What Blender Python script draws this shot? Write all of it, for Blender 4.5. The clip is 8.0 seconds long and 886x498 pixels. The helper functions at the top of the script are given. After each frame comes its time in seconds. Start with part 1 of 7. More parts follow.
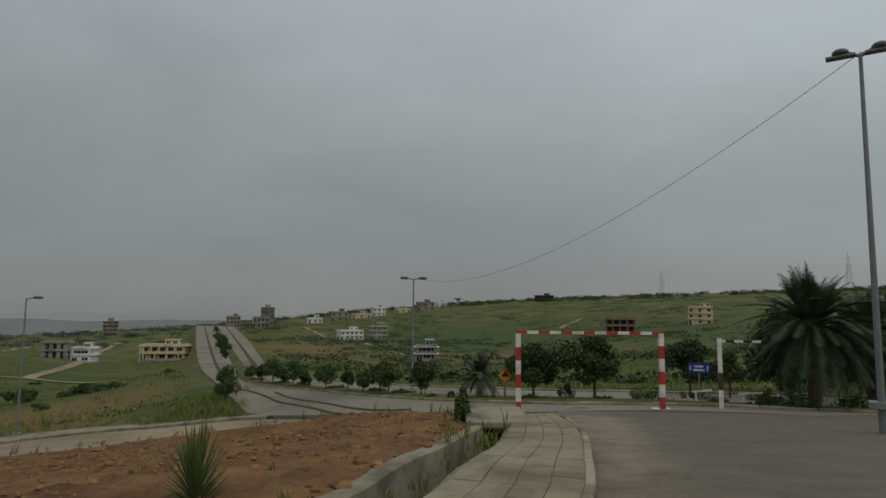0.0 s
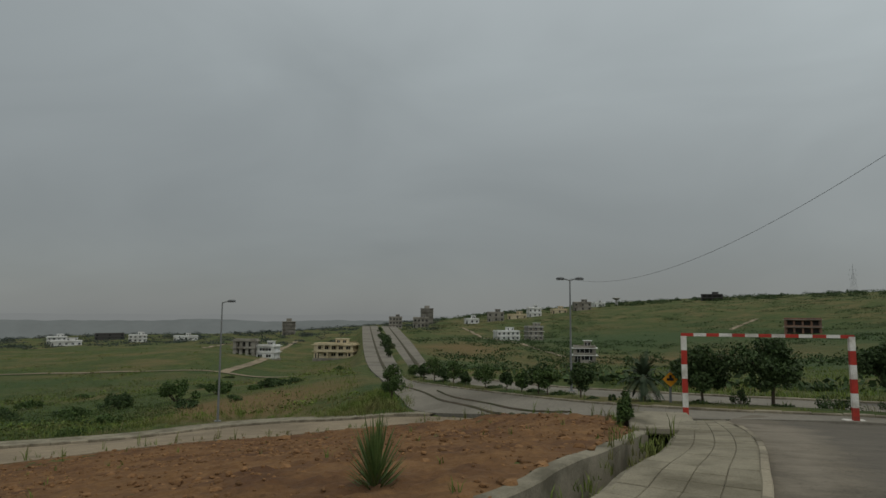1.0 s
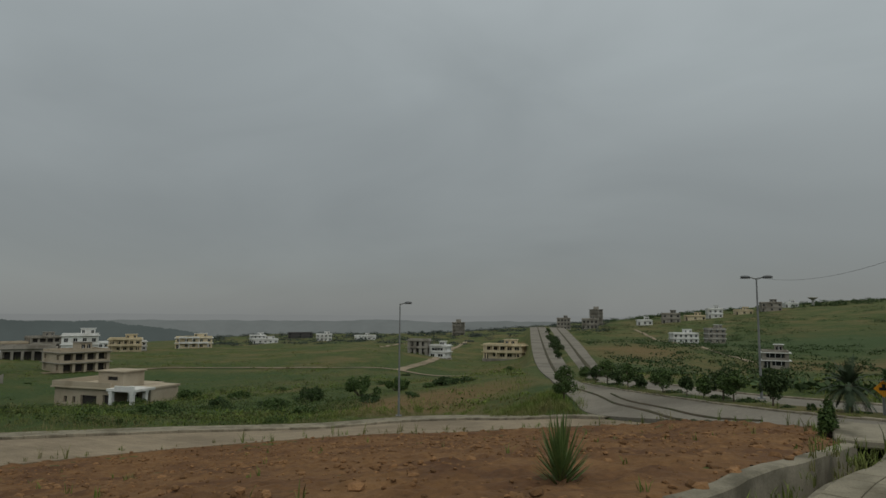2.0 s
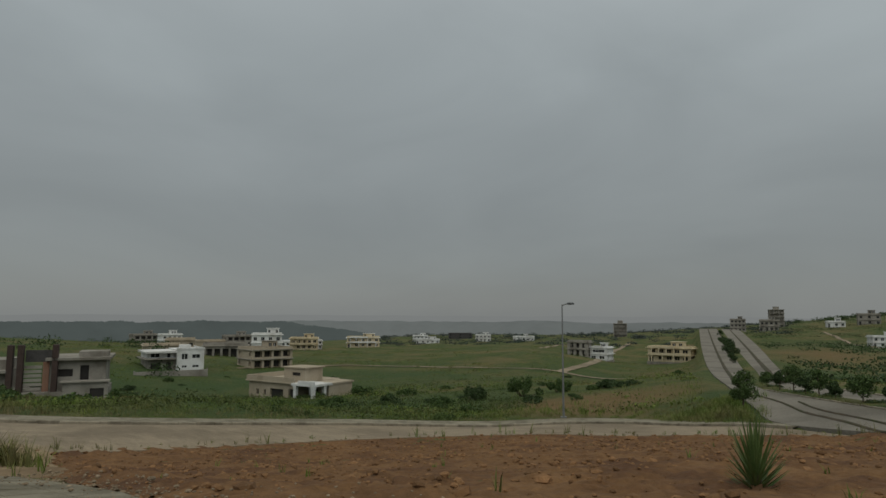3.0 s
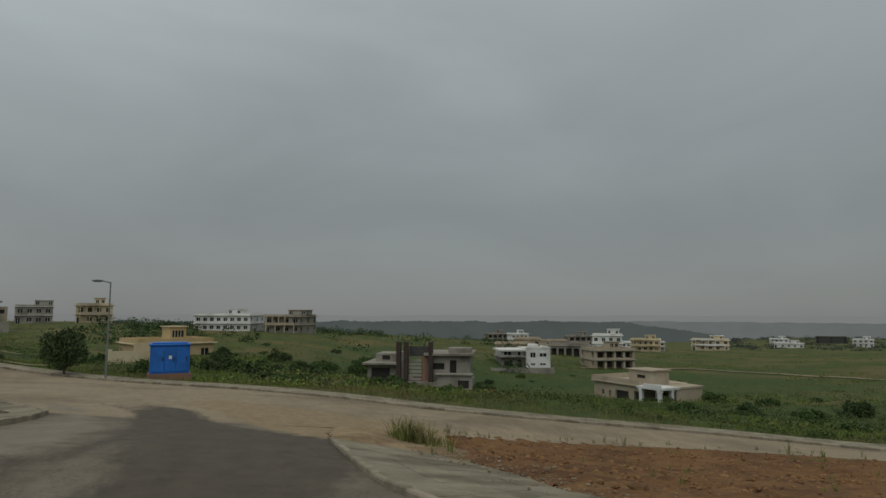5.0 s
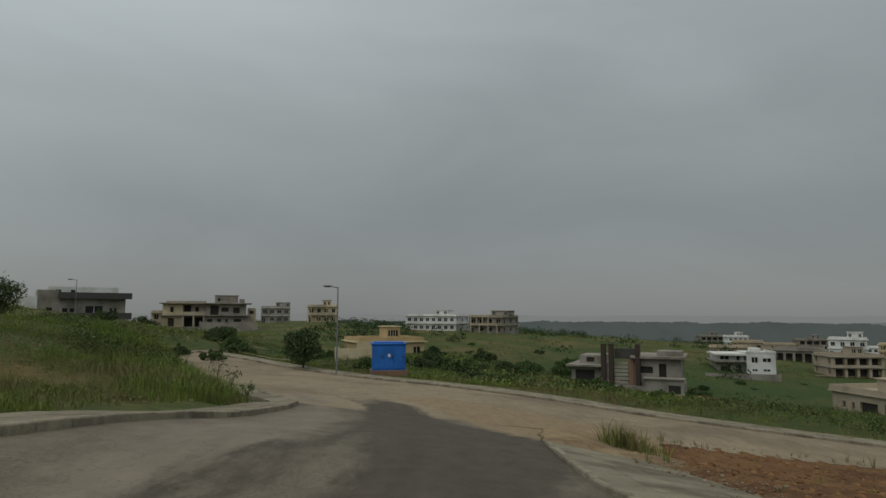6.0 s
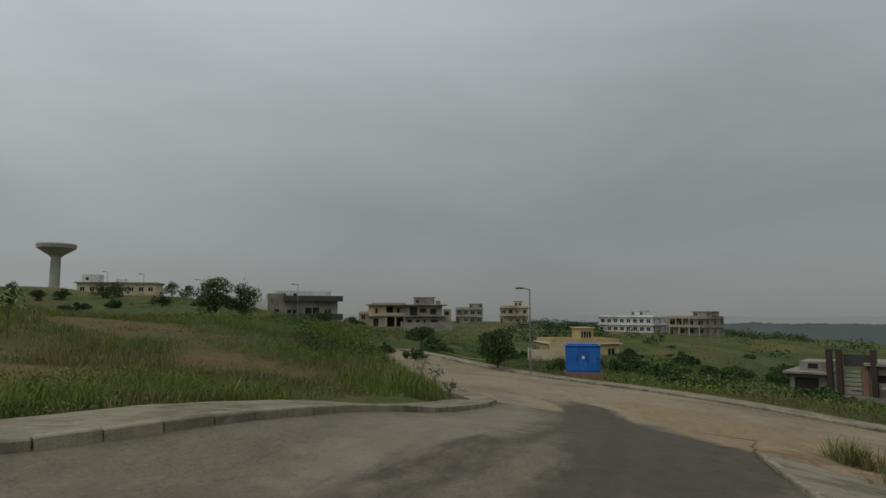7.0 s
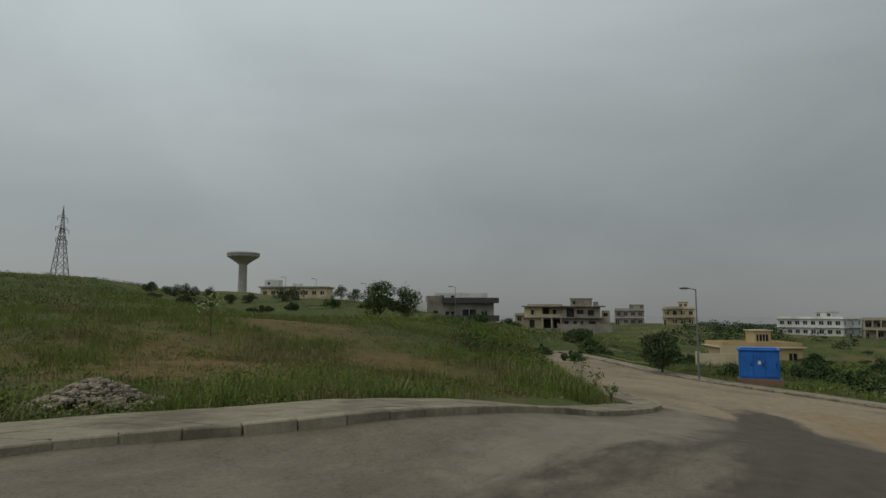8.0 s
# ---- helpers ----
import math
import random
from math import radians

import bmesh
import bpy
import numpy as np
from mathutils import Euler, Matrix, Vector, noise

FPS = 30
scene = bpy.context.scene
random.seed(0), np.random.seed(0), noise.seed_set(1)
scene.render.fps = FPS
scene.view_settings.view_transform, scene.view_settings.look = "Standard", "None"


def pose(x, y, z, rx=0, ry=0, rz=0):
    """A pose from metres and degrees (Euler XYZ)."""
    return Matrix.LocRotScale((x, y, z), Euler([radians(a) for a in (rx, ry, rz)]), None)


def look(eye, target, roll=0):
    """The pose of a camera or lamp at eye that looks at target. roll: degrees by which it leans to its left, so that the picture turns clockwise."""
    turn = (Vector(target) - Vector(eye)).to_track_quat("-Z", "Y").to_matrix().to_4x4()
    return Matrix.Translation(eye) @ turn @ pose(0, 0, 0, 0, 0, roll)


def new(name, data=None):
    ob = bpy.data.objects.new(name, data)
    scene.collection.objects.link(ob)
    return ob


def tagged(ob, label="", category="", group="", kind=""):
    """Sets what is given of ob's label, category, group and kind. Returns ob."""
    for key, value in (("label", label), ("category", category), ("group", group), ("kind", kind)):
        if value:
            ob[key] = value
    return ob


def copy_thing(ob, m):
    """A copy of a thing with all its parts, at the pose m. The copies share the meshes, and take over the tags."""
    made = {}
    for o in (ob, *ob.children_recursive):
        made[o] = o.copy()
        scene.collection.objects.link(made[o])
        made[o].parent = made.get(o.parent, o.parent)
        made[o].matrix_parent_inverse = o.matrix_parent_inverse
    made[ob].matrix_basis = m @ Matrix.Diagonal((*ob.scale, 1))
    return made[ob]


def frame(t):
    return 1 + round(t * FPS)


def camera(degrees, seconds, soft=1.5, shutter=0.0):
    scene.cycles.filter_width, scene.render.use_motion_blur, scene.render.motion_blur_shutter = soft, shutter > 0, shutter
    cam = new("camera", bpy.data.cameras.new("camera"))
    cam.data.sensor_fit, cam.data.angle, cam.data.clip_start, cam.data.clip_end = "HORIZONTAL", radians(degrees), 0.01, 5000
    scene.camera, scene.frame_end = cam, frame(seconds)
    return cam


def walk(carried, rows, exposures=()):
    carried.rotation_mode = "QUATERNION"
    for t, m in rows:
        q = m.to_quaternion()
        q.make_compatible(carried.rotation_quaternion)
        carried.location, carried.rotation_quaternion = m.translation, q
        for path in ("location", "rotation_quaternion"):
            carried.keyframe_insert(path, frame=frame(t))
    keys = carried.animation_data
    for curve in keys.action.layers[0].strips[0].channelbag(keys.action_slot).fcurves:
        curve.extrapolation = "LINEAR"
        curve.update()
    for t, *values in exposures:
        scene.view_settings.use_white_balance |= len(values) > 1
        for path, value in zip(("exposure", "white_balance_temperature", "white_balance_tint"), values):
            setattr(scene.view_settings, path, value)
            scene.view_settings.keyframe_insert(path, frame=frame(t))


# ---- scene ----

# the camera and its walk
cam = camera(69.65, 8.0, soft=1.5)
ROWS = [
    (0.0, 0.000, -0.000, 1.600, 0.00, 5.85, 0.45),
    (0.5, -0.006, -0.114, 1.618, 6.88, 5.82, 0.39),
    (1.0, -0.025, -0.265, 1.641, 13.85, 5.80, 0.32),
    (1.5, -0.046, -0.457, 1.646, 21.36, 5.80, 0.34),
    (3.0, -0.079, -1.212, 1.634, 42.73, 5.83, 0.25),
    (3.5, -0.093, -1.466, 1.657, 49.57, 5.82, 0.20),
    (4.0, -0.046, -1.676, 1.706, 56.50, 5.81, 0.16),
    (4.5, 0.093, -1.867, 1.761, 63.95, 5.78, 0.14),
    (6.0, 0.729, -2.312, 1.964, 90.12, 5.74, 0.16),
    (6.5, 0.948, -2.343, 2.003, 98.77, 5.72, 0.16),
    (7.0, 1.185, -2.348, 2.019, 107.09, 5.76, 0.16),
    (7.5, 1.377, -2.343, 2.032, 114.61, 5.81, 0.14),
    (8.0, 1.457, -2.305, 2.048, 120.96, 5.85, 0.11),
]
walk(cam, [(t, pose(x, y, z, 90 + pitch, 0, yaw) @ pose(0, 0, 0, 0, 0, roll)) for t, x, y, z, yaw, pitch, roll in ROWS])

# world, sun and exposure
SUN_EL, SUN_ROT = radians(54), radians(130)
world = bpy.data.worlds.new("overcast_sky")
scene.world = world
world.use_nodes = True
wn, wl = world.node_tree.nodes, world.node_tree.links
wn.clear()
sky = wn.new("ShaderNodeTexSky")
sky.sky_type, sky.sun_disc, sky.sun_elevation, sky.sun_rotation = "NISHITA", False, SUN_EL, SUN_ROT
co = wn.new("ShaderNodeTexCoord")
mp = wn.new("ShaderNodeMapping")
mp.inputs["Scale"].default_value = (1.0, 1.0, 2.6)
wl.new(co.outputs["Generated"], mp.inputs["Vector"])
cloud = wn.new("ShaderNodeTexNoise")
cloud.inputs["Scale"].default_value, cloud.inputs["Detail"].default_value, cloud.inputs["Roughness"].default_value = 2.1, 4.0, 0.5
cloud.inputs["Distortion"].default_value = 0.5
wl.new(mp.outputs[0], cloud.inputs["Vector"])
sepz = wn.new("ShaderNodeSeparateXYZ")
wl.new(co.outputs["Generated"], sepz.inputs[0])
grad = wn.new("ShaderNodeValToRGB")
grad.color_ramp.elements[0].position, grad.color_ramp.elements[0].color = 0.0, (0.201, 0.212, 0.209, 1)
grad.color_ramp.elements[1].position, grad.color_ramp.elements[1].color = 0.62, (0.40, 0.44, 0.452, 1)
e = grad.color_ramp.elements.new(0.16)
e.color = (0.235, 0.254, 0.252, 1)
e = grad.color_ramp.elements.new(0.36)
e.color = (0.318, 0.352, 0.357, 1)
e = grad.color_ramp.elements.new(0.95)
e.color = (0.50, 0.495, 0.43, 1)
wl.new(sepz.outputs["Z"], grad.inputs[0])
cr = wn.new("ShaderNodeMapRange")
cr.inputs["From Min"].default_value, cr.inputs["From Max"].default_value = 0.3, 0.7
cr.inputs["To Min"].default_value, cr.inputs["To Max"].default_value = 0.91, 1.09
wl.new(cloud.outputs[0], cr.inputs[0])
mul = wn.new("ShaderNodeVectorMath")
mul.operation = "SCALE"
wl.new(grad.outputs[0], mul.inputs[0])
wl.new(cr.outputs[0], mul.inputs["Scale"])
lobe = wn.new("ShaderNodeVectorMath")
lobe.operation = "DOT_PRODUCT"
nrm = wn.new("ShaderNodeVectorMath")
nrm.operation = "NORMALIZE"
wl.new(co.outputs["Generated"], nrm.inputs[0])
wl.new(nrm.outputs[0], lobe.inputs[0])
lobe.inputs[1].default_value = Vector((0.77, -0.64, 0.75)).normalized()
lr_ = wn.new("ShaderNodeMapRange")
lr_.inputs["From Min"].default_value, lr_.inputs["From Max"].default_value = -0.45, 0.9
lr_.inputs["To Min"].default_value, lr_.inputs["To Max"].default_value = 0.80, 1.46
wl.new(lobe.outputs["Value"], lr_.inputs[0])
lm = wn.new("ShaderNodeMath")
lm.operation = "MULTIPLY"
wl.new(cr.outputs[0], lm.inputs[0])
wl.new(lr_.outputs[0], lm.inputs[1])
wl.new(lm.outputs[0], mul.inputs["Scale"])
bg_cloud, bg_sky, add = wn.new("ShaderNodeBackground"), wn.new("ShaderNodeBackground"), wn.new("ShaderNodeAddShader")
wl.new(mul.outputs[0], bg_cloud.inputs[0])
bg_cloud.inputs[1].default_value = 1.16
wl.new(sky.outputs[0], bg_sky.inputs[0])
bg_sky.inputs[1].default_value = 0.006
wl.new(bg_cloud.outputs[0], add.inputs[0])
wl.new(bg_sky.outputs[0], add.inputs[1])
wl.new(add.outputs[0], wn.new("ShaderNodeOutputWorld").inputs[0])
sun = new("sun", bpy.data.lights.new("sun", "SUN"))
sun.data.energy, sun.data.angle, sun.data.color = 0.5, radians(60), (1.0, 0.94, 0.82)
sun.matrix_world = look((77, -64, 140), (0, 0, 0))
scene.view_settings.exposure = 0.0


# materials
def mat(name, a, b, scale=4.0, rough=0.85, bump=0.2, c=None, big=0.25, metal=0.0, rand=0.0, island=0.0, stretch=(1, 1, 1), fine=40.0, amount=0.5, bdist=0.02):
    """Two colours in grain of that scale, a third in large stains, fine relief."""
    m = bpy.data.materials.new(name)
    m.use_nodes = True
    n, l = m.node_tree.nodes, m.node_tree.links
    bsdf = n["Principled BSDF"]
    bsdf.inputs["Roughness"].default_value, bsdf.inputs["Metallic"].default_value = rough, metal
    bsdf.inputs["Specular IOR Level"].default_value = 0.25
    geo = n.new("ShaderNodeNewGeometry")
    mpn = n.new("ShaderNodeMapping")
    mpn.inputs["Scale"].default_value = stretch
    l.new(geo.outputs["Position"], mpn.inputs[0])

    def noisy(s, detail=5.0):
        t = n.new("ShaderNodeTexNoise")
        t.inputs["Scale"].default_value, t.inputs["Detail"].default_value, t.inputs["Roughness"].default_value = s, detail, 0.62
        l.new(mpn.outputs[0], t.inputs["Vector"])
        return t

    def ramp(src, lo, hi):
        r = n.new("ShaderNodeMapRange")
        r.inputs["From Min"].default_value, r.inputs["From Max"].default_value = lo, hi
        l.new(src, r.inputs[0])
        return r.outputs[0]

    def mix(f, x, y):
        k = n.new("ShaderNodeMix")
        k.data_type = "RGBA"
        if isinstance(f, float):
            k.inputs[0].default_value = f
        else:
            l.new(f, k.inputs[0])
        for v, s in ((x, k.inputs[6]), (y, k.inputs[7])):
            if isinstance(v, tuple):
                s.default_value = (*v, 1)
            else:
                l.new(v, s)
        return k.outputs[2]

    grain = noisy(scale)
    col = mix(ramp(grain.outputs[0], 0.5 - amount / 2, 0.5 + amount / 2), a, b)
    if c:
        col = mix(ramp(noisy(big, 6.0).outputs[0], 0.46, 0.62), col, c)
    dirt = ramp(noisy(fine, 3.0).outputs[0], 0.25, 0.75)
    h = n.new("ShaderNodeHueSaturation")
    vv = n.new("ShaderNodeMapRange")
    vv.inputs["To Min"].default_value, vv.inputs["To Max"].default_value = 0.76, 1.2
    l.new(dirt, vv.inputs[0])
    l.new(vv.outputs[0], h.inputs["Value"])
    l.new(col, h.inputs["Color"])
    col = h.outputs[0]
    if rand or island:
        h2 = n.new("ShaderNodeHueSaturation")
        v2 = n.new("ShaderNodeMapRange")
        k = rand or island
        v2.inputs["To Min"].default_value, v2.inputs["To Max"].default_value = 1 - k, 1 + k
        l.new(n.new("ShaderNodeObjectInfo").outputs["Random"] if rand else geo.outputs["Random Per Island"], v2.inputs[0])
        l.new(v2.outputs[0], h2.inputs["Value"])
        l.new(col, h2.inputs["Color"])
        col = h2.outputs[0]
    l.new(col, bsdf.inputs["Base Color"])
    if bump:
        bp = n.new("ShaderNodeBump")
        bp.inputs["Strength"].default_value, bp.inputs["Distance"].default_value = bump, bdist
        l.new(noisy(fine * 0.6, 6.0).outputs[0], bp.inputs["Height"])
        l.new(bp.outputs[0], bsdf.inputs["Normal"])
    return m


GRASSLAND = mat("grassland", (0.028, 0.05, 0.01), (0.08, 0.096, 0.021), 0.5, 0.95, 1.0, c=(0.115, 0.095, 0.034), big=0.06, fine=2.2, bdist=0.35, amount=0.34)
SOIL = mat("red_soil", (0.118, 0.058, 0.023), (0.205, 0.112, 0.049), 1.3, 0.95, 1.0, c=(0.10, 0.049, 0.023), big=0.35, fine=7.0, bdist=0.1)
CLOD = mat("soil_clod", (0.12, 0.06, 0.026), (0.235, 0.13, 0.06), 3.0, 0.95, 0.8, fine=30, island=0.35)
ASPHALT = mat("old_asphalt", (0.125, 0.118, 0.105), (0.165, 0.152, 0.132), 1.2, 0.9, 0.5, c=(0.085, 0.08, 0.073), big=0.16, fine=25)
TAR = mat("dark_new_asphalt", (0.045, 0.044, 0.043), (0.062, 0.06, 0.057), 1.5, 0.85, 0.4, c=(0.085, 0.078, 0.068), big=0.5, fine=30)
DUSTY = mat("dusty_road", (0.235, 0.185, 0.125), (0.285, 0.23, 0.16), 0.7, 0.92, 0.4, c=(0.18, 0.143, 0.096), big=0.14, fine=15)
SANDY = mat("sandy_dirt", (0.215, 0.155, 0.085), (0.30, 0.225, 0.135), 0.8, 0.95, 0.5, c=(0.16, 0.11, 0.062), big=0.5, fine=12)
CONCROAD = mat("concrete_road", (0.165, 0.148, 0.12), (0.21, 0.19, 0.157), 0.5, 0.9, 0.3, c=(0.125, 0.112, 0.09), big=0.1, fine=8)
KERB = mat("kerb_concrete", (0.21, 0.18, 0.13), (0.30, 0.265, 0.20), 3.0, 0.92, 0.6, c=(0.14, 0.12, 0.088), big=0.9, rand=0.14)
PAVER = mat("paver_concrete", (0.185, 0.163, 0.117), (0.265, 0.238, 0.176), 2.5, 0.92, 0.5, c=(0.135, 0.118, 0.082), big=0.8, rand=0.07)
DRAIN = mat("drain_concrete", (0.19, 0.17, 0.125), (0.28, 0.25, 0.19), 2.0, 0.93, 0.5, c=(0.11, 0.098, 0.07), big=0.9)
GREY_RENDER = mat("grey_cement_render", (0.23, 0.21, 0.18), (0.31, 0.29, 0.25), 0.6, 0.9, 0.2, c=(0.165, 0.148, 0.122), big=0.3)
CREAM = mat("cream_paint", (0.50, 0.42, 0.28), (0.56, 0.48, 0.33), 0.5, 0.85, 0.1, c=(0.43, 0.35, 0.22), big=0.2)
BUFF = mat("buff_render", (0.36, 0.30, 0.22), (0.42, 0.36, 0.275), 0.5, 0.88, 0.15, c=(0.30, 0.25, 0.18), big=0.25)
WHITE = mat("white_paint", (0.58, 0.58, 0.56), (0.66, 0.66, 0.64), 0.6, 0.8, 0.1, c=(0.48, 0.47, 0.44), big=0.2)
YELLOW = mat("ochre_paint", (0.40, 0.30, 0.16), (0.46, 0.355, 0.2), 0.5, 0.85, 0.1, c=(0.33, 0.25, 0.13), big=0.2)
BRICK = mat("raw_brick", (0.20, 0.105, 0.07), (0.28, 0.16, 0.11), 1.2, 0.92, 0.4, c=(0.16, 0.11, 0.09), big=0.3)
DARKTRIM = mat("dark_stone_cladding", (0.05, 0.047, 0.045), (0.08, 0.075, 0.072), 2.0, 0.7, 0.2)
BROWNTRIM = mat("dark_brown_cladding", (0.042, 0.028, 0.024), (0.07, 0.046, 0.038), 2.0, 0.7, 0.2)
GLASS = mat("dark_window_glass", (0.018, 0.02, 0.022), (0.028, 0.03, 0.032), 1.0, 0.15, 0.0)
# near-black colour that paints the shade inside open rooms and the culvert
SHADE_VOID = mat("painted_interior_shade", (0.03, 0.028, 0.025), (0.045, 0.04, 0.036), 1.0, 0.9, 0.0)
STEEL = mat("galvanised_steel", (0.16, 0.165, 0.165), (0.22, 0.225, 0.225), 3.0, 0.55, 0.1, metal=0.4)
LAMPHEAD = mat("lamp_housing", (0.10, 0.105, 0.11), (0.14, 0.145, 0.15), 3.0, 0.5, 0.05, metal=0.2)
RED = mat("red_paint", (0.36, 0.03, 0.02), (0.44, 0.045, 0.03), 3.0, 0.6, 0.15, c=(0.27, 0.04, 0.03), big=2.0)
WHITEP = mat("road_white_paint", (0.60, 0.58, 0.54), (0.70, 0.68, 0.64), 3.0, 0.6, 0.15, c=(0.45, 0.42, 0.37), big=2.0)
BLUE = mat("blue_enamel", (0.02, 0.13, 0.46), (0.028, 0.155, 0.52), 1.5, 0.45, 0.05, c=(0.018, 0.11, 0.38), big=0.9)
BLUESIGN = mat("blue_sign", (0.02, 0.04, 0.25), (0.03, 0.05, 0.29), 2.0, 0.5, 0.0)
YSIGN = mat("yellow_sign", (0.60, 0.24, 0.01), (0.66, 0.28, 0.015), 2.0, 0.5, 0.0)
BLACKP = mat("black_paint", (0.012, 0.012, 0.012), (0.02, 0.02, 0.02), 2.0, 0.5, 0.0)
BARK = mat("bark", (0.06, 0.045, 0.032), (0.11, 0.085, 0.06), 6.0, 0.95, 0.8, stretch=(1, 1, 0.3))
LEAF = mat("dark_leaves", (0.028, 0.051, 0.016), (0.05, 0.079, 0.025), 1.5, 0.7, 0.0, island=0.4)
LEAF2 = mat("green_leaves", (0.036, 0.068, 0.016), (0.066, 0.102, 0.028), 1.5, 0.7, 0.0, island=0.35)
PALMLEAF = mat("palm_leaves", (0.026, 0.044, 0.022), (0.048, 0.07, 0.036), 1.5, 0.65, 0.0, island=0.3)
YUCCALEAF = mat("yucca_leaves", (0.056, 0.092, 0.024), (0.108, 0.15, 0.048), 4.0, 0.55, 0.0, island=0.3)
GRASSBLADE = mat("grass_blades", (0.066, 0.115, 0.016), (0.138, 0.178, 0.034), 0.5, 0.8, 0.0, c=(0.14, 0.122, 0.05), big=0.18, island=0.4)
DRYGRASS = mat("dry_grass", (0.15, 0.125, 0.06), (0.22, 0.18, 0.09), 1.0, 0.85, 0.0, island=0.3)
STONE = mat("rubble_stone", (0.14, 0.117, 0.086), (0.29, 0.25, 0.195), 2.0, 0.95, 0.6, island=0.4)
# tree colour greyed and blued, with distance haze put into it
FOREST = mat("hazy_far_forest", (0.040, 0.054, 0.046), (0.055, 0.07, 0.058), 0.03, 1.0, 0.0, c=(0.07, 0.08, 0.068), big=0.012, fine=0.3)
WTANK = mat("tower_concrete", (0.36, 0.35, 0.325), (0.43, 0.42, 0.39), 0.4, 0.9, 0.15, c=(0.30, 0.285, 0.26), big=0.12)


def bare_earth(m):
    """Lets reddish earth show through the grass where the ground carries it."""
    n, l = m.node_tree.nodes, m.node_tree.links
    bsdf = n["Principled BSDF"]
    col = bsdf.inputs["Base Color"].links[0].from_socket
    at, geo, nz, n2 = n.new("ShaderNodeAttribute"), n.new("ShaderNodeNewGeometry"), n.new("ShaderNodeTexNoise"), n.new("ShaderNodeTexNoise")
    at.attribute_name = "bare"
    nz.inputs["Scale"].default_value, nz.inputs["Detail"].default_value, nz.inputs["Roughness"].default_value = 0.45, 11.0, 0.74
    n2.inputs["Scale"].default_value, n2.inputs["Detail"].default_value = 1.5, 7.0
    l.new(geo.outputs["Position"], nz.inputs["Vector"])
    l.new(geo.outputs["Position"], n2.inputs["Vector"])
    ad, rg_, cm, mx = n.new("ShaderNodeMath"), n.new("ShaderNodeMapRange"), n.new("ShaderNodeMix"), n.new("ShaderNodeMix")
    l.new(at.outputs["Fac"], ad.inputs[0])
    l.new(nz.outputs[0], ad.inputs[1])
    rg_.inputs["From Min"].default_value, rg_.inputs["From Max"].default_value = 0.8, 1.3
    l.new(ad.outputs[0], rg_.inputs[0])
    lush, lr, lc, lmix = n.new("ShaderNodeAttribute"), n.new("ShaderNodeMapRange"), n.new("ShaderNodeMix"), n.new("ShaderNodeMix")
    lush.attribute_name = "lush"
    ls = n.new("ShaderNodeMath")
    n3 = n.new("ShaderNodeTexNoise")
    n3.inputs["Scale"].default_value, n3.inputs["Detail"].default_value, n3.inputs["Roughness"].default_value = 0.11, 9.0, 0.7
    l.new(geo.outputs["Position"], n3.inputs["Vector"])
    l.new(lush.outputs["Fac"], ls.inputs[0])
    l.new(n3.outputs[0], ls.inputs[1])
    lr.inputs["From Min"].default_value, lr.inputs["From Max"].default_value = 0.72, 1.12
    l.new(ls.outputs[0], lr.inputs[0])
    lc.data_type = lmix.data_type = "RGBA"
    lc.inputs[6].default_value, lc.inputs[7].default_value = (0.022, 0.044, 0.01, 1), (0.05, 0.08, 0.02, 1)
    l.new(n2.outputs[0], lc.inputs[0])
    l.new(lr.outputs[0], lmix.inputs[0])
    l.new(col, lmix.inputs[6])
    l.new(lc.outputs[2], lmix.inputs[7])
    col = lmix.outputs[2]
    cm.data_type = mx.data_type = "RGBA"
    cm.inputs[6].default_value, cm.inputs[7].default_value = (0.098, 0.06, 0.023, 1), (0.17, 0.115, 0.046, 1)
    l.new(n2.outputs[0], cm.inputs[0])
    l.new(rg_.outputs[0], mx.inputs[0])
    l.new(col, mx.inputs[6])
    l.new(cm.outputs[2], mx.inputs[7])
    l.new(mx.outputs[2], bsdf.inputs["Base Color"])


bare_earth(GRASSLAND)


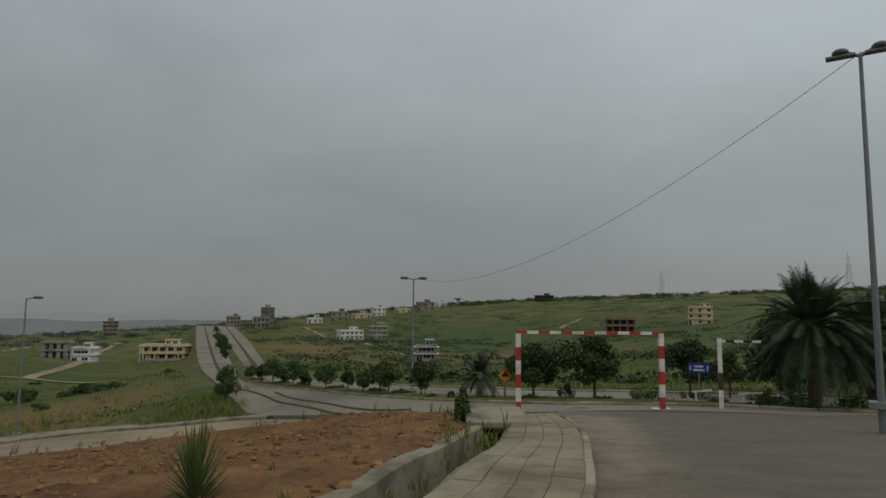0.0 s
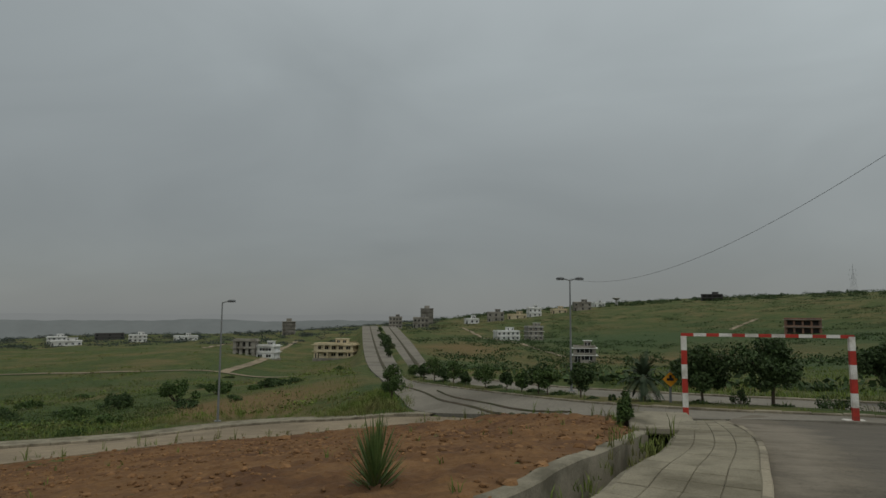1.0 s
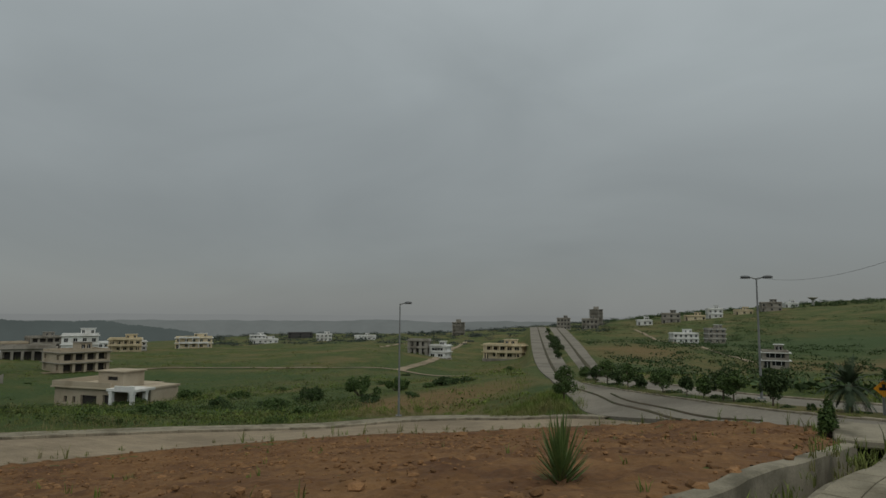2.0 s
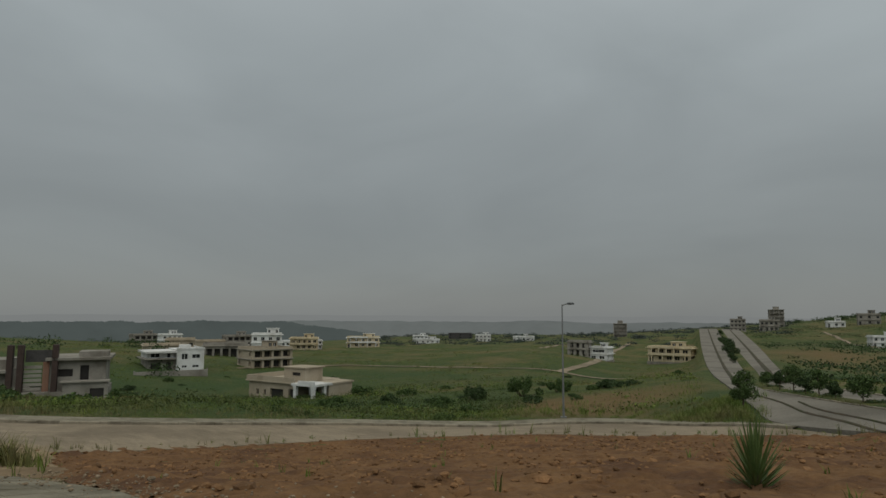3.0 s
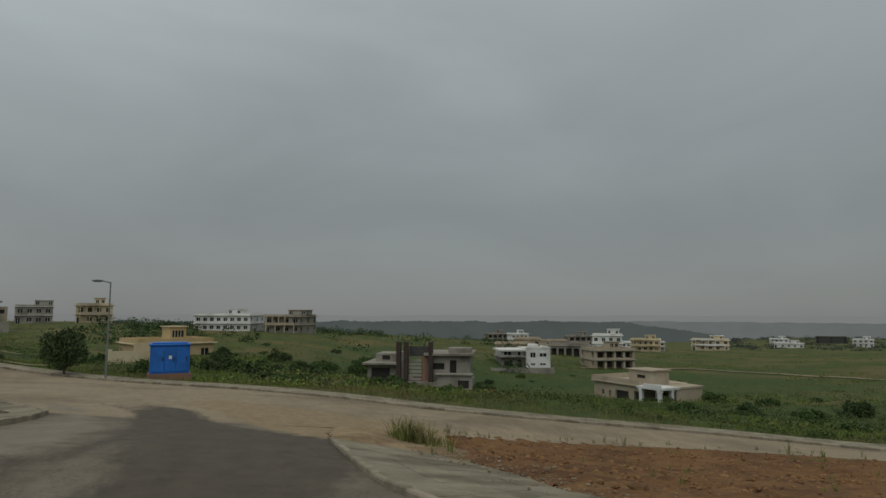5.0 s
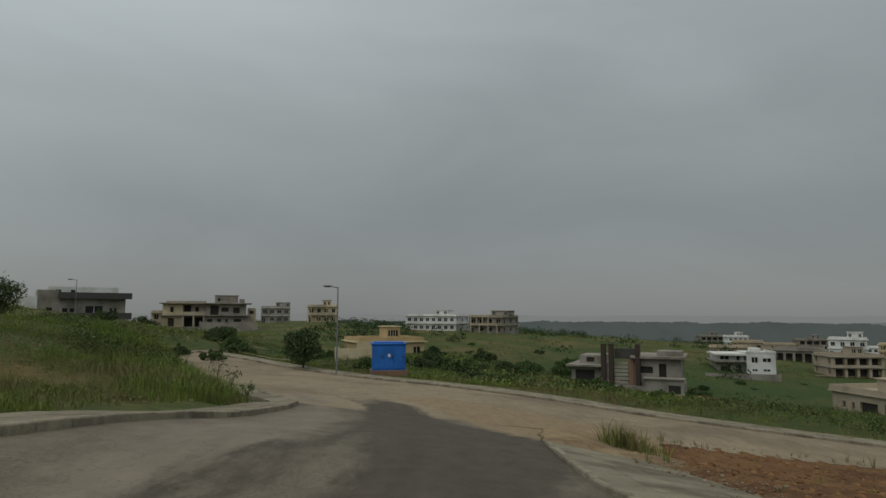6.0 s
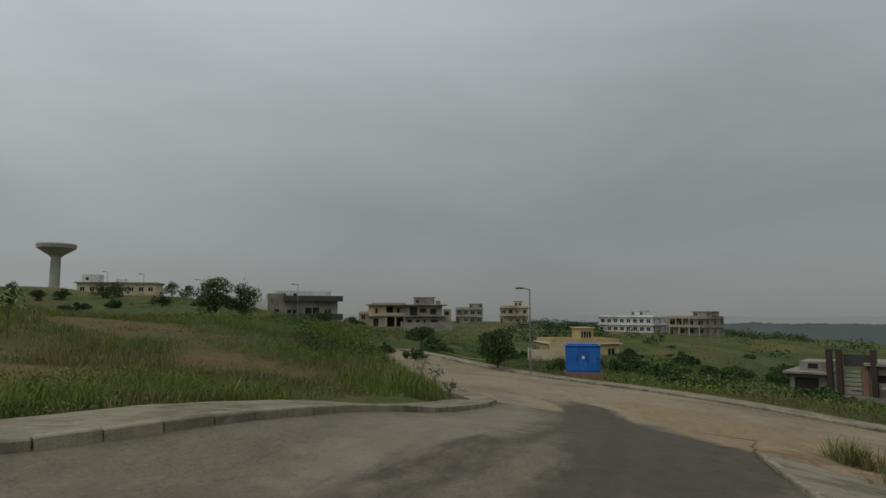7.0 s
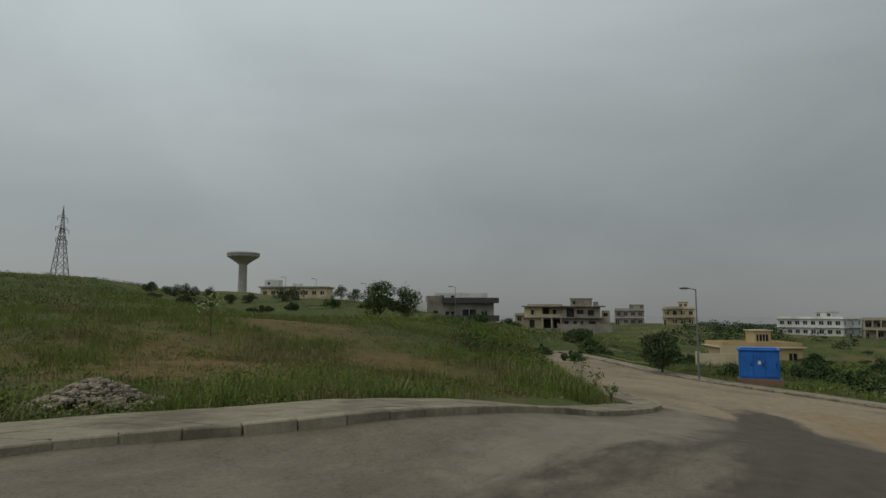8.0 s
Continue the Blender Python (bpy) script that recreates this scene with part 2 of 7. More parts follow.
def covered(name, base, base2, stain):
    """A worn road: its own surface, dark new asphalt and ochre sand, each with a ragged edge of its own."""
    m = mat(name, base, base2, 1.1, 0.9, 0.5, c=stain, big=0.16, fine=22)
    n, l = m.node_tree.nodes, m.node_tree.links
    bsdf = n["Principled BSDF"]
    col = bsdf.inputs["Base Color"].links[0].from_socket
    geo = n.new("ShaderNodeNewGeometry")
    stretch = n.new("ShaderNodeMapping")
    stretch.inputs["Scale"].default_value, stretch.inputs["Rotation"].default_value = (0.6, 1.7, 1.0), (0, 0, radians(12))
    l.new(geo.outputs["Position"], stretch.inputs[0])
    smear = n.new("ShaderNodeTexNoise")
    smear.inputs["Scale"].default_value, smear.inputs["Detail"].default_value, smear.inputs["Roughness"].default_value = 1.3, 10.0, 0.7
    l.new(stretch.outputs[0], smear.inputs["Vector"])
    crack = n.new("ShaderNodeTexVoronoi")
    crack.feature = "DISTANCE_TO_EDGE"
    crack.inputs["Scale"].default_value = 1.7
    wob = n.new("ShaderNodeTexNoise")
    wob.inputs["Scale"].default_value, wob.inputs["Detail"].default_value = 2.5, 6.0
    l.new(geo.outputs["Position"], wob.inputs["Vector"])
    wmix = n.new("ShaderNodeVectorMath")
    wmix.operation = "MULTIPLY_ADD"
    wmix.inputs[1].default_value = (0.9, 0.9, 0.9)
    l.new(wob.outputs["Color"], wmix.inputs[0])
    l.new(geo.outputs["Position"], wmix.inputs[2])
    l.new(wmix.outputs[0], crack.inputs["Vector"])
    line = n.new("ShaderNodeMapRange")
    line.inputs["From Min"].default_value, line.inputs["From Max"].default_value = 0.0, 0.02
    line.inputs["To Min"].default_value, line.inputs["To Max"].default_value = 0.72, 1.0
    l.new(crack.outputs["Distance"], line.inputs[0])
    worn = n.new("ShaderNodeMapRange")
    worn.inputs["From Min"].default_value, worn.inputs["From Max"].default_value = 0.3, 0.7
    worn.inputs["To Min"].default_value, worn.inputs["To Max"].default_value = 0.82, 1.18
    l.new(smear.outputs[0], worn.inputs[0])
    both = n.new("ShaderNodeMath")
    both.operation = "MULTIPLY"
    l.new(line.outputs[0], both.inputs[0])
    l.new(worn.outputs[0], both.inputs[1])
    for key, c1, c2, rag in (("worn", (0.088, 0.077, 0.062), (0.125, 0.109, 0.088), 0.9), ("dust", (0.165, 0.142, 0.11), (0.21, 0.18, 0.14), 1.2), ("tar", (0.054, 0.045, 0.035), (0.098, 0.082, 0.062), 0.5), ("sand", (0.19, 0.14, 0.08), (0.27, 0.205, 0.125), 1.1)):
        at = n.new("ShaderNodeAttribute")
        at.attribute_name = key
        nz = n.new("ShaderNodeTexNoise")
        nz.inputs["Scale"].default_value, nz.inputs["Detail"].default_value, nz.inputs["Roughness"].default_value = 1.6 if key == "tar" else 0.9, 10.0, 0.7
        l.new(stretch.outputs[0] if key == "tar" else geo.outputs["Position"], nz.inputs["Vector"])
        sub = n.new("ShaderNodeMath")
        sub.operation = "MULTIPLY_ADD"
        sub.inputs[1].default_value, sub.inputs[2].default_value = rag * 2.4, -rag * 1.2
        l.new(nz.outputs[0], sub.inputs[0])
        ad = n.new("ShaderNodeMath")
        l.new(at.outputs["Fac"], ad.inputs[0])
        l.new(sub.outputs[0], ad.inputs[1])
        rg_ = n.new("ShaderNodeMapRange")
        rg_.inputs["From Min"].default_value, rg_.inputs["From Max"].default_value = (-0.14, 0.24) if key == "tar" else (-0.2, 0.4)
        l.new(ad.outputs[0], rg_.inputs[0])
        n2 = n.new("ShaderNodeTexNoise")
        n2.inputs["Scale"].default_value, n2.inputs["Detail"].default_value = 2.2, 8.0
        l.new(geo.outputs["Position"], n2.inputs["Vector"])
        cm = n.new("ShaderNodeMix")
        cm.data_type = "RGBA"
        cm.inputs[6].default_value, cm.inputs[7].default_value = (*c1, 1), (*c2, 1)
        l.new(n2.outputs[0], cm.inputs[0])
        mx = n.new("ShaderNodeMix")
        mx.data_type = "RGBA"
        l.new(rg_.outputs[0], mx.inputs[0])
        l.new(col, mx.inputs[6])
        l.new(cm.outputs[2], mx.inputs[7])
        col = mx.outputs[2]
    hs = n.new("ShaderNodeHueSaturation")
    l.new(both.outputs[0], hs.inputs["Value"])
    l.new(col, hs.inputs["Color"])
    l.new(hs.outputs[0], bsdf.inputs["Base Color"])
    return m


STREETMIX = covered("street_surface", (0.128, 0.108, 0.081), (0.168, 0.144, 0.11), (0.092, 0.079, 0.061))
LOWMIX = covered("lower_road_surface", (0.225, 0.178, 0.12), (0.275, 0.222, 0.155), (0.175, 0.138, 0.093))


# building blocks
def part(name, bm, material, parent=None, label="", smooth=False):
    me = bpy.data.meshes.new(name)
    bm.normal_update()
    bm.to_mesh(me)
    bm.free()
    me.materials.append(material)
    if smooth:
        me.polygons.foreach_set("use_smooth", [True] * len(me.polygons))
    ob = new(name, me)
    ob.parent = parent
    if label:
        ob["label"] = label
    return ob


def raw(name, verts, faces, material, parent=None, smooth=False):
    me = bpy.data.meshes.new(name)
    me.from_pydata([tuple(v) for v in verts], [], [tuple(f) for f in faces])
    me.materials.append(material)
    if smooth:
        me.polygons.foreach_set("use_smooth", [True] * len(me.polygons))
    ob = new(name, me)
    ob.parent = parent
    return ob


def empty(name, m, label, category, group="", kind=""):
    ob = new(name)
    ob.matrix_world = m
    ob.empty_display_size = 0.2
    return tagged(ob, label, category, group, kind)


def add_box(bm, x0, x1, y0, y1, z0, z1, bevel=0.0):
    """A box between those limits, its edges taken off by bevel."""
    m = Matrix.Translation(((x0 + x1) / 2, (y0 + y1) / 2, (z0 + z1) / 2)) @ Matrix.Diagonal((x1 - x0, y1 - y0, z1 - z0, 1))
    r = bmesh.ops.create_cube(bm, size=1.0, matrix=m)
    if bevel:
        es = list({e for v in r["verts"] for e in v.link_edges})
        bmesh.ops.bevel(bm, geom=es, offset=bevel, segments=1, affect="EDGES")
    return bm


def boxes(*specs, bevel=0.0):
    bm = bmesh.new()
    for s in specs:
        add_box(bm, *s, bevel=bevel)
    return bm


def tube(bm, p, q, r0, r1, n=8):
    """A tapered round bar from p to q."""
    p, q = Vector(p), Vector(q)
    way = q - p
    if way.length < 1e-5:
        return bm
    turn = way.to_track_quat("Z", "Y").to_matrix().to_4x4()
    bmesh.ops.create_cone(bm, cap_ends=True, segments=n, radius1=r0, radius2=r1, depth=way.length, matrix=Matrix.Translation((p + q) / 2) @ turn)
    return bm


# the lie of the land: heights on rings round the first standpoint, every 20 degrees
RINGS = (2, 5, 9, 15, 23, 33, 45, 70, 115, 190, 330, 600, 1300)
HEIGHTS = np.zeros((len(RINGS), 18))
HEIGHTS[0] = (-0.01, 0.04, 0.11, 0.16, 0.18, 0.16, 0.14, 0.15, 0.21, 0.28, 0.33, 0.33, 0.29, 0.23, 0.15, 0.07, 0.02, -0.01)
HEIGHTS[1] = (-0.17, -0.21, -0.2, -0.09, 0.08, 0.06, 0.11, 0.27, 0.39, 0.46, 0.54, 0.56, 0.49, 0.37, 0.22, 0.07, -0.02, -0.09)
HEIGHTS[2] = (-0.33, -0.55, -0.76, -0.87, -0.65, -0.24, 0.14, 0.52, 0.45, 0.43, 0.74, 0.89, 0.76, 0.53, 0.28, 0.06, -0.11, -0.21)
HEIGHTS[3] = (-1.03, -1.42, -1.8, -1.96, -1.64, -0.56, -0.03, 0.38, 0.66, 0.64, 0.92, 1.07, 0.97, 0.69, 0.31, -0.1, -0.46, -0.7)
HEIGHTS[4] = (-1.78, -2.77, -3.29, -3.57, -2.82, -1.82, -0.63, 0.41, 1.03, 1.25, 1.32, 1.29, 1.15, 0.86, 0.35, -0.41, -1.24, -1.35)
HEIGHTS[5] = (-2.58, -4.29, -4.56, -4.32, -3.37, -2.27, -0.26, 1.71, 1.99, 2.05, 1.99, 1.77, 1.46, 1.05, 0.48, -0.4, -1.24, -2.18)
HEIGHTS[6] = (-3.07, -4.52, -5.82, -4.53, -3.61, -2.3, 0.71, 1.78, 2.46, 3.25, 3.32, 2.85, 2.11, 1.23, 0.26, -0.75, -1.75, -2.73)
HEIGHTS[7] = (-4.02, -5.1, -8.15, -8.41, -6, -4.33, 0.06, 3.04, 5.4, 5.89, 5.36, 4.4, 3.26, 1.91, 0.43, -1.11, -2.59, -3.64)
HEIGHTS[8] = (-8.1, -7.75, -10.69, -12.55, -9.23, -3.48, 1.02, 8.4, 8.65, 8.35, 7.66, 6.71, 5.62, 4.21, 2.28, -0.21, -3.05, -5.83)
HEIGHTS[9] = (-9.56, -10.72, -12.17, -11.15, -5.08, -2.9, -3.31, 4.54, 9.04, 10.1, 10.28, 10.2, 9.9, 9.02, 7.15, 3.86, -1.02, -7.06)
HEIGHTS[10] = (-7.48, -11.13, -14.27, -14.86, -8.4, -3.51, -1.77, 3.32, 8.92, 11.19, 13.43, 15.05, 16.42, 16.79, 15.86, 13.06, 7.31, -2.3)
HEIGHTS[11] = (10.39, -8.6, -19.0, -24.0, -23.3, -17.17, -7.05, 2.38, 9.83, 14.97, 18.97, 22.32, 25.18, 27.29, 28.02, 27.1, 24.83, 20.23)
HEIGHTS[12] = (21.47, -34.0, -47.0, -50.0, -43.94, -33.97, -14.96, 2.15, 12.49, 19.94, 25.88, 30.95, 35.18, 39.29, 42.3, 43.81, 43.3, 37.32)
# rises and hollows: bearing, distance, height
KNOLLS = [(137.0, 206.0, 3.2), (140.0, 262.0, 2.6), (139.0, 105.0, -3.2), (144.5, 105.0, -1.8), (155.5, 105.0, -0.8), (150.0, 105.0, 0.5), (7.0, 30.0, -0.68), (34.0, 31.0, 0.06), (53.6, 30.3, -0.2), (33.1, 44.6, 0.65), (28.2, 43.5, -0.59), (77.0, 38.3, -0.1), (64.7, 36.3, 0.28), (96.9, 51.5, -0.28), (108.7, 75.0, -0.83), (115.7, 40.3, -0.32), (133.9, 90.5, 0.73), (119.8, 69.8, 0.17), (110.5, 199.5, -1.42), (104.8, 255.9, 1.66), (97.8, 100.4, -2.8), (95.4, 83.8, 2.37), (90.1, 101.1, 1.09), (76.0, 100.7, -0.62), (43.8, 599.0, 2.98), (15.3, 62.0, 0.07), (17.1, 50.0, 0.54), (18.5, 115.0, 0.96)]
HOLLOWS = [(24.0, 240, -2.6), (19.3, 220.0, 7.74), (19.6, 420.0, 1.13), (23.5, 243.0, -8.5), (30.9, 209.2, 5.03), (27.0, 162.0, -3.81), (24.8, 55.0, -0.43), (29.1, 800.0, -2.9), (4.1, 34.0, 0.73), (-4.9, 38.0, -0.21), (9.1, 95.0, -0.62), (7.1, 230.0, 1.61), (-3.4, 150.0, -0.8), (-10.8, 120.0, 0.58), (-15.6, 300.0, -1.24), (53.8, 899.2, -3.98), (106.3, 61.9, 0.32), (7.2, 320.0, -2.25), (142.7, 46.1, 0.02), (124.8, 48.5, -0.2), (128.9, 48.7, 0.79), (134.7, 60.8, -0.95)]


BUMPS = np.array(KNOLLS + HOLLOWS)


def land(x, y):
    """Height of the open land, before roads are cut into it."""
    x, y = np.atleast_1d(np.asarray(x, float)), np.atleast_1d(np.asarray(y, float))
    r = np.maximum(np.hypot(x, y), 0.01)
    u = (np.degrees(np.arctan2(-x, y)) % 360) / 20
    i = np.floor(u).astype(int)
    t = u - i
    wa = (-.5 * t + t * t - .5 * t ** 3, 1 - 2.5 * t * t + 1.5 * t ** 3, .5 * t + 2 * t * t - 1.5 * t ** 3, -.5 * t * t + .5 * t ** 3)
    lr = np.log(RINGS)
    v = np.log(np.clip(r, RINGS[0], RINGS[-1]))
    j = np.clip(np.searchsorted(lr, v) - 1, 0, len(RINGS) - 2)
    g = (v - lr[j]) / (lr[j + 1] - lr[j])
    z = sum(wa[k] * (HEIGHTS[j, (i - 1 + k) % 18] * (1 - g) + HEIGHTS[j + 1, (i - 1 + k) % 18] * g) for k in range(4))
    z = z * np.minimum(1, r / RINGS[0])
    turn = (u[:, None] * 20 - BUMPS[:, 0] + 180) % 360 - 180
    z = z + (BUMPS[:, 2] * np.exp(-0.5 * (turn / 6.0) ** 2 - 0.5 * (np.log(r[:, None] / BUMPS[:, 1]) / 0.26) ** 2)).sum(1)
    return z


def spline(nodes, step):
    """A smooth line through the nodes, in steps of about that length. Nodes without a height take the land's."""
    p = np.array([n if len(n) == 3 else (*n, land(n[0], n[1])[0]) for n in nodes], float)
    p = np.vstack([2 * p[0] - p[1], p, 2 * p[-1] - p[-2]])
    out = []
    for k in range(1, len(p) - 2):
        n = max(2, int(np.linalg.norm(p[k + 1] - p[k]) / step))
        t = (np.arange(n) / n)[:, None]
        d1, d0, d2 = (np.linalg.norm(p[k + 1] - p[k]) ** .5, np.linalg.norm(p[k] - p[k - 1]) ** .5, np.linalg.norm(p[k + 2] - p[k + 1]) ** .5)
        m1 = (p[k] - p[k - 1]) / d0 - (p[k + 1] - p[k - 1]) / (d0 + d1) + (p[k + 1] - p[k]) / d1
        m2 = (p[k + 1] - p[k]) / d1 - (p[k + 2] - p[k]) / (d1 + d2) + (p[k + 2] - p[k + 1]) / d2
        m1, m2 = m1 * d1, m2 * d1
        out.append((2 * t ** 3 - 3 * t * t + 1) * p[k] + (t ** 3 - 2 * t * t + t) * m1 + (3 * t * t - 2 * t ** 3) * p[k + 1] + (t ** 3 - t * t) * m2)
    return np.vstack(out + [p[-2:-1]])


def along(line, n):
    """n places at even steps along a line."""
    s = np.concatenate([[0], np.cumsum(np.linalg.norm(np.diff(line, axis=0), axis=1))])
    u = np.linspace(0, s[-1], n)
    return np.stack([np.interp(u, s, line[:, k]) for k in range(3)], 1)


def strip(name, left, right, material, across=6, step=0.8, lift=0.0, label="", category="road", parent=None):
    """A sheet between two edge lines; gives the object and its grid of places."""
    a, b = spline(left, step), spline(right, step)
    n = max(len(a), len(b))
    a, b = along(a, n), along(b, n)
    w = np.linspace(0, 1, across)[None, :, None]
    grid = a[:, None] * (1 - w) + b[:, None] * w
    return grid, n


ROADS = []


def road(name, left, right, material, label, across=7, step=0.8, lift=0.05):
    grid, n = strip(name, left, right, material, across, step)
    ROADS.append(grid.reshape(-1, 3))
    g = grid.copy()
    for k in range(n):
        for c in range(across):
            g[k, c, 2] += lift + (0.012 if step < 0.5 else 0.0) * noise.noise(Vector((g[k, c, 0] * 0.7, g[k, c, 1] * 0.7, 0)))
    faces = [(k * across + c, (k + 1) * across + c, (k + 1) * across + c + 1, k * across + c + 1) for k in range(n - 1) for c in range(across - 1)]
    verts = g.reshape(-1, 3).tolist()
    # the slab's thickness along both edges and both ends
    rim = [k * across for k in range(n)] + [(n - 1) * across + c for c in range(1, across)] + [k * across + across - 1 for k in range(n - 2, -1, -1)] + list(range(across - 2, 0, -1))
    rim_set, o = set(rim), len(verts)
    verts += [[verts[k][0], verts[k][1], verts[k][2] - 0.4] for k in rim]
    faces += [(rim[k], rim[(k + 1) % len(rim)], o + (k + 1) % len(rim), o + k) for k in range(len(rim))]
    ob = raw(name, verts, faces, material, smooth=True)
    for e in ob.data.edges:
        e.use_edge_sharp = e.vertices[0] in rim_set and e.vertices[1] in rim_set
    return tagged(ob, label, "road", kind="structure")


# edges of the ways, as x, y and, where the ground is graded, z
PATH_ROADSIDE = [(2.95, 17.6), (2.8, 14), (2.4, 11), (1.75, 7.8), (1.45, 6.4), (0.6, 4.0), (-0.8, 2.0), (-3.3, 0.4), (-6.9, -0.3), (-9.5, -0.25), (-14.2, 0.0)]
PATH_SOILSIDE = [(2.1, 17.4), (1.5, 14), (0.9, 9.9), (0.3, 7.9), (0, 6.7), (-1.0, 4.6), (-2.4, 3.2), (-4.4, 2.1), (-6.6, 1.75), (-8.6, 2.05), (-14.6, 2.5)]
OUTER_KERB = [(9.0, 17.0), (8.4, 10.0), (7.4, 3.0), (5.2, -4.0), (1.8, -8.6), (-2.4, -9.9), (-4.4, -8.6), (-6.3, -7.75), (-9.5, -7.35), (-13.5, -6.9, -0.35), (-18, -6.95, -0.85), (-21.9, -7.5, -1.26)]
INNER_EDGE = [(4.4, 21.2, -1.42), (3.3, 18.6), *PATH_ROADSIDE[1:-1], (-14.2, 0.0), (-19.0, 0.6, -1.75), (-23.5, 1.5, -2.4)]
OUTER_EDGE = [(14.5, 19.4, -1.3), (10.2, 14.5), *OUTER_KERB[1:], (-24.0, -7.8, -1.5)]
LOW_FAR = [(-9.12, 33.67, -3.92), (-11.6, 34.95, -4.24), (-15.06, 35.98, -4.77), (-19.96, 36.39, -5.26), (-22.94, 34.61, -5.42), (-25.39, 31.32, -5.48), (-30.33, 22.62, -4.89), (-33.3, 13.93, -4.17), (-36.09, 8.36, -3.75), (-39.24, 4.3, -3.45), (-43.78, -1.73, -3.19), (-47.15, -5.88, -3.16), (-51.6, -10.8, -3.14), (-57.48, -16.88, -2.96), (-64.98, -23.38, -2.74), (-76.15, -32.26, -2.7)]
LOW_NEAR = [(-5.95, 30.93, -3.48), (-9.11, 31.72, -3.95), (-12.88, 30.92, -4.32), (-15.99, 28.87, -4.49), (-18.16, 26.95, -4.43), (-20.3, 24.0, -4.36), (-24.41, 18.0, -4.32), (-25.6, 13.3, -4.07), (-25.2, 8.45, -3.5), (-24, 3, -2.6), (-22.6, -3.5, -1.8), (-22.4, -7.7, -1.35), (-25.36, -9.27, -1.45), (-31.49, -13.18, -1.6), (-40.25, -18.33, -1.9), (-50.78, -24.28, -2.2), (-72, -38, -2.6)]
BV_LEFT = [(13.5, 17.2, -1.2), (9.5, 18.4, -1.2), (6.49, 19.0, -1.2), (1.97, 19.2, -1.35), (-0.41, 22.0, -1.85), (-3.54, 28.78, -2.89), (-10.24, 35.56, -4.0), (-13.51, 42.92, -4.39), (-17.91, 53.06, -4.68), (-40.5, 108.17, -7.51), (-76.95, 201.1, -8.39), (-157.71, 410.76, -7.01)]
MED_NEAR = [(17.5, 17.6, -1.25), (12.18, 19.51, -1.3), (7.69, 21.14, -1.37), (4.29, 22.6, -1.56), (1.51, 25.46, -1.9), (-2.28, 31.92, -2.58), (-6.27, 39.51, -3.3), (-11.94, 48.55, -4.03), (-17.17, 57.49, -4.7), (-35.16, 109.14, -7.57), (-69.4, 202.87, -8.44), (-147.6, 413.03, -7.0)]
MED_FAR = [(19.5, 18.8, -1.4), (13.24, 21.2, -1.44), (8.72, 23.96, -1.62), (5.04, 26.53, -1.84), (1.78, 29.95, -2.21), (-2.6, 36.41, -2.86), (-6.9, 43.46, -3.45), (-12.91, 52.43, -4.12), (-18.14, 63.46, -4.9), (-34.6, 112.24, -7.3), (-67.8, 204.19, -8.2), (-145.1, 413.74, -7.0)]
BV_FAR = [(25, 24, -1.8), (17.5, 27.97, -1.87), (11.3, 31.01, -2.12), (6.54, 34.38, -2.45), (2.31, 38.93, -2.89), (-3.22, 44.88, -3.39), (-8.48, 53.33, -4.0), (-15.81, 64.08, -4.57), (-20.6, 77.17, -4.98), (-33.5, 119.72, -6.9), (-62.3, 207.44, -7.8), (-135.5, 416.37, -6.99)]

street = road("street", INNER_EDGE, OUTER_EDGE, STREETMIX, "worn grey asphalt side street with patches and dust", across=26, step=0.4)
lower_road = road("lower_road", LOW_NEAR, LOW_FAR, LOWMIX, "pale dusty road below the red soil plot", across=12, step=1.0)
near_carriageway = road("near_carriageway", BV_LEFT, MED_NEAR, CONCROAD, "grey boulevard carriageway running down into the valley", across=10, step=1.5, lift=0.075)
far_carriageway = road("far_carriageway", MED_FAR, BV_FAR, CONCROAD, "grey second carriageway of the boulevard", across=8, step=1.5)
ROAD_PTS = np.vstack(ROADS)
GRADED = np.vstack([ROAD_PTS, strip("", PATH_ROADSIDE, PATH_SOILSIDE, None, 4, 0.6)[0].reshape(-1, 3), strip("", MED_NEAR, MED_FAR, None, 4, 1.5)[0].reshape(-1, 3)])
IS_INNER = np.zeros(len(GRADED), bool)
_at = 0
for _g, _shape in zip(ROADS, (26, 12, 10, 8)):
    _c = np.arange(len(_g)) % _shape
    IS_INNER[_at:_at + len(_g)] = (_c > 0) & (_c < _shape - 1)
    _at += len(_g)
_cells = {}
for _k, _p in enumerate(GRADED):
    _cells.setdefault((int(_p[0] // 6), int(_p[1] // 6)), []).append(_k)


DRAIN_LINE = spline([(-1.3, 4.9), (-0.48, 6.8), (-0.18, 8.0), (0.42, 10.0), (1.15, 14.2), (1.15, 15.6)], 0.2)


def near_road(x, y):
    """Distance and height of the nearest way, within about six metres."""
    cx, cy = int(x // 6), int(y // 6)
    ids = [k for i in (-1, 0, 1) for j in (-1, 0, 1) for k in _cells.get((cx + i, cy + j), ())]
    if not ids:
        return 99.0, 0.0, False
    d = np.hypot(GRADED[ids, 0] - x, GRADED[ids, 1] - y)
    k = int(np.argmin(d))
    return float(d[k]), float(GRADED[ids[k], 2]), bool(IS_INNER[ids[k]])


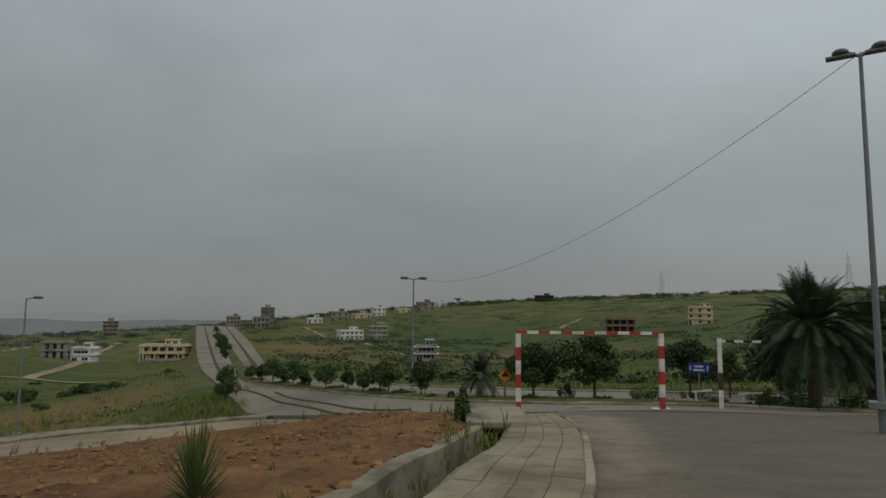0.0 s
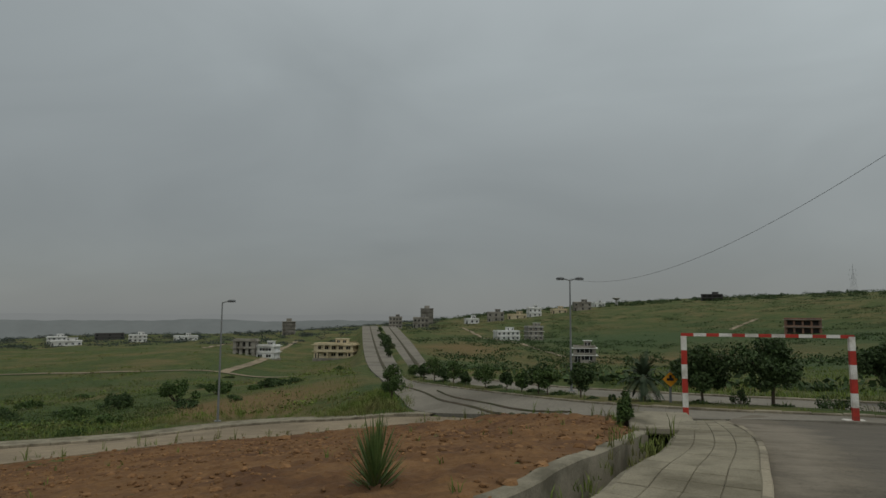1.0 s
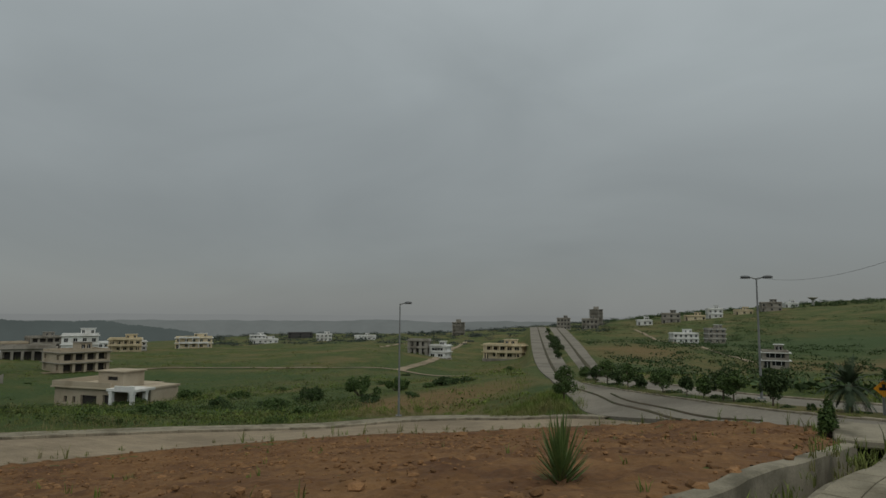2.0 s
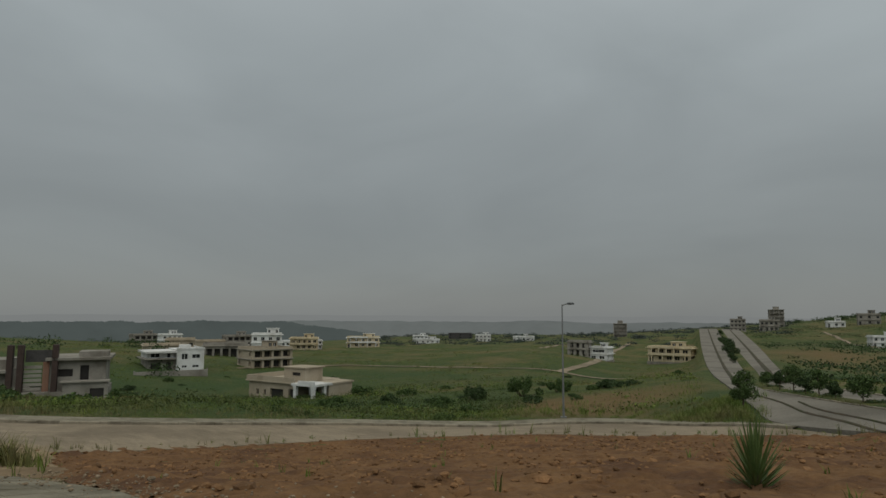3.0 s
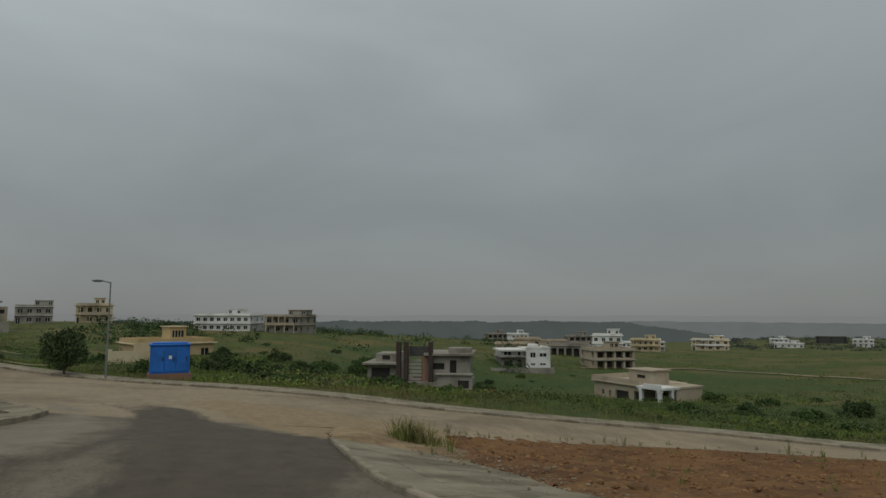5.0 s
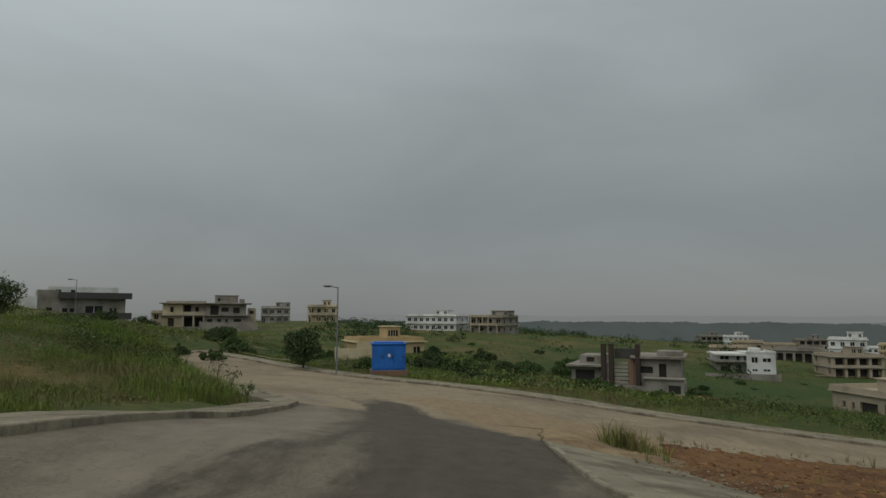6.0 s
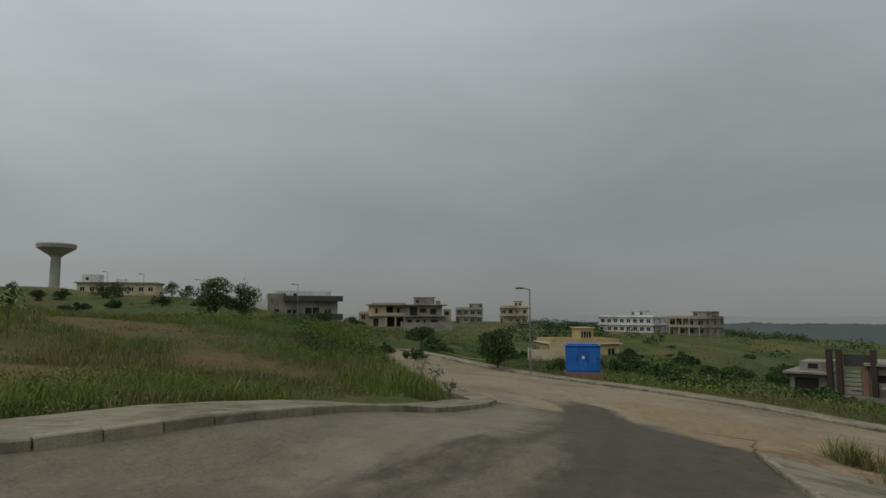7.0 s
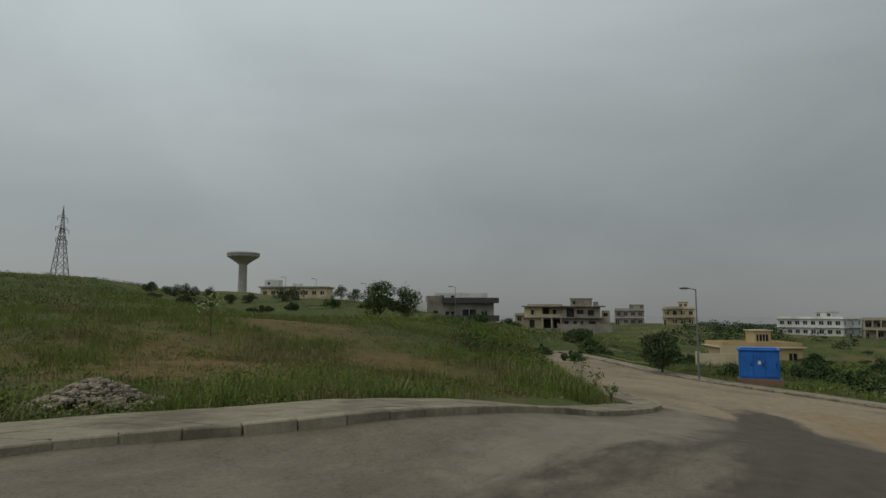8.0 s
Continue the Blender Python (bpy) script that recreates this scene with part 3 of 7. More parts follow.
def graded(x, y, cut=True, z=None):
    """Height of the finished ground: the land, eased to the ways and cut under them."""
    z = float(land(x, y)[0]) if z is None else z
    d, rz, inner = near_road(x, y)
    if d < 3:
        s = min(1.0, max(0.0, (d - 0.5) / 2.3))
        s = s * s * (3 - 2 * s)
        z = rz * (1 - s) + z * s
        if cut and -2 < x < 2 and 4.5 < y < 16 and np.min(np.hypot(DRAIN_LINE[:, 0] - x, DRAIN_LINE[:, 1] - y)) < 0.42:
            z -= 1.3
        if cut and inner and d < 1.0:
            z -= 0.22
    return z


def ground_z(x, y):
    return graded(x, y, False)


BARE = [(150, 20, 16, 0.34, 0.82), (131, 23, 10, 0.32, 0.74), (142, 33, 14, 0.3, 0.66), (141, 14.2, 5, 0.07, 0.7), (161, 13.4, 3, 0.06, 0.5), (133, 15, 4, 0.08, 0.6), (145, 45, 12, 0.2, 0.5), (33, 57, 7, 0.2, 0.92), (24, 150, 3, 0.25, 0.5), (5, 130, 5, 0.22, 0.5), (-12, 200, 8, 0.3, 0.5), (72, 47, 14, 0.06, 0.55), (85, 46, 12, 0.06, 0.5), (88, 120, 6, 0.15, 0.42), (2, 32, 30, 0.1, 0.35), (-25, 150, 8, 0.3, 0.45), (-6, 165, 14, 0.14, 0.62), (12, 175, 4.5, 0.2, 0.7), (29, 62, 6, 0.16, 0.8)]
LUSH = [(48, 62, 10, 0.35, 0.85), (62, 70, 14, 0.5, 0.9), (80, 75, 14, 0.45, 0.85), (72, 120, 14, 0.3, 0.7), (19, 48, 3, 0.2, 0.9), (55, 130, 20, 0.3, 0.55), (100, 75, 14, 0.3, 0.6), (30, 130, 8, 0.25, 0.5), (-8, 260, 18, 0.3, 0.75), (-15, 110, 20, 0.3, 0.6), (6, 115, 12, 0.2, 0.5), (145, 13, 30, 0.1, 0.75), (158, 16, 6, 0.2, 0.7), (128, 30, 14, 0.4, 0.6), (118, 45, 8, 0.4, 0.7), (155, 70, 20, 0.5, 0.45)]


# the ground, one sheet to the horizon
def build_ground():
    az = np.concatenate([np.arange(-50, 175, 0.5), np.arange(175, 310, 5.0)])
    rr = 0.5 * 1.043 ** np.arange(0, 192)
    verts, faces = [(0, 0, float(land(0, 0)[0]) - 0.2)], []
    gx, gy = -np.outer(rr, np.sin(np.radians(az))), np.outer(rr, np.cos(np.radians(az)))
    gz = land(gx.ravel(), gy.ravel()).reshape(gx.shape)
    for k, r in enumerate(rr):
        for i, a_ in enumerate(az):
            x, y = float(gx[k, i]), float(gy[k, i])
            z = graded(x, y, True, float(gz[k, i])) if r < 480 else float(gz[k, i])
            if r > 12:
                z += min(0.5, r * 0.002) * noise.noise(Vector((x * 0.09, y * 0.09, 3))) * min(1, near_road(x, y)[0] / 6)
            verts.append((x, y, z))
    n = len(az)
    for k in range(len(rr) - 1):
        for i in range(n):
            j = (i + 1) % n
            faces.append((1 + k * n + i, 1 + k * n + j, 1 + (k + 1) * n + j, 1 + (k + 1) * n + i))
    for i in range(n):
        faces.append((0, 1 + (i + 1) % n, 1 + i))
    ob = raw("ground", verts, faces, GRASSLAND, smooth=True)
    # where the earth lies bare: bearing, distance, spread in degrees and in distance, amount
    vx, vy = np.array([v[0] for v in verts]), np.array([v[1] for v in verts])
    vr, va = np.maximum(np.hypot(vx, vy), 0.1), np.degrees(np.arctan2(-vx, vy)) % 360
    bare = np.zeros(len(vx))
    for az_, d_, sa, sd, amount in BARE:
        turn = (va - az_ + 180) % 360 - 180
        bare = np.maximum(bare, amount * np.exp(-0.5 * (turn / sa) ** 2 - 0.5 * (np.log(vr / d_) / sd) ** 2))
    ob.data.attributes.new("bare", "FLOAT", "POINT").data.foreach_set("value", bare)
    # where the growth is thick and green
    lush = np.zeros(len(vx))
    for az_, d_, sa, sd, amount in LUSH:
        turn = (va - az_ + 180) % 360 - 180
        lush = np.maximum(lush, amount * np.exp(-0.5 * (turn / sa) ** 2 - 0.5 * (np.log(vr / d_) / sd) ** 2))
    ob.data.attributes.new("lush", "FLOAT", "POINT").data.foreach_set("value", lush)
    tagged(ob, "green and brown grassland falling into a valley", "ground", kind="structure")


build_ground()

# distance: hazy backdrop all round and the forested ridge across the valley
def ring_wall(name, r, a0, a1, z0, top, material, label, step=0.5):
    verts, faces = [], []
    aa = np.arange(a0, a1 + step / 2, step)
    for a_ in aa:
        x, y = -r * math.sin(radians(a_)), r * math.cos(radians(a_))
        t = top(a_)
        verts += [(x, y, z0), (x * 1.02, y * 1.02, z0 * 0.3 + t * 0.7), (x * 1.06, y * 1.06, t)]
    for k in range(len(aa) - 1):
        for c in (0, 1):
            faces.append((k * 3 + c, k * 3 + c + 1, (k + 1) * 3 + c + 1, (k + 1) * 3 + c))
    return tagged(raw(name, verts, faces, material, smooth=True), label, "backdrop", kind="structure")


# emission that paints the distance haze into the backdrop walls' colour
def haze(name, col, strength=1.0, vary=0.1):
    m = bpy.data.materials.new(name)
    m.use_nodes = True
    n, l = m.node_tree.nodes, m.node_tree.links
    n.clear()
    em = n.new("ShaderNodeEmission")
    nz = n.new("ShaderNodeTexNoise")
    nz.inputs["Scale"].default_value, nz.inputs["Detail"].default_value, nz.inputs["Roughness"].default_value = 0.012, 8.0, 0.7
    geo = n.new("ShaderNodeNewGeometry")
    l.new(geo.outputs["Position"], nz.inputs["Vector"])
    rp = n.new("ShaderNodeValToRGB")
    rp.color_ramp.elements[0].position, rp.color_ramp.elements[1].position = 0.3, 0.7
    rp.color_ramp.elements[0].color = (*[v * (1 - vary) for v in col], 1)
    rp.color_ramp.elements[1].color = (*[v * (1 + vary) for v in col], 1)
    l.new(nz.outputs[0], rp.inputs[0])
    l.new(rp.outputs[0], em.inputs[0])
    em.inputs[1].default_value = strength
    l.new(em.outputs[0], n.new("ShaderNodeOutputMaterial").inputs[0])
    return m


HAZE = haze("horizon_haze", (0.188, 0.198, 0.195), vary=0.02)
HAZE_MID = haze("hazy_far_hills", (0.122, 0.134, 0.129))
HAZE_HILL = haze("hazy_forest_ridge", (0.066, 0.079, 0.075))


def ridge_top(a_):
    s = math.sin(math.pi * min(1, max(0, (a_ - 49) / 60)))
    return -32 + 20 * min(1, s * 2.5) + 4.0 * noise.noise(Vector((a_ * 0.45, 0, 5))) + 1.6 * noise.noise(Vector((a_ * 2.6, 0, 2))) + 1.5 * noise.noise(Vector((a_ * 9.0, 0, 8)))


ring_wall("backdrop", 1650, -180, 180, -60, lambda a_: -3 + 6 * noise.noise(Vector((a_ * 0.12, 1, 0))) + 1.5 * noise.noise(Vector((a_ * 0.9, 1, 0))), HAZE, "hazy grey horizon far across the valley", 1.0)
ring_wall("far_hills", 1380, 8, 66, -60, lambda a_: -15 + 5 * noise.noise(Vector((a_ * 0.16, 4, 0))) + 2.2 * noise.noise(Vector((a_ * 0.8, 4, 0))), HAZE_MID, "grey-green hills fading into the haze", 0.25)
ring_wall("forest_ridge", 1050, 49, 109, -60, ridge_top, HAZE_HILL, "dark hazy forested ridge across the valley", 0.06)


# houses
FAR, PIVOT = 1.35, (0.5, -1.6)


def face_grid(bm, o, u, w, h, holes, depth, inward):
    """A wall face of w by h from o along u, with real recesses at holes (u0, u1, v0, v1)."""
    o, u, inward, up = Vector(o), Vector(u), Vector(inward), Vector((0, 0, 1))
    us = sorted({0, w, *[a for h_ in holes for a in h_[:2]]})
    vs = sorted({0, h, *[a for h_ in holes for a in h_[2:4]]})
    pt = lambda a, b, d=0.0: bm.verts.new(o + u * a + up * b + inward * d)
    for i in range(len(us) - 1):
        for j in range(len(vs) - 1):
            cu, cv = (us[i] + us[i + 1]) / 2, (vs[j] + vs[j + 1]) / 2
            if any(a < cu < b and c < cv < d for a, b, c, d in holes):
                continue
            bm.faces.new((pt(us[i], vs[j]), pt(us[i + 1], vs[j]), pt(us[i + 1], vs[j + 1]), pt(us[i], vs[j + 1])))
    for a, b, c, d in holes:
        for p, q in (((a, c), (b, c)), ((b, c), (b, d)), ((b, d), (a, d)), ((a, d), (a, c))):
            bm.faces.new((pt(*p), pt(*q), pt(*q, depth), pt(*p, depth)))


def block(house, name, x0, x1, y0, y1, z0, z1, material, front=(), back=(), left=(), right=(), depth=0.25, pane=GLASS, sill=None, label=""):
    """A walled block whose openings are real recesses closed by panes, each pane a part."""
    bm = bmesh.new()
    h = z1 - z0
    face_grid(bm, (x0, y0, z0), (1, 0, 0), x1 - x0, h, front, depth, (0, 1, 0))
    face_grid(bm, (x1, y0, z0), (0, 1, 0), y1 - y0, h, right, depth, (-1, 0, 0))
    face_grid(bm, (x1, y1, z0), (-1, 0, 0), x1 - x0, h, back, depth, (0, -1, 0))
    face_grid(bm, (x0, y1, z0), (0, -1, 0), y1 - y0, h, left, depth, (1, 0, 0))
    bm.faces.new([bm.verts.new(p) for p in ((x0, y0, z1), (x1, y0, z1), (x1, y1, z1), (x0, y1, z1))])
    bmesh.ops.remove_doubles(bm, verts=bm.verts, dist=0.001)
    wall = part(name, bm, material, house, label)
    for holes, o, u, n in ((front, (x0, y0), (1, 0), (0, 1)), (right, (x1, y0), (0, 1), (-1, 0)), (left, (x0, y1), (0, -1), (1, 0))):
        for a, b, c, d in holes:
            wb = bmesh.new()
            p = Vector((o[0] + u[0] * a + n[0] * depth, o[1] + u[1] * a + n[1] * depth, z0 + c))
            q = Vector((o[0] + u[0] * b + n[0] * (depth - 0.05), o[1] + u[1] * b + n[1] * (depth - 0.05), z0 + d))
            add_box(wb, min(p.x, q.x), max(p.x, q.x), min(p.y, q.y), max(p.y, q.y), p.z, q.z)
            # in unglazed openings this is a dark sheet for the shade behind
            win = part("window" if c > 0.3 else "door", wb, pane, house)
            if pane is GLASS and b - a > 0.8:
                fb = bmesh.new()
                m = Vector(((p.x + q.x) / 2 - n[0] * 0.04, (p.y + q.y) / 2 - n[1] * 0.04, 0))
                add_box(fb, m.x - 0.04, m.x + 0.04, m.y - 0.04, m.y + 0.04, p.z, q.z)
                part("mullion", fb, sill or WHITE, win)
    return wall


def row(n, w, a, v0, v1, margin=0.8):
    """n openings of width a spread over a wall of length w."""
    gap = (w - 2 * margin - n * a) / max(1, n - 1) if n > 1 else 0
    s = margin if n > 1 else (w - a) / 2
    return [(s + k * (a + gap), s + k * (a + gap) + a, v0, v1) for k in range(n)]


def site(name, p, q, label, sink=0.0, category="house", group="", size=(1, 1, 1)):
    """A house's Empty at the left front corner p, x towards q, y away from the viewer; gives it and the front's length."""
    dx, dy = q[0] - p[0], q[1] - p[1]
    bearing = math.degrees(math.atan2(-p[0], p[1]))
    if 22 < bearing < 126 and math.hypot(p[0], p[1]) < 300:
        p = (PIVOT[0] + FAR * (p[0] - PIVOT[0]), PIVOT[1] + FAR * (p[1] - PIVOT[1]), *[1.75 + FAR * (z - 1.75) for z in p[2:]])
        q = (p[0] + dx, p[1] + dy)
    w = math.hypot(dx, dy)
    z = min(ground_z(*p), ground_z(*q)) - sink if len(p) == 2 else p[2]
    return empty(name, pose(p[0], p[1], z, 0, 0, math.degrees(math.atan2(dy, dx))) @ Matrix.Diagonal((*size, 1)), label, category, group), w


def plain_house(p, q, label, wall, depth=9.0, storeys=2, sh=3.2, n=4, trim=None, mumty=0.35, slab=0.5, balcony=False, columns=0, pane=GLASS, win=1.3, group="houses of the valley", ruin=False, size=(1, 1, 1)):
    h, w = site("house", p, q, label, group=group, size=size)
    trim = trim or wall
    part("plinth", boxes((-0.25, w + 0.25, -0.25, depth + 0.25, -3.0, 0.15)), GREY_RENDER, h)
    for s in range(storeys):
        z = 0.15 + s * sh
        door = [(0.4, 1.5, 0.0, 2.2)] if s == 0 else []
        fr = row(n, w, win, 0.9, 2.3) if not ruin else row(n, w, (w - 1.6) / n - 0.5, 0.0 if s == 0 else 0.6, 2.5)
        fr = [f for f in fr if not door or f[0] > 1.7] + door if not ruin else fr
        sd = row(max(2, int(depth / 3.5)), depth, win * 0.8, 0.9, 2.3)
        block(h, "wall", 0, w, 0, depth, z, z + sh - 0.2, wall, fr, (), sd, sd, pane=pane if not ruin else SHADE_VOID, sill=trim, depth=0.25 if not ruin else 1.2)
        over = slab if s < storeys - 1 or not balcony else slab * 1.2
        part("floor_slab" if s < storeys - 1 else "roof_slab", boxes((-over, w + over, -over, depth + over, z + sh - 0.2, z + sh), bevel=0.02), trim, h)
        if balcony and s < storeys:
            bw = w * (0.55 if s % 2 else 0.8)
            x0 = w * 0.1
            part("balcony", boxes((x0, x0 + bw, -1.6, -0.02, z + sh - 0.18, z + sh - 0.02), (x0, x0 + bw, -1.6, -1.5, z + sh - 0.02, z + sh + 0.75)), trim, h)
            for k in range(4):
                cx = x0 + 0.15 + k * (bw - 0.3) / 3
                part("column", boxes((cx - 0.15, cx + 0.15, -1.55, -1.25, z, z + sh - 0.18)), trim, h)
    zt = 0.15 + storeys * sh
    part("parapet", boxes((0, w, 0, 0.2, zt, zt + 0.7), (0, w, depth - 0.2, depth, zt, zt + 0.7), (0, 0.2, 0.2, depth - 0.2, zt, zt + 0.7), (w - 0.2, w, 0.2, depth - 0.2, zt, zt + 0.7)), wall, h)
    if mumty:
        mw = w * mumty
        mx = w * 0.5
        block(h, "stair_tower", mx, mx + mw, depth * 0.35, depth * 0.75, zt, zt + 2.5, wall, row(2, mw, 0.9, 0.8, 1.9, 0.4), (), (), (), pane=pane)
        part("tower_slab", boxes((mx - 0.3, mx + mw + 0.3, depth * 0.35 - 0.3, depth * 0.75 + 0.3, zt + 2.5, zt + 2.65)), trim, h)
    return h, w, zt


cream, cw = site("house", (-72.26, 41.53, -9.3), (-55.63, 44.36), "buff single-storey house with a white columned porch, half finished", group="houses of the valley", size=(0.92, 0.8, 0.9))
part("plinth", boxes((-0.3, cw + 0.6, -0.3, 12.3, -3, 0.6)), GREY_RENDER, cream)
block(cream, "wall", 0, cw - 5, 0, 12, 0.6, 4.0, BUFF, [(2.0, 2.7, 1.0, 2.0), (3.9, 4.5, 1.0, 2.0), (5.6, 8.9, 0.3, 2.3), (10.2, 11.4, 0.4, 2.5)], (), row(3, 12, 1.0, 1, 2.2), (), pane=SHADE_VOID, depth=0.5)
part("roof_slab", boxes((-0.4, cw - 4.6, -0.6, 12.4, 4.0, 4.25), bevel=0.02), BUFF, cream)
part("parapet", boxes((-0.2, cw - 4.8, -0.5, -0.3, 4.25, 5.1), (-0.2, 0.0, -0.3, 12, 4.25, 5.1)), BUFF, cream)
block(cream, "stair_tower", 7.2, 12.4, 2, 7, 4.25, 6.6, BUFF, [(2.0, 4.0, 1.0, 1.6)], pane=SHADE_VOID)
part("tower_slab", boxes((6.9, 12.7, 1.7, 7.3, 6.6, 6.8)), BUFF, cream)
block(cream, "porch_wall", cw - 5, cw - 0.5, 4.0, 11, 0.6, 3.9, BUFF, [(0.8, 2.0, 0, 2.3), (2.8, 4.0, 0.8, 2.2)], pane=SHADE_VOID)
part("roof_slab", boxes((cw - 4.98, cw - 0.3, 4.0, 11.3, 3.9, 4.2)), BUFF, cream)
part("porch_roof", boxes((cw - 5.0, cw + 0.4, -1.2, 3.98, 3.9, 4.3), (cw - 3.4, cw + 0.4, -1.2, -0.9, 4.3, 4.8), bevel=0.02), WHITE, cream)
for cx, cy in ((cw - 4.2, -0.8), (cw - 0.1, -0.8), (cw - 2.6, 1.6), (cw - 0.1, 2.2)):
    part("column", boxes((cx - 0.3, cx + 0.3, cy - 0.3, cy + 0.3, 0.6, 3.9), (cx - 0.38, cx + 0.38, cy - 0.38, cy + 0.38, 3.5, 3.9)), WHITE, cream)
part("steps", boxes((cw - 3, cw + 1.2, -2.8, -0.3, -3, 0.2), (cw - 2.6, cw + 0.8, -2.0, -0.3, 0.2, 0.4)), BUFF, cream)

dark, dw = site("house", (-80.2, 13.6, -6.9), (-74.2, 27.7), "grey unfinished two-storey house with tall dark brown pylons", group="houses of the valley", size=(1.15, 1.0, 1.0))
part("plinth", boxes((0, dw + 0.3, -0.2, 12, -3.0, 0.2)), GREY_RENDER, dark)
block(dark, "wall", 0, 4.4, 1.5, 11, 0.2, 3.0, GREY_RENDER, [(0.6, 3.4, 0.3, 2.2)], pane=SHADE_VOID)
part("floor_slab", boxes((-0.6, 4.6, 0.2, 11.4, 3.0, 3.3)), GREY_RENDER, dark)
block(dark, "upper_wall", 0.9, 4.4, 3.5, 11, 3.3, 4.7, GREY_RENDER, [(1.0, 2.2, 0.3, 1.1)], pane=SHADE_VOID)
for cx in (4.5, 5.6, 9.3):
    part("pylon", boxes((cx, cx + 0.65, 0.2, 1.4, 0.2, 6.9), bevel=0.03), BROWNTRIM, dark, "tall dark brown pylon")
part("screen_wall", boxes((6.3, 9.2, 1.6, 1.9, 4.4, 6.1)), DARKTRIM, dark)
for k in range(6):
    part("louvre", boxes((6.3, 8.2, 0.9, 1.2, 0.4 + k * 0.62, 0.82 + k * 0.62), bevel=0.02), GREY_RENDER, dark)
block(dark, "red_wall", 8.3, 9.0, 1.0, 5, 0.2, 4.4, BRICK, ())
block(dark, "wall", 9.0, dw, 1.2, 11, 0.2, 4.6, GREY_RENDER, [(0.9, 2.6, 2.0, 3.1), (3.4, 4.4, 1.2, 3.6)], (), (), row(2, 9.8, 1.3, 1, 2.3), pane=SHADE_VOID, depth=0.5)
part("roof_slab", boxes((8.6, dw + 0.6, 0.2, 11.4, 4.6, 5.0), (dw - 3.2, dw + 0.2, 1.8, 6, 5.0, 5.8), bevel=0.02), GREY_RENDER, dark)
block(dark, "lower_wing", dw - 4.6, dw + 0.4, -0.8, 1.2, -1.6, 1.5, GREY_RENDER, [(3.0, 4.6, 0.9, 2.2)], pane=SHADE_VOID)
part("canopy", boxes((dw - 4.9, dw + 0.6, -1.2, 1.15, 1.5, 1.7)), GREY_RENDER, dark)

white, ww = site("house", (-103.2, 42.0, -7.9), (-100.8, 51.9), "white two-storey modern house behind a boundary wall", group="houses of the valley", size=(1.1, 1, 0.9))
ww = 10.4
part("plinth", boxes((-0.3, ww + 0.3, -0.3, 11.3, -3, 0.1)), GREY_RENDER, white)
block(white, "wall", 0, 5.2, 1.0, 10, 0.1, 3.2, GREY_RENDER, [(0.6, 2.4, 0.4, 2.2), (3.4, 4.4, 0, 2.3)], pane=SHADE_VOID)
part("floor_slab", boxes((-0.8, 5.0, -0.6, 10, 3.2, 3.45)), GREY_RENDER, white)
block(white, "upper_wall", 0, 5.0, 1.4, 10, 3.45, 4.7, WHITE, [(0.6, 2.2, 0.2, 1.1), (3.6, 4.2, 0.1, 1.1)], pane=GLASS)
part("roof_slab", boxes((-0.6, 5.2, 0.0, 10.4, 4.7, 5.1)), WHITE, white)
block(white, "wall", 5.2, ww, 0, 10, 0.1, 5.4, WHITE, [(0.9, 2.0, 3.0, 4.3), (2.9, 4.4, 3.2, 4.1), (1.0, 1.9, 1.0, 1.5), (3.0, 4.2, 1.0, 1.5)], (), (), row(3, 10, 1.2, 3, 4.3))
part("parapet", boxes((5.1, ww + 0.1, -0.1, 0.2, 5.4, 5.8), (ww - 0.1, ww + 0.1, 0.2, 10, 5.4, 5.8)), WHITE, white)
part("roof_tank", boxes((6.2, 8.2, 2, 4, 5.4, 6.5), bevel=0.08), WHITE, white)
bwall = empty("boundary_wall", pose(-133.5, 51.5, -11.3, 0, 0, 76), "low grey cement boundary wall", "wall")
part("wall_panel", boxes((0, 14, -3.0, -2.8, -2, 1.3), (0, 0.25, -3.05, -2.75, -2, 1.5), (13.8, 14.05, -3.05, -2.75, -2, 1.5)), GREY_RENDER, bwall)

# the long cream house with arcades
yh, yw, yz = plain_house((-76.7, 163.0, -10.7), (-65.2, 164.2), "cream two-storey house with long balconies, standing alone", CREAM, 8, 2, 3.0, 5, mumty=0.3, balcony=True, win=1.3, size=(1.3, 0.9, 0.82))
plain_house((-89.5, 143.4), (-84.3, 144.9), "grey unfinished two-storey house frame", GREY_RENDER, 9, 2, 3.0, 3, mumty=0, ruin=True, size=(1.35, 0.6, 0.8))
plain_house((-84.3, 145.8), (-79.7, 146.3), "white two-storey house beside an unfinished one", WHITE, 9, 2, 3.4, 3, mumty=0.3, size=(1.35, 0.6, 0.62))
plain_house((-183.1, 145.95), (-172.0, 158.3), "cream three-level house with white slabs", CREAM, 10, 2, 3.2, 5, WHITE, balcony=True, size=(0.95, 0.8, 0.75))
plain_house((-178.6, 118.8), (-171.0, 129.0), "cream house with brown windows and balconies", CREAM, 10, 2, 3.3, 5, balcony=True, size=(0.95, 0.8, 0.75))
plain_house((-134.2, 66.7), (-127.8, 77.6), "low unfinished grey house with open bays", GREY_RENDER, 9, 1, 3.4, 5, mumty=0, ruin=True)
plain_house((-103.6, 60.5), (-101.9, 72.9), "unfinished brick and cement house with open bays", BUFF, 9, 2, 3.0, 4, GREY_RENDER, ruin=True, mumty=0.25, size=(0.85, 1, 0.76))
plain_house((-176.5, 103.6), (-169.8, 113.6), "white two-storey house among others", WHITE, 9, 2, 3.3, 4, mumty=0.4)
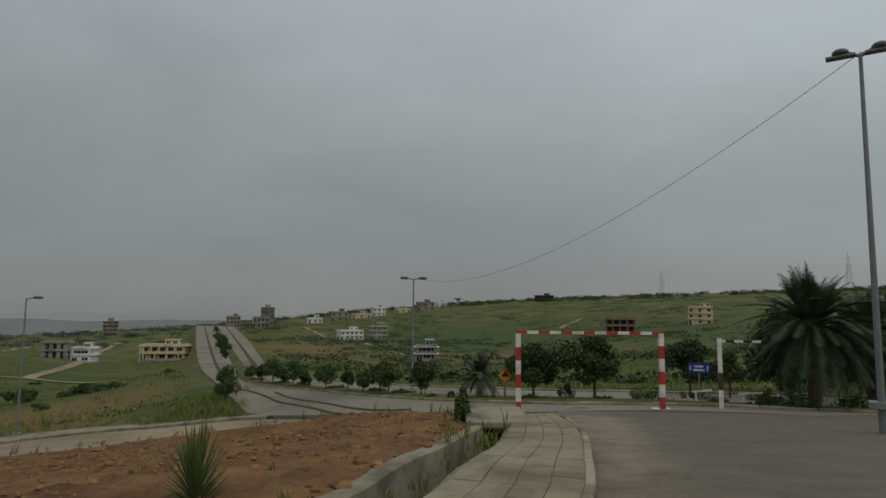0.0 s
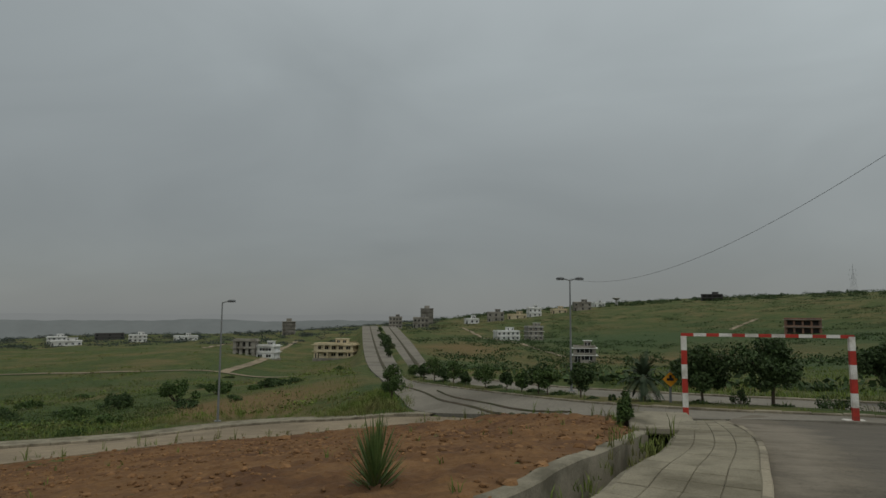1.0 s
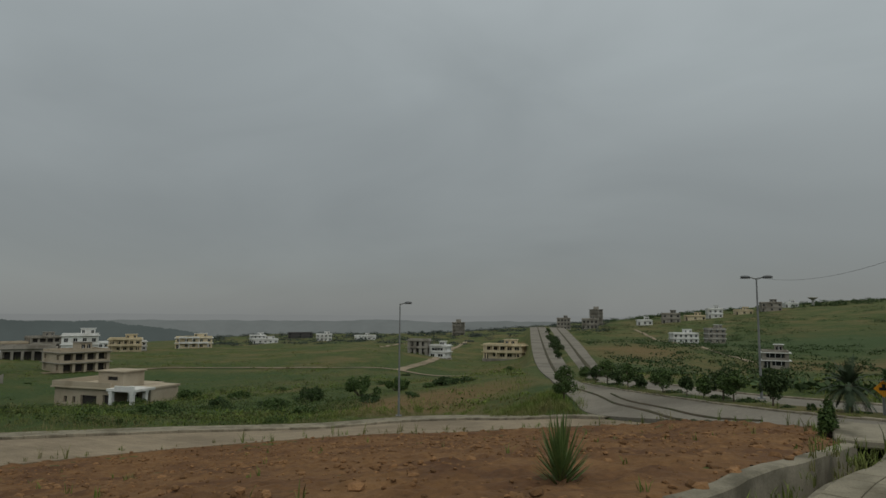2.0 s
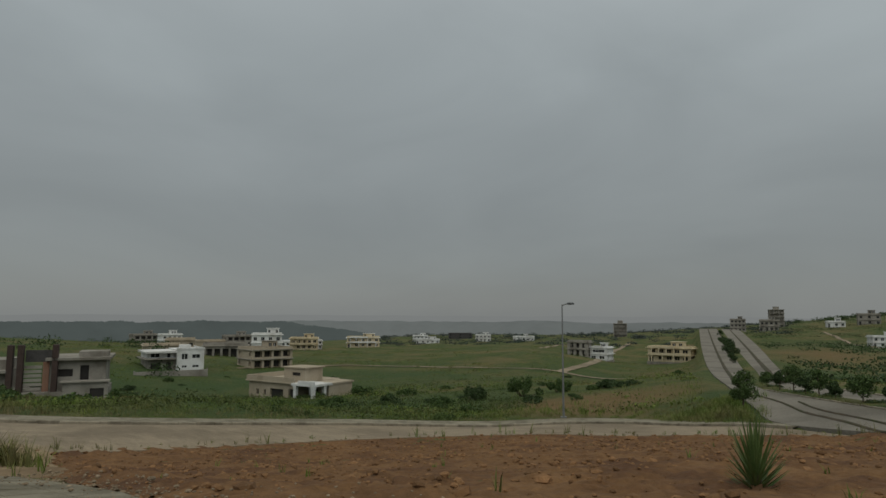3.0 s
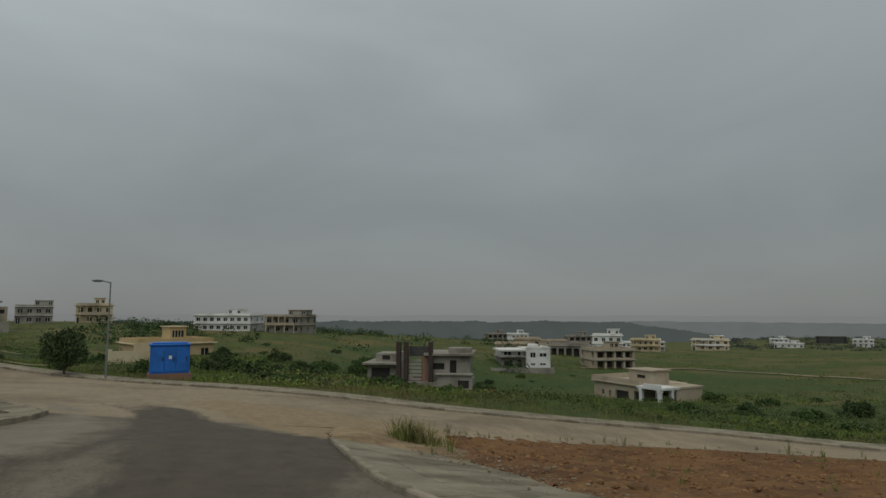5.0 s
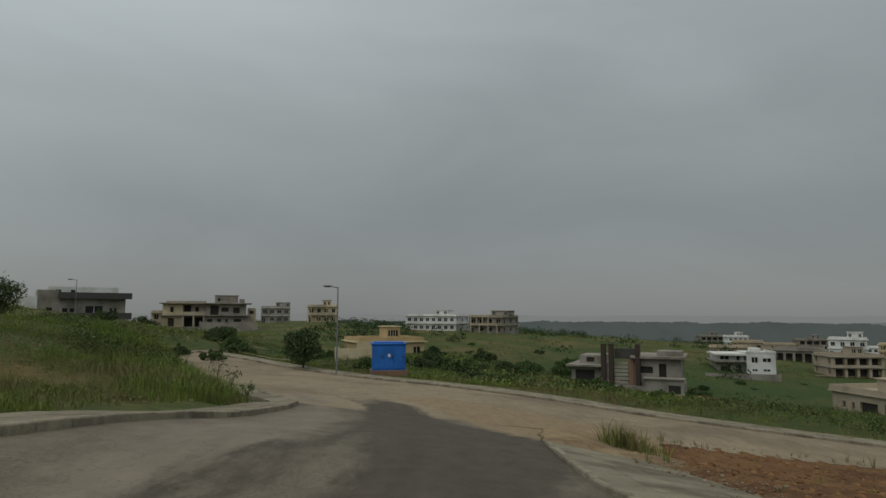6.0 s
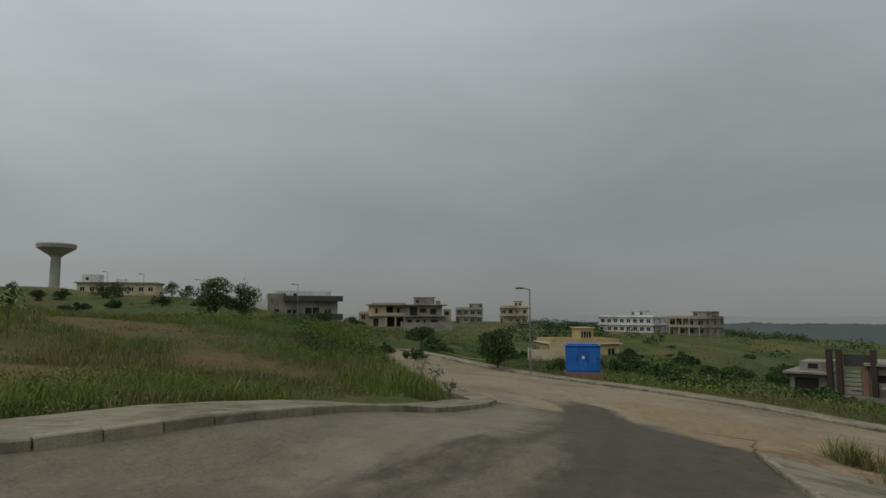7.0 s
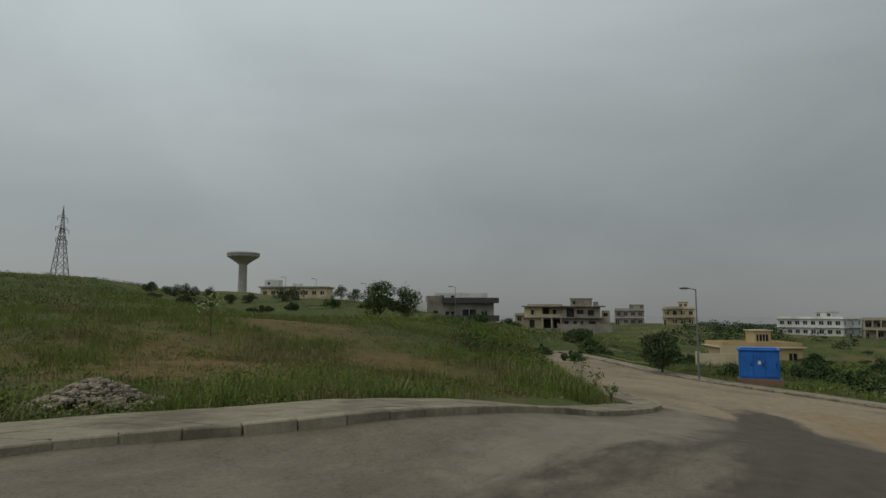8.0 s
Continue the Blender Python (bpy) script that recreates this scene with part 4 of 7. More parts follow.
plain_house((-213.5, 209.5), (-204.5, 218.0), "white two-storey house far out on the plain", WHITE, 9, 2, 3.0, 4, balcony=True, size=(0.75, 0.7, 0.62))
plain_house((-185.5, 221.5), (-176.0, 229.0), "white two-storey house far out on the plain", WHITE, 9, 2, 3.0, 4, size=(0.75, 0.7, 0.62))
plain_house((-192, 84), (-187, 94), "low tan house with a flat roof", BUFF, 10, 1, 3.4, 3, mumty=0)
plain_house((-150, 60.5), (-146.5, 71), "low tan house with a flat roof", BUFF, 10, 1, 3.8, 3, mumty=0, size=(1, 1, 0.6))
plain_house((-248, 170), (-240, 182), "white long house far out on the plain", WHITE, 9, 2, 3.0, 5, size=(0.75, 0.7, 0.62))
plain_house((-262, 260), (-249, 272), "white house group far out on the plain", WHITE, 9, 1, 3.6, 5, size=(0.75, 0.7, 0.62))
plain_house((-300, 330), (-285, 345), "dark long shed far out on the plain", DARKTRIM, 9, 2, 3.0, 3, mumty=0, size=(0.75, 0.7, 0.62))
plain_house((-236, 318), (-222, 328), "pale long house far out on the plain", WHITE, 9, 1, 4.0, 5, mumty=0.2, size=(0.75, 0.7, 0.62))
for k, (r_, az_) in enumerate(((320, 59), (335, 61.5), (330, 64.2), (352, 66.5), (385, 62.6), (392, 60.2), (345, 57.4), (372, 68.6), (405, 64.8))):
    a_ = radians(az_)
    p_ = (-r_ * math.sin(a_), r_ * math.cos(a_))
    plain_house(p_, (p_[0] + (10 + k % 3 * 3) * math.cos(a_ + 0.3), p_[1] + (10 + k % 3 * 3) * math.sin(a_ + 0.3)), "grey half-built house in the crowded far estate" if k % 3 else "white finished house in the crowded far estate",
                (WHITE, GREY_RENDER, BUFF)[k % 3], 9, 1 + (k % 2), 3.2, 4, mumty=0.3 * (k % 2), ruin=k % 3 == 1, group="far estate houses", size=(1, 0.8, 0.85))
# across the boulevard
plain_house((-40.6, 256.8), (-27.5, 263.5), "white terraced house on the hillside", WHITE, 9, 2, 2.8, 5, mumty=0.3, size=(0.65, 0.6, 0.65))
plain_house((-29.5, 270), (-21, 274), "grey and white house on the hillside", GREY_RENDER, 9, 3, 3.0, 3, WHITE, mumty=0.4, size=(0.7, 0.6, 0.62))
plain_house((-6.2, 149.9), (-1.2, 150.2), "small grey house with white trim on the slope", GREY_RENDER, 7, 2, 2.6, 3, WHITE, mumty=0.3, size=(1.0, 0.7, 0.62))
plain_house((118.2, 308.1), (128.0, 303.7), "cream three-storey house on the hillside", CREAM, 9, 3, 3.1, 3, mumty=0.4, size=(1, 1, 0.9))
plain_house((73.6, 290.8), (86.5, 286.9), "unfinished brick house with scaffolding on the hillside", BRICK, 9, 2, 3.0, 4, GREY_RENDER, ruin=True, mumty=0)
plain_house((-137.5, 407.5), (-127.7, 410.6), "grey apartment block beside the far boulevard", GREY_RENDER, 12, 3, 3.2, 4, mumty=0.3, size=(0.85, 0.8, 0.75))
plain_house((-122, 412), (-112, 415), "grey low house beside the far boulevard", GREY_RENDER, 12, 2, 3.2, 4, mumty=0.3)
for k, (x, y) in enumerate(((-92, 440), (-78, 452), (-66, 470), (-52, 480), (-36, 500), (-20, 520), (-5, 560))):
    plain_house((x, y), (x + 9 + k % 3 * 2, y + 3), "pale house in a far hillside row", WHITE if k % 3 == 0 else (GREY_RENDER if k % 2 else CREAM), 9, 1 + k % 2, 3.2, 3, mumty=0.3, group="far hillside row")
# upper side
plain_house((-150.5, -11.2), (-144.0, 5.5), "white two-storey institute with blue-grey windows and roof tanks", WHITE, 12, 2, 3.3, 8, mumty=0.25, win=1.2, size=(0.95, 1, 0.72))
plain_house((-143.5, 3.5), (-138.2, 13.2), "grey unfinished wing with balconies", GREY_RENDER, 12, 2, 3.4, 4, BUFF, balcony=True, mumty=0.5, size=(1.0, 1, 0.72))
lowy, lw, lz = plain_house((-82.6, -13.1), (-87.6, -1.9), "ochre single-storey house with a roof room", YELLOW, 10, 1, 3.3, 4, CREAM, mumty=0.22)
lowy.location.z -= 1.2
ywall = empty("boundary_wall", pose(-85.2, -16.6, -4.0, 0, 0, 98), "low ochre boundary wall with a gate pier", "wall")
part("wall_panel", boxes((0, 5.2, 0, 0.25, -2.5, 1.2), (-0.3, 0.3, -0.1, 0.35, -2.5, 1.4), (4.9, 5.5, -0.1, 0.35, -2.5, 1.4), (2.6, 5.2, 1.6, 1.85, -2.5, 2.1)), CREAM, ywall)
buff, bw_ = site("house", (-137.4, -63.2, -1.36), (-143.9, -43.0), "large buff unfinished two-storey house with dark openings", group="houses of the valley", size=(1.3, 1, 1.06))
part("plinth", boxes((-0.2, 20.6, -0.2, 12, -4, 0.1)), GREY_RENDER, buff)
block(buff, "wall", 0, 4.4, 0, 11, 0.1, 3.2, BUFF, [(1.4, 2.7, 0.2, 2.5)], (), row(3, 11, 1.2, 0.9, 2.3), (), pane=SHADE_VOID, depth=0.5)
block(buff, "wall", 4.4, 9.3, 2.2, 11, 0.1, 3.2, GREY_RENDER, [(0.4, 2.2, 0.1, 2.6), (2.7, 4.6, 0.1, 2.6)], pane=SHADE_VOID, depth=0.8)
block(buff, "wall", 9.3, 18.6, 0.3, 11, 0.1, 3.2, GREY_RENDER, [(0.4, 1.5, 1.1, 2.2), (2.6, 3.4, 1.2, 2.2), (4.3, 4.9, 1.2, 2.2), (6.2, 7.8, 1.2, 2.2)], (), (), row(2, 10, 1.2, 1, 2.2), pane=SHADE_VOID, depth=0.4)
part("floor_slab", boxes((-0.3, 19.0, -0.9, 11.2, 3.2, 3.45), bevel=0.02), GREY_RENDER, buff)
block(buff, "upper_wall", 0.2, 4.4, 0.4, 11, 3.45, 6.5, CREAM, [(1.6, 2.3, 0.7, 2.2)], (), row(3, 10, 1.1, 0.8, 2.2), (), pane=SHADE_VOID, depth=0.4)
block(buff, "upper_wall", 4.4, 9.3, 1.6, 11, 3.45, 6.5, BUFF, [(0.2, 1.7, 0.0, 2.7), (2.6, 3.4, 0.9, 2.2)], pane=SHADE_VOID, depth=0.9)
block(buff, "upper_wall", 9.3, 18.2, 0.4, 11, 3.45, 6.5, GREY_RENDER, [(1.0, 2.8, 0.0, 2.6), (3.4, 5.0, 0.9, 2.1), (6.0, 7.4, 0.5, 2.1)], (), (), row(2, 10, 1.2, 1, 2.2), pane=SHADE_VOID, depth=0.5)
part("balcony", boxes((4.5, 9.2, -0.85, 1.55, 3.46, 3.6), (4.5, 9.2, -0.85, -0.7, 3.6, 4.3)), BUFF, buff)
for cx in (4.6, 6.8, 9.0):
    part("column", boxes((cx - 0.16, cx + 0.16, -0.8, -0.5, 0.1, 3.2)), BUFF, buff)
part("roof_slab", boxes((-0.4, 19.4, -1.0, 11.4, 6.5, 6.8), bevel=0.02), GREY_RENDER, buff)
part("parapet", boxes((1.0, 9.0, -0.5, -0.3, 6.8, 7.3), (9.0, 9.2, -0.5, 6, 6.8, 7.3)), BUFF, buff)
block(buff, "stair_tower", 11.2, 16.3, 2, 7, 6.8, 8.9, GREY_RENDER, [(0.6, 1.2, 0.5, 1.4)], pane=SHADE_VOID)
part("tower_slab", boxes((11.0, 16.5, 1.8, 7.2, 8.9, 9.05)), GREY_RENDER, buff)
part("roof_tank", boxes((16.6, 17.8, 2.5, 4.5, 6.8, 8.0), bevel=0.06), GREY_RENDER, buff)
block(buff, "side_wing", 18.6, 20.4, 1.5, 9, 0.1, 5.4, BUFF, [(0.3, 1.3, 3.6, 4.6)], pane=SHADE_VOID)
part("garden_wall", boxes((8.4, 20.8, -3.0, -2.8, -3, 1.5), (8.2, 8.6, -3.1, -2.7, -3, 1.7)), GREY_RENDER, buff)
plain_house((-181.6, -54.3), (-184.3, -43.8), "pale grey two-storey house with white windows", GREY_RENDER, 10, 2, 3.4, 4, WHITE, mumty=0.5, size=(1, 1, 0.85))
plain_house((-184.5, -41.6), (-186.8, -30.5), "ochre and buff two-storey house", CREAM, 10, 2, 3.2, 4, BUFF, mumty=0.3, balcony=True)
plain_house((-146.5, -69.5), (-147.5, -64.5), "small pale house behind a larger one", BUFF, 8, 2, 2.9, 2, mumty=0)
yard = empty("boundary_wall", pose(-184.5, -86.0, ground_z(-184.5, -86.0) - 0.3, 0, 0, 107), "low cement boundary wall before an unfinished house", "wall")
part("wall_panel", boxes((6, 32, 2.0, 2.25, -3, 1.9), (5.8, 6.2, 1.9, 2.35, -3, 2.2), (31.8, 32.2, 1.9, 2.35, -3, 2.2)), GREY_RENDER, yard)
grey2, gw = site("house", (-91.3, -64.5, 0.6), (-100.0, -52.0), "grey two-storey house with dark stone balcony bands", group="houses of the valley", size=(1.32, 1.0, 1.15))
part("plinth", boxes((-0.3, gw + 0.3, -1.8, 10, -3.0, 0.1)), GREY_RENDER, grey2)
block(grey2, "wall", 0, 3.2, 0, 9, 0.1, 4.2, WHITE, [(1.8, 2.6, 0, 2.0), (0.4, 1.0, 1.6, 2.2)])
block(grey2, "wall", 3.2, 6.0, 0.5, 9, 0.1, 5.4, GREY_RENDER, [(1.2, 2.0, 1.6, 2.2)])
block(grey2, "wall", 6.0, gw, 0, 9, -1.8, 4.4, GREY_RENDER, [(0.5, 1.2, 3.3, 4.0), (1.5, 2.1, 3.3, 4.0), (3.6, 6.0, 2.9, 4.4), (7.0, 8.0, 3.2, 4.0), (2.8, 5.5, 0.1, 1.8)])
part("balcony", boxes((5.4, gw + 0.8, -1.6, -0.02, 0.2, 1.4)), DARKTRIM, grey2, "dark stone balcony band")
part("roof_band", boxes((5.8, gw + 0.8, -1.2, -0.02, 3.9, 5.0)), DARKTRIM, grey2, "dark stone roof band")
block(grey2, "upper_wall", 4.6, gw - 1, 1.5, 8, 4.4, 6.0, WHITE, [(1.0, 1.7, 0.4, 1.1), (3.0, 3.6, 0.4, 1.1)])
long, lgw = site("house", (-139.0, -152.5, 6.7), (-148.5, -134.0), "long low white building with green roof edge on the hilltop", group="houses of the valley")
part("plinth", boxes((-0.3, lgw + 0.3, -0.3, 9, -10, 0.1)), GREY_RENDER, long)
block(long, "wall", 0, lgw, 0, 8, 0.1, 3.4, CREAM, row(8, lgw, 1.2, 1.2, 2.3))
part("roof_slab", boxes((-0.5, lgw + 0.5, -0.6, 8.5, 3.4, 3.8)), GREY_RENDER, long)
block(long, "stair_tower", 0.5, 5.0, 2, 6, 3.8, 6.0, WHITE, [(1, 1.8, 0.6, 1.4)])
part("roof_tank", boxes((9.5, 12, 2, 4, 3.8, 4.9), bevel=0.05), WHITE, long)

# unfinished concrete towers far off
def frame_tower(p, q, label, storeys, sh, wall):
    h, w = site("apartment_tower", p, q, label, category="tower block", size=(0.75, 0.75, 0.76))
    for s in range(storeys + 1):
        part("floor_slab", boxes((-0.6, w + 0.6, -0.6, w + 0.6, s * sh - 0.35, s * sh)), wall, h)
        if s < storeys:
            for cx in (0.3, w / 3, 2 * w / 3, w - 0.3):
                for cy in (0.3, w - 0.3):
                    part("column", boxes((cx - 0.35, cx + 0.35, cy - 0.35, cy + 0.35, s * sh, s * sh + sh - 0.35)), wall, h)
            # panes in wall grey, a painted haze that softens the openings
            block(h, "infill_wall", 0.5, w - 0.5, 1.0, w - 1.0, s * sh, s * sh + sh - 0.35, wall, row(3, w - 1, 2.0, 0.8, 2.2), (), row(3, w - 2, 2.0, 0.8, 2.2), row(3, w - 2, 2.0, 0.8, 2.2), pane=GREY_RENDER)
    part("plinth", boxes((-0.6, w + 0.6, -0.6, w + 0.6, -6, -0.3)), wall, h)
    part("lift_room", boxes((w * 0.3, w * 0.7, w * 0.3, w * 0.7, storeys * sh, storeys * sh + 2.6)), wall, h)


frame_tower((-205.5, 388.2), (-195.5, 393.0), "unfinished concrete apartment tower, grey and far off", 4, 3.0, GREY_RENDER)
frame_tower((-130, 461.0), (-119.0, 465.0), "tall unfinished concrete apartment tower, grey and far off", 5, 3.2, GREY_RENDER)


# street furniture
def banded_bar(parent, name, p, q, half, first, n):
    """A square bar in alternate red and white bands, each band a part."""
    p, q = Vector(p), Vector(q)
    for k in range(n):
        a, b = p.lerp(q, k / n), p.lerp(q, (k + 1) / n)
        bm = bmesh.new()
        add_box(bm, min(a.x, b.x) - (half if abs(a.x - b.x) < 1e-6 else 0), max(a.x, b.x) + (half if abs(a.x - b.x) < 1e-6 else 0), -half, half,
                min(a.z, b.z) - (half if abs(a.z - b.z) < 1e-6 else 0), max(a.z, b.z) + (half if abs(a.z - b.z) < 1e-6 else 0))
        part(name, bm, RED if (k + first) % 2 else WHITEP, parent, "red band" if (k + first) % 2 else "white band")


gate = empty("height_barrier", pose(2.33, 19.75, -1.33, 0, 0, -1.5), "red and white banded steel height barrier over the street mouth", "barrier")
banded_bar(gate, "post_band", (0, 0, -0.1), (0, 0, 2.36), 0.075, 1, 6)
banded_bar(gate, "post_band", (4.35, 0, 0.1), (4.35, 0, 2.40), 0.075, 1, 6)
banded_bar(gate, "beam_band", (-0.07, 0, 2.40), (4.42, 0, 2.40), 0.045, 1, 13)
part("footing", boxes((4.05, 4.65, -0.3, 0.3, -0.2, 0.14), bevel=0.05), WHITEP, gate)
part("footing", boxes((-0.2, 0.2, -0.2, 0.2, -0.3, 0.02), bevel=0.03), KERB, gate)
gate2 = empty("height_barrier", pose(8.64, 20.05, -1.2, 0, 0, -16), "damaged black and white height barrier on the median", "barrier")
for k in range(4):
    part("post_band", boxes((-0.06, 0.06, -0.06, 0.06, k * 0.53 - (0.2 if k == 0 else 0), k * 0.53 + 0.53)), (WHITEP, BROWNTRIM, WHITEP, WHITEP)[k], gate2)
for k in range(6):
    part("beam_band", boxes((-0.07 + k * 0.25, -0.07 + (k + 1) * 0.25, -0.035, 0.035, 2.0, 2.07)), BLACKP if k % 2 else WHITEP, gate2)
for k, (x, y, r, ln) in enumerate(((9.0, 23.3, 8, 0.75), (10.2, 22.3, -8, 0.8), (11.0, 22.0, 14, 0.9))):
    rail = empty("fallen_rail", pose(x, y, ground_z(x, y) + 0.4, 0, -4, r), "broken white rail lying in the median grass", "rail", "fallen rails")
    part("bar", boxes((0, ln, -0.03, 0.03, -0.03, 0.03)), WHITEP, rail)
    part("peg", boxes((0.1, 0.16, -0.03, 0.03, -0.5, -0.03)), WHITEP, rail)


def lamp(p, height, heads, yaw, label, r=0.09, arm=1.3, z=None):
    ob = empty("street_lamp", pose(p[0], p[1], ground_z(*p) if z is None else z, 0, 0, yaw), label, "street lamp", "street lamps")
    bm = bmesh.new()
    tube(bm, (0, 0, -0.5), (0, 0, height), r, r * 0.5, 10)
    part("pole", bm, STEEL, ob, smooth=False)
    part("base_plate", boxes((-0.2, 0.2, -0.2, 0.2, -0.05, 0.06)), STEEL, ob)
    for s in heads:
        bm = bmesh.new()
        tube(bm, (0, 0, height - 0.05), (s * arm * 0.55, 0, height + 0.08), r * 0.5, r * 0.45, 8)
        part("arm", bm, STEEL, ob)
        bm = bmesh.new()
        bmesh.ops.create_uvsphere(bm, u_segments=14, v_segments=8, radius=1.0, matrix=Matrix.Translation((s * arm * 0.78, 0, height + 0.08)) @ Matrix.Diagonal((arm * 0.36, 0.17, 0.085, 1)))
        head = part("lamp_head", bm, LAMPHEAD, ob, smooth=True)
        part("diffuser", boxes((s * arm * 0.78 - 0.25, s * arm * 0.78 + 0.25, -0.1, 0.1, height - 0.02, height + 0.02)), STEEL, head)
    return ob


lamp((8.08, 11.92), 6.7, (-1, 1), -34, "tall grey double-headed street lamp beside the street", 0.07, 0.42, z=0.0)
lamp((-1.83, 39.96), 6.8, (-1, 1), 8, "double-headed street lamp on the boulevard median", 0.08, 0.75)
lamp((-24.2, 37.15), 7.7, (1,), 34, "single-headed steel street lamp beside the lower road", 0.08, 0.75)
lamp((-52.0, -11.1), 7.2, (-1,), 105, "single-headed steel street lamp beside the lower road", 0.09, 1.1)
for x, y, top in ((-111.3, -67.0, 7.6), (-124.9, -100.4, 9.6), (-135.6, -126.6, 12.0), (-140.4, -143.3, 13.2)):
    zb = ground_z(x, y)
    lamp((x, y), top - zb, (-1,), 130, "distant single-headed street lamp on the hillside road", 0.09, 1.3)

cable = bpy.data.curves.new("overhead_cable", "CURVE")
cable.dimensions, cable.bevel_depth, cable.bevel_resolution = "3D", 0.006, 1
sp = cable.splines.new("POLY")
A, B = Vector((8.08, 11.92, 6.72)), Vector((-1.83, 39.96, 3.85))
sp.points.add(40)
for k in range(41):
    t = k / 40
    v = A.lerp(B, t)
    sp.points[k].co = (v.x, v.y, v.z - 1.65 * 4 * t * (1 - t), 1)
cable.materials.append(BLACKP)
tagged(new("overhead_cable", cable), "thin dark cable slung between two street lamps", "cable")
cable2 = bpy.data.curves.new("overhead_cable", "CURVE")
cable2.dimensions, cable2.bevel_depth, cable2.bevel_resolution = "3D", 0.006, 1
sp = cable2.splines.new("POLY")
sp.points.add(12)
for k in range(13):
    t = k / 12
    v = A.lerp(Vector((20, 3, 8.2)), t)
    sp.points[k].co = (v.x, v.y, v.z - 1.0 * t * (1 - t), 1)
cable2.materials.append(BLACKP)
tagged(new("overhead_cable", cable2), "thin dark cable running on from the tall lamp", "cable")

box = empty("switchgear_cabinet", pose(-52.2, -8.2, -2.75, 0, 0, 98), "blue steel electrical cabinet on a brown concrete plinth", "cabinet")
# x runs along the front, y into the cabinet
part("plinth", boxes((-0.15, 2.95, 0.0, 2.1, -1.2, 0.0), bevel=0.02), BRICK, box, "brown concrete plinth")
part("body", boxes((0, 2.75, 0.05, 2.0, 0.0, 2.1), bevel=0.02), BLUE, box)
part("roof", boxes((-0.12, 2.87, -0.1, 2.12, 2.1, 2.22), (0.1, 2.6, 0.2, 1.8, 2.22, 2.32), bevel=0.03), BLUE, box)
for k, (x0, x1) in enumerate(((0.12, 0.95), (1.0, 1.75), (1.8, 2.62))):
    d = part("door", boxes((x0, x1, 0.0, 0.048, 0.15, 1.95), bevel=0.012), BLUE, box)
    part("handle", boxes((x1 - 0.14, x1 - 0.08, -0.05, -0.002, 0.95, 1.2)), BLACKP, d)
    for s in range(4):
        part("louvre", boxes((x0 + 0.2, x1 - 0.25, -0.02, -0.002, 1.55 + s * 0.08, 1.59 + s * 0.08)), BLUE, d)
part("notice", boxes((1.28, 1.48, -0.015, -0.003, 1.1, 1.35)), WHITEP, box, "small white notice plate")

# warning and direction signs
ysign = empty("warning_sign", pose(2.6, 26.6, ground_z(2.6, 26.6), 0, 0, 6), "yellow diamond warning sign with a black symbol on a post", "road sign")
part("post", boxes((-0.04, 0.04, 0.03, 0.11, -0.3, 1.4)), STEEL, ysign)
bm = bmesh.new()
add_box(bm, -0.21, 0.21, -0.01, 0.02, -0.21, 0.21)
bmesh.ops.transform(bm, matrix=Matrix.Translation((0, 0, 1.05)) @ Matrix.Rotation(radians(45), 4, "Y"), verts=bm.verts)
part("plate", bm, YSIGN, ysign)
part("symbol", boxes((-0.14, 0.12, -0.022, -0.012, 1.0, 1.1), (-0.05, 0.05, -0.022, -0.012, 1.1, 1.22)), BLACKP, ysign)
bsign = empty("direction_sign", pose(9.27, 23.3, ground_z(9.27, 23.3), 0, 0, -22), "blue direction sign with two pale lines of writing", "road sign")
part("post", boxes((-0.03, 0.03, 0.03, 0.09, -0.3, 1.5)), STEEL, bsign)
part("plate", boxes((-0.36, 0.36, 0.0, 0.03, 1.12, 1.47)), BLUESIGN, bsign)
part("writing", boxes((-0.16, 0.15, -0.012, -0.003, 1.33, 1.40)), WHITEP, bsign)
part("writing", boxes((-0.19, 0.19, -0.012, -0.003, 1.2, 1.27)), WHITEP, bsign)
part("arrow", boxes((-0.31, -0.27, -0.012, -0.003, 1.22, 1.38)), WHITEP, bsign)
part("arrow", boxes((0.27, 0.31, -0.012, -0.003, 1.22, 1.38)), WHITEP, bsign)

# water tower and power pylons
def lathe(profile, n=40):
    bm = bmesh.new()
    rings = [[bm.verts.new((r * math.cos(2 * math.pi * k / n), r * math.sin(2 * math.pi * k / n), z)) for k in range(n)] for r, z in profile]
    for a, b in zip(rings, rings[1:]):
        for k in range(n):
            bm.faces.new((a[k], a[(k + 1) % n], b[(k + 1) % n], b[k]))
    bm.faces.new(rings[-1])
    return bm


wt = empty("water_tower", pose(-169.0, -194.5, 9.5), "pale concrete water tower with a wide funnel tank", "water tower")
part("shaft", lathe([(1.75, -3), (1.7, 0), (1.55, 11.2), (1.9, 11.7)]), WTANK, wt, smooth=True)
part("tank", lathe([(1.7, 11.4), (2.4, 12.1), (6.05, 14.5), (6.1, 14.9), (6.1, 15.9), (5.95, 16.0), (1.0, 16.5)]), WTANK, wt)
part("rim", lathe([(6.16, 15.15), (6.24, 15.2), (6.24, 15.4), (6.16, 15.45)]), GREY_RENDER, wt)


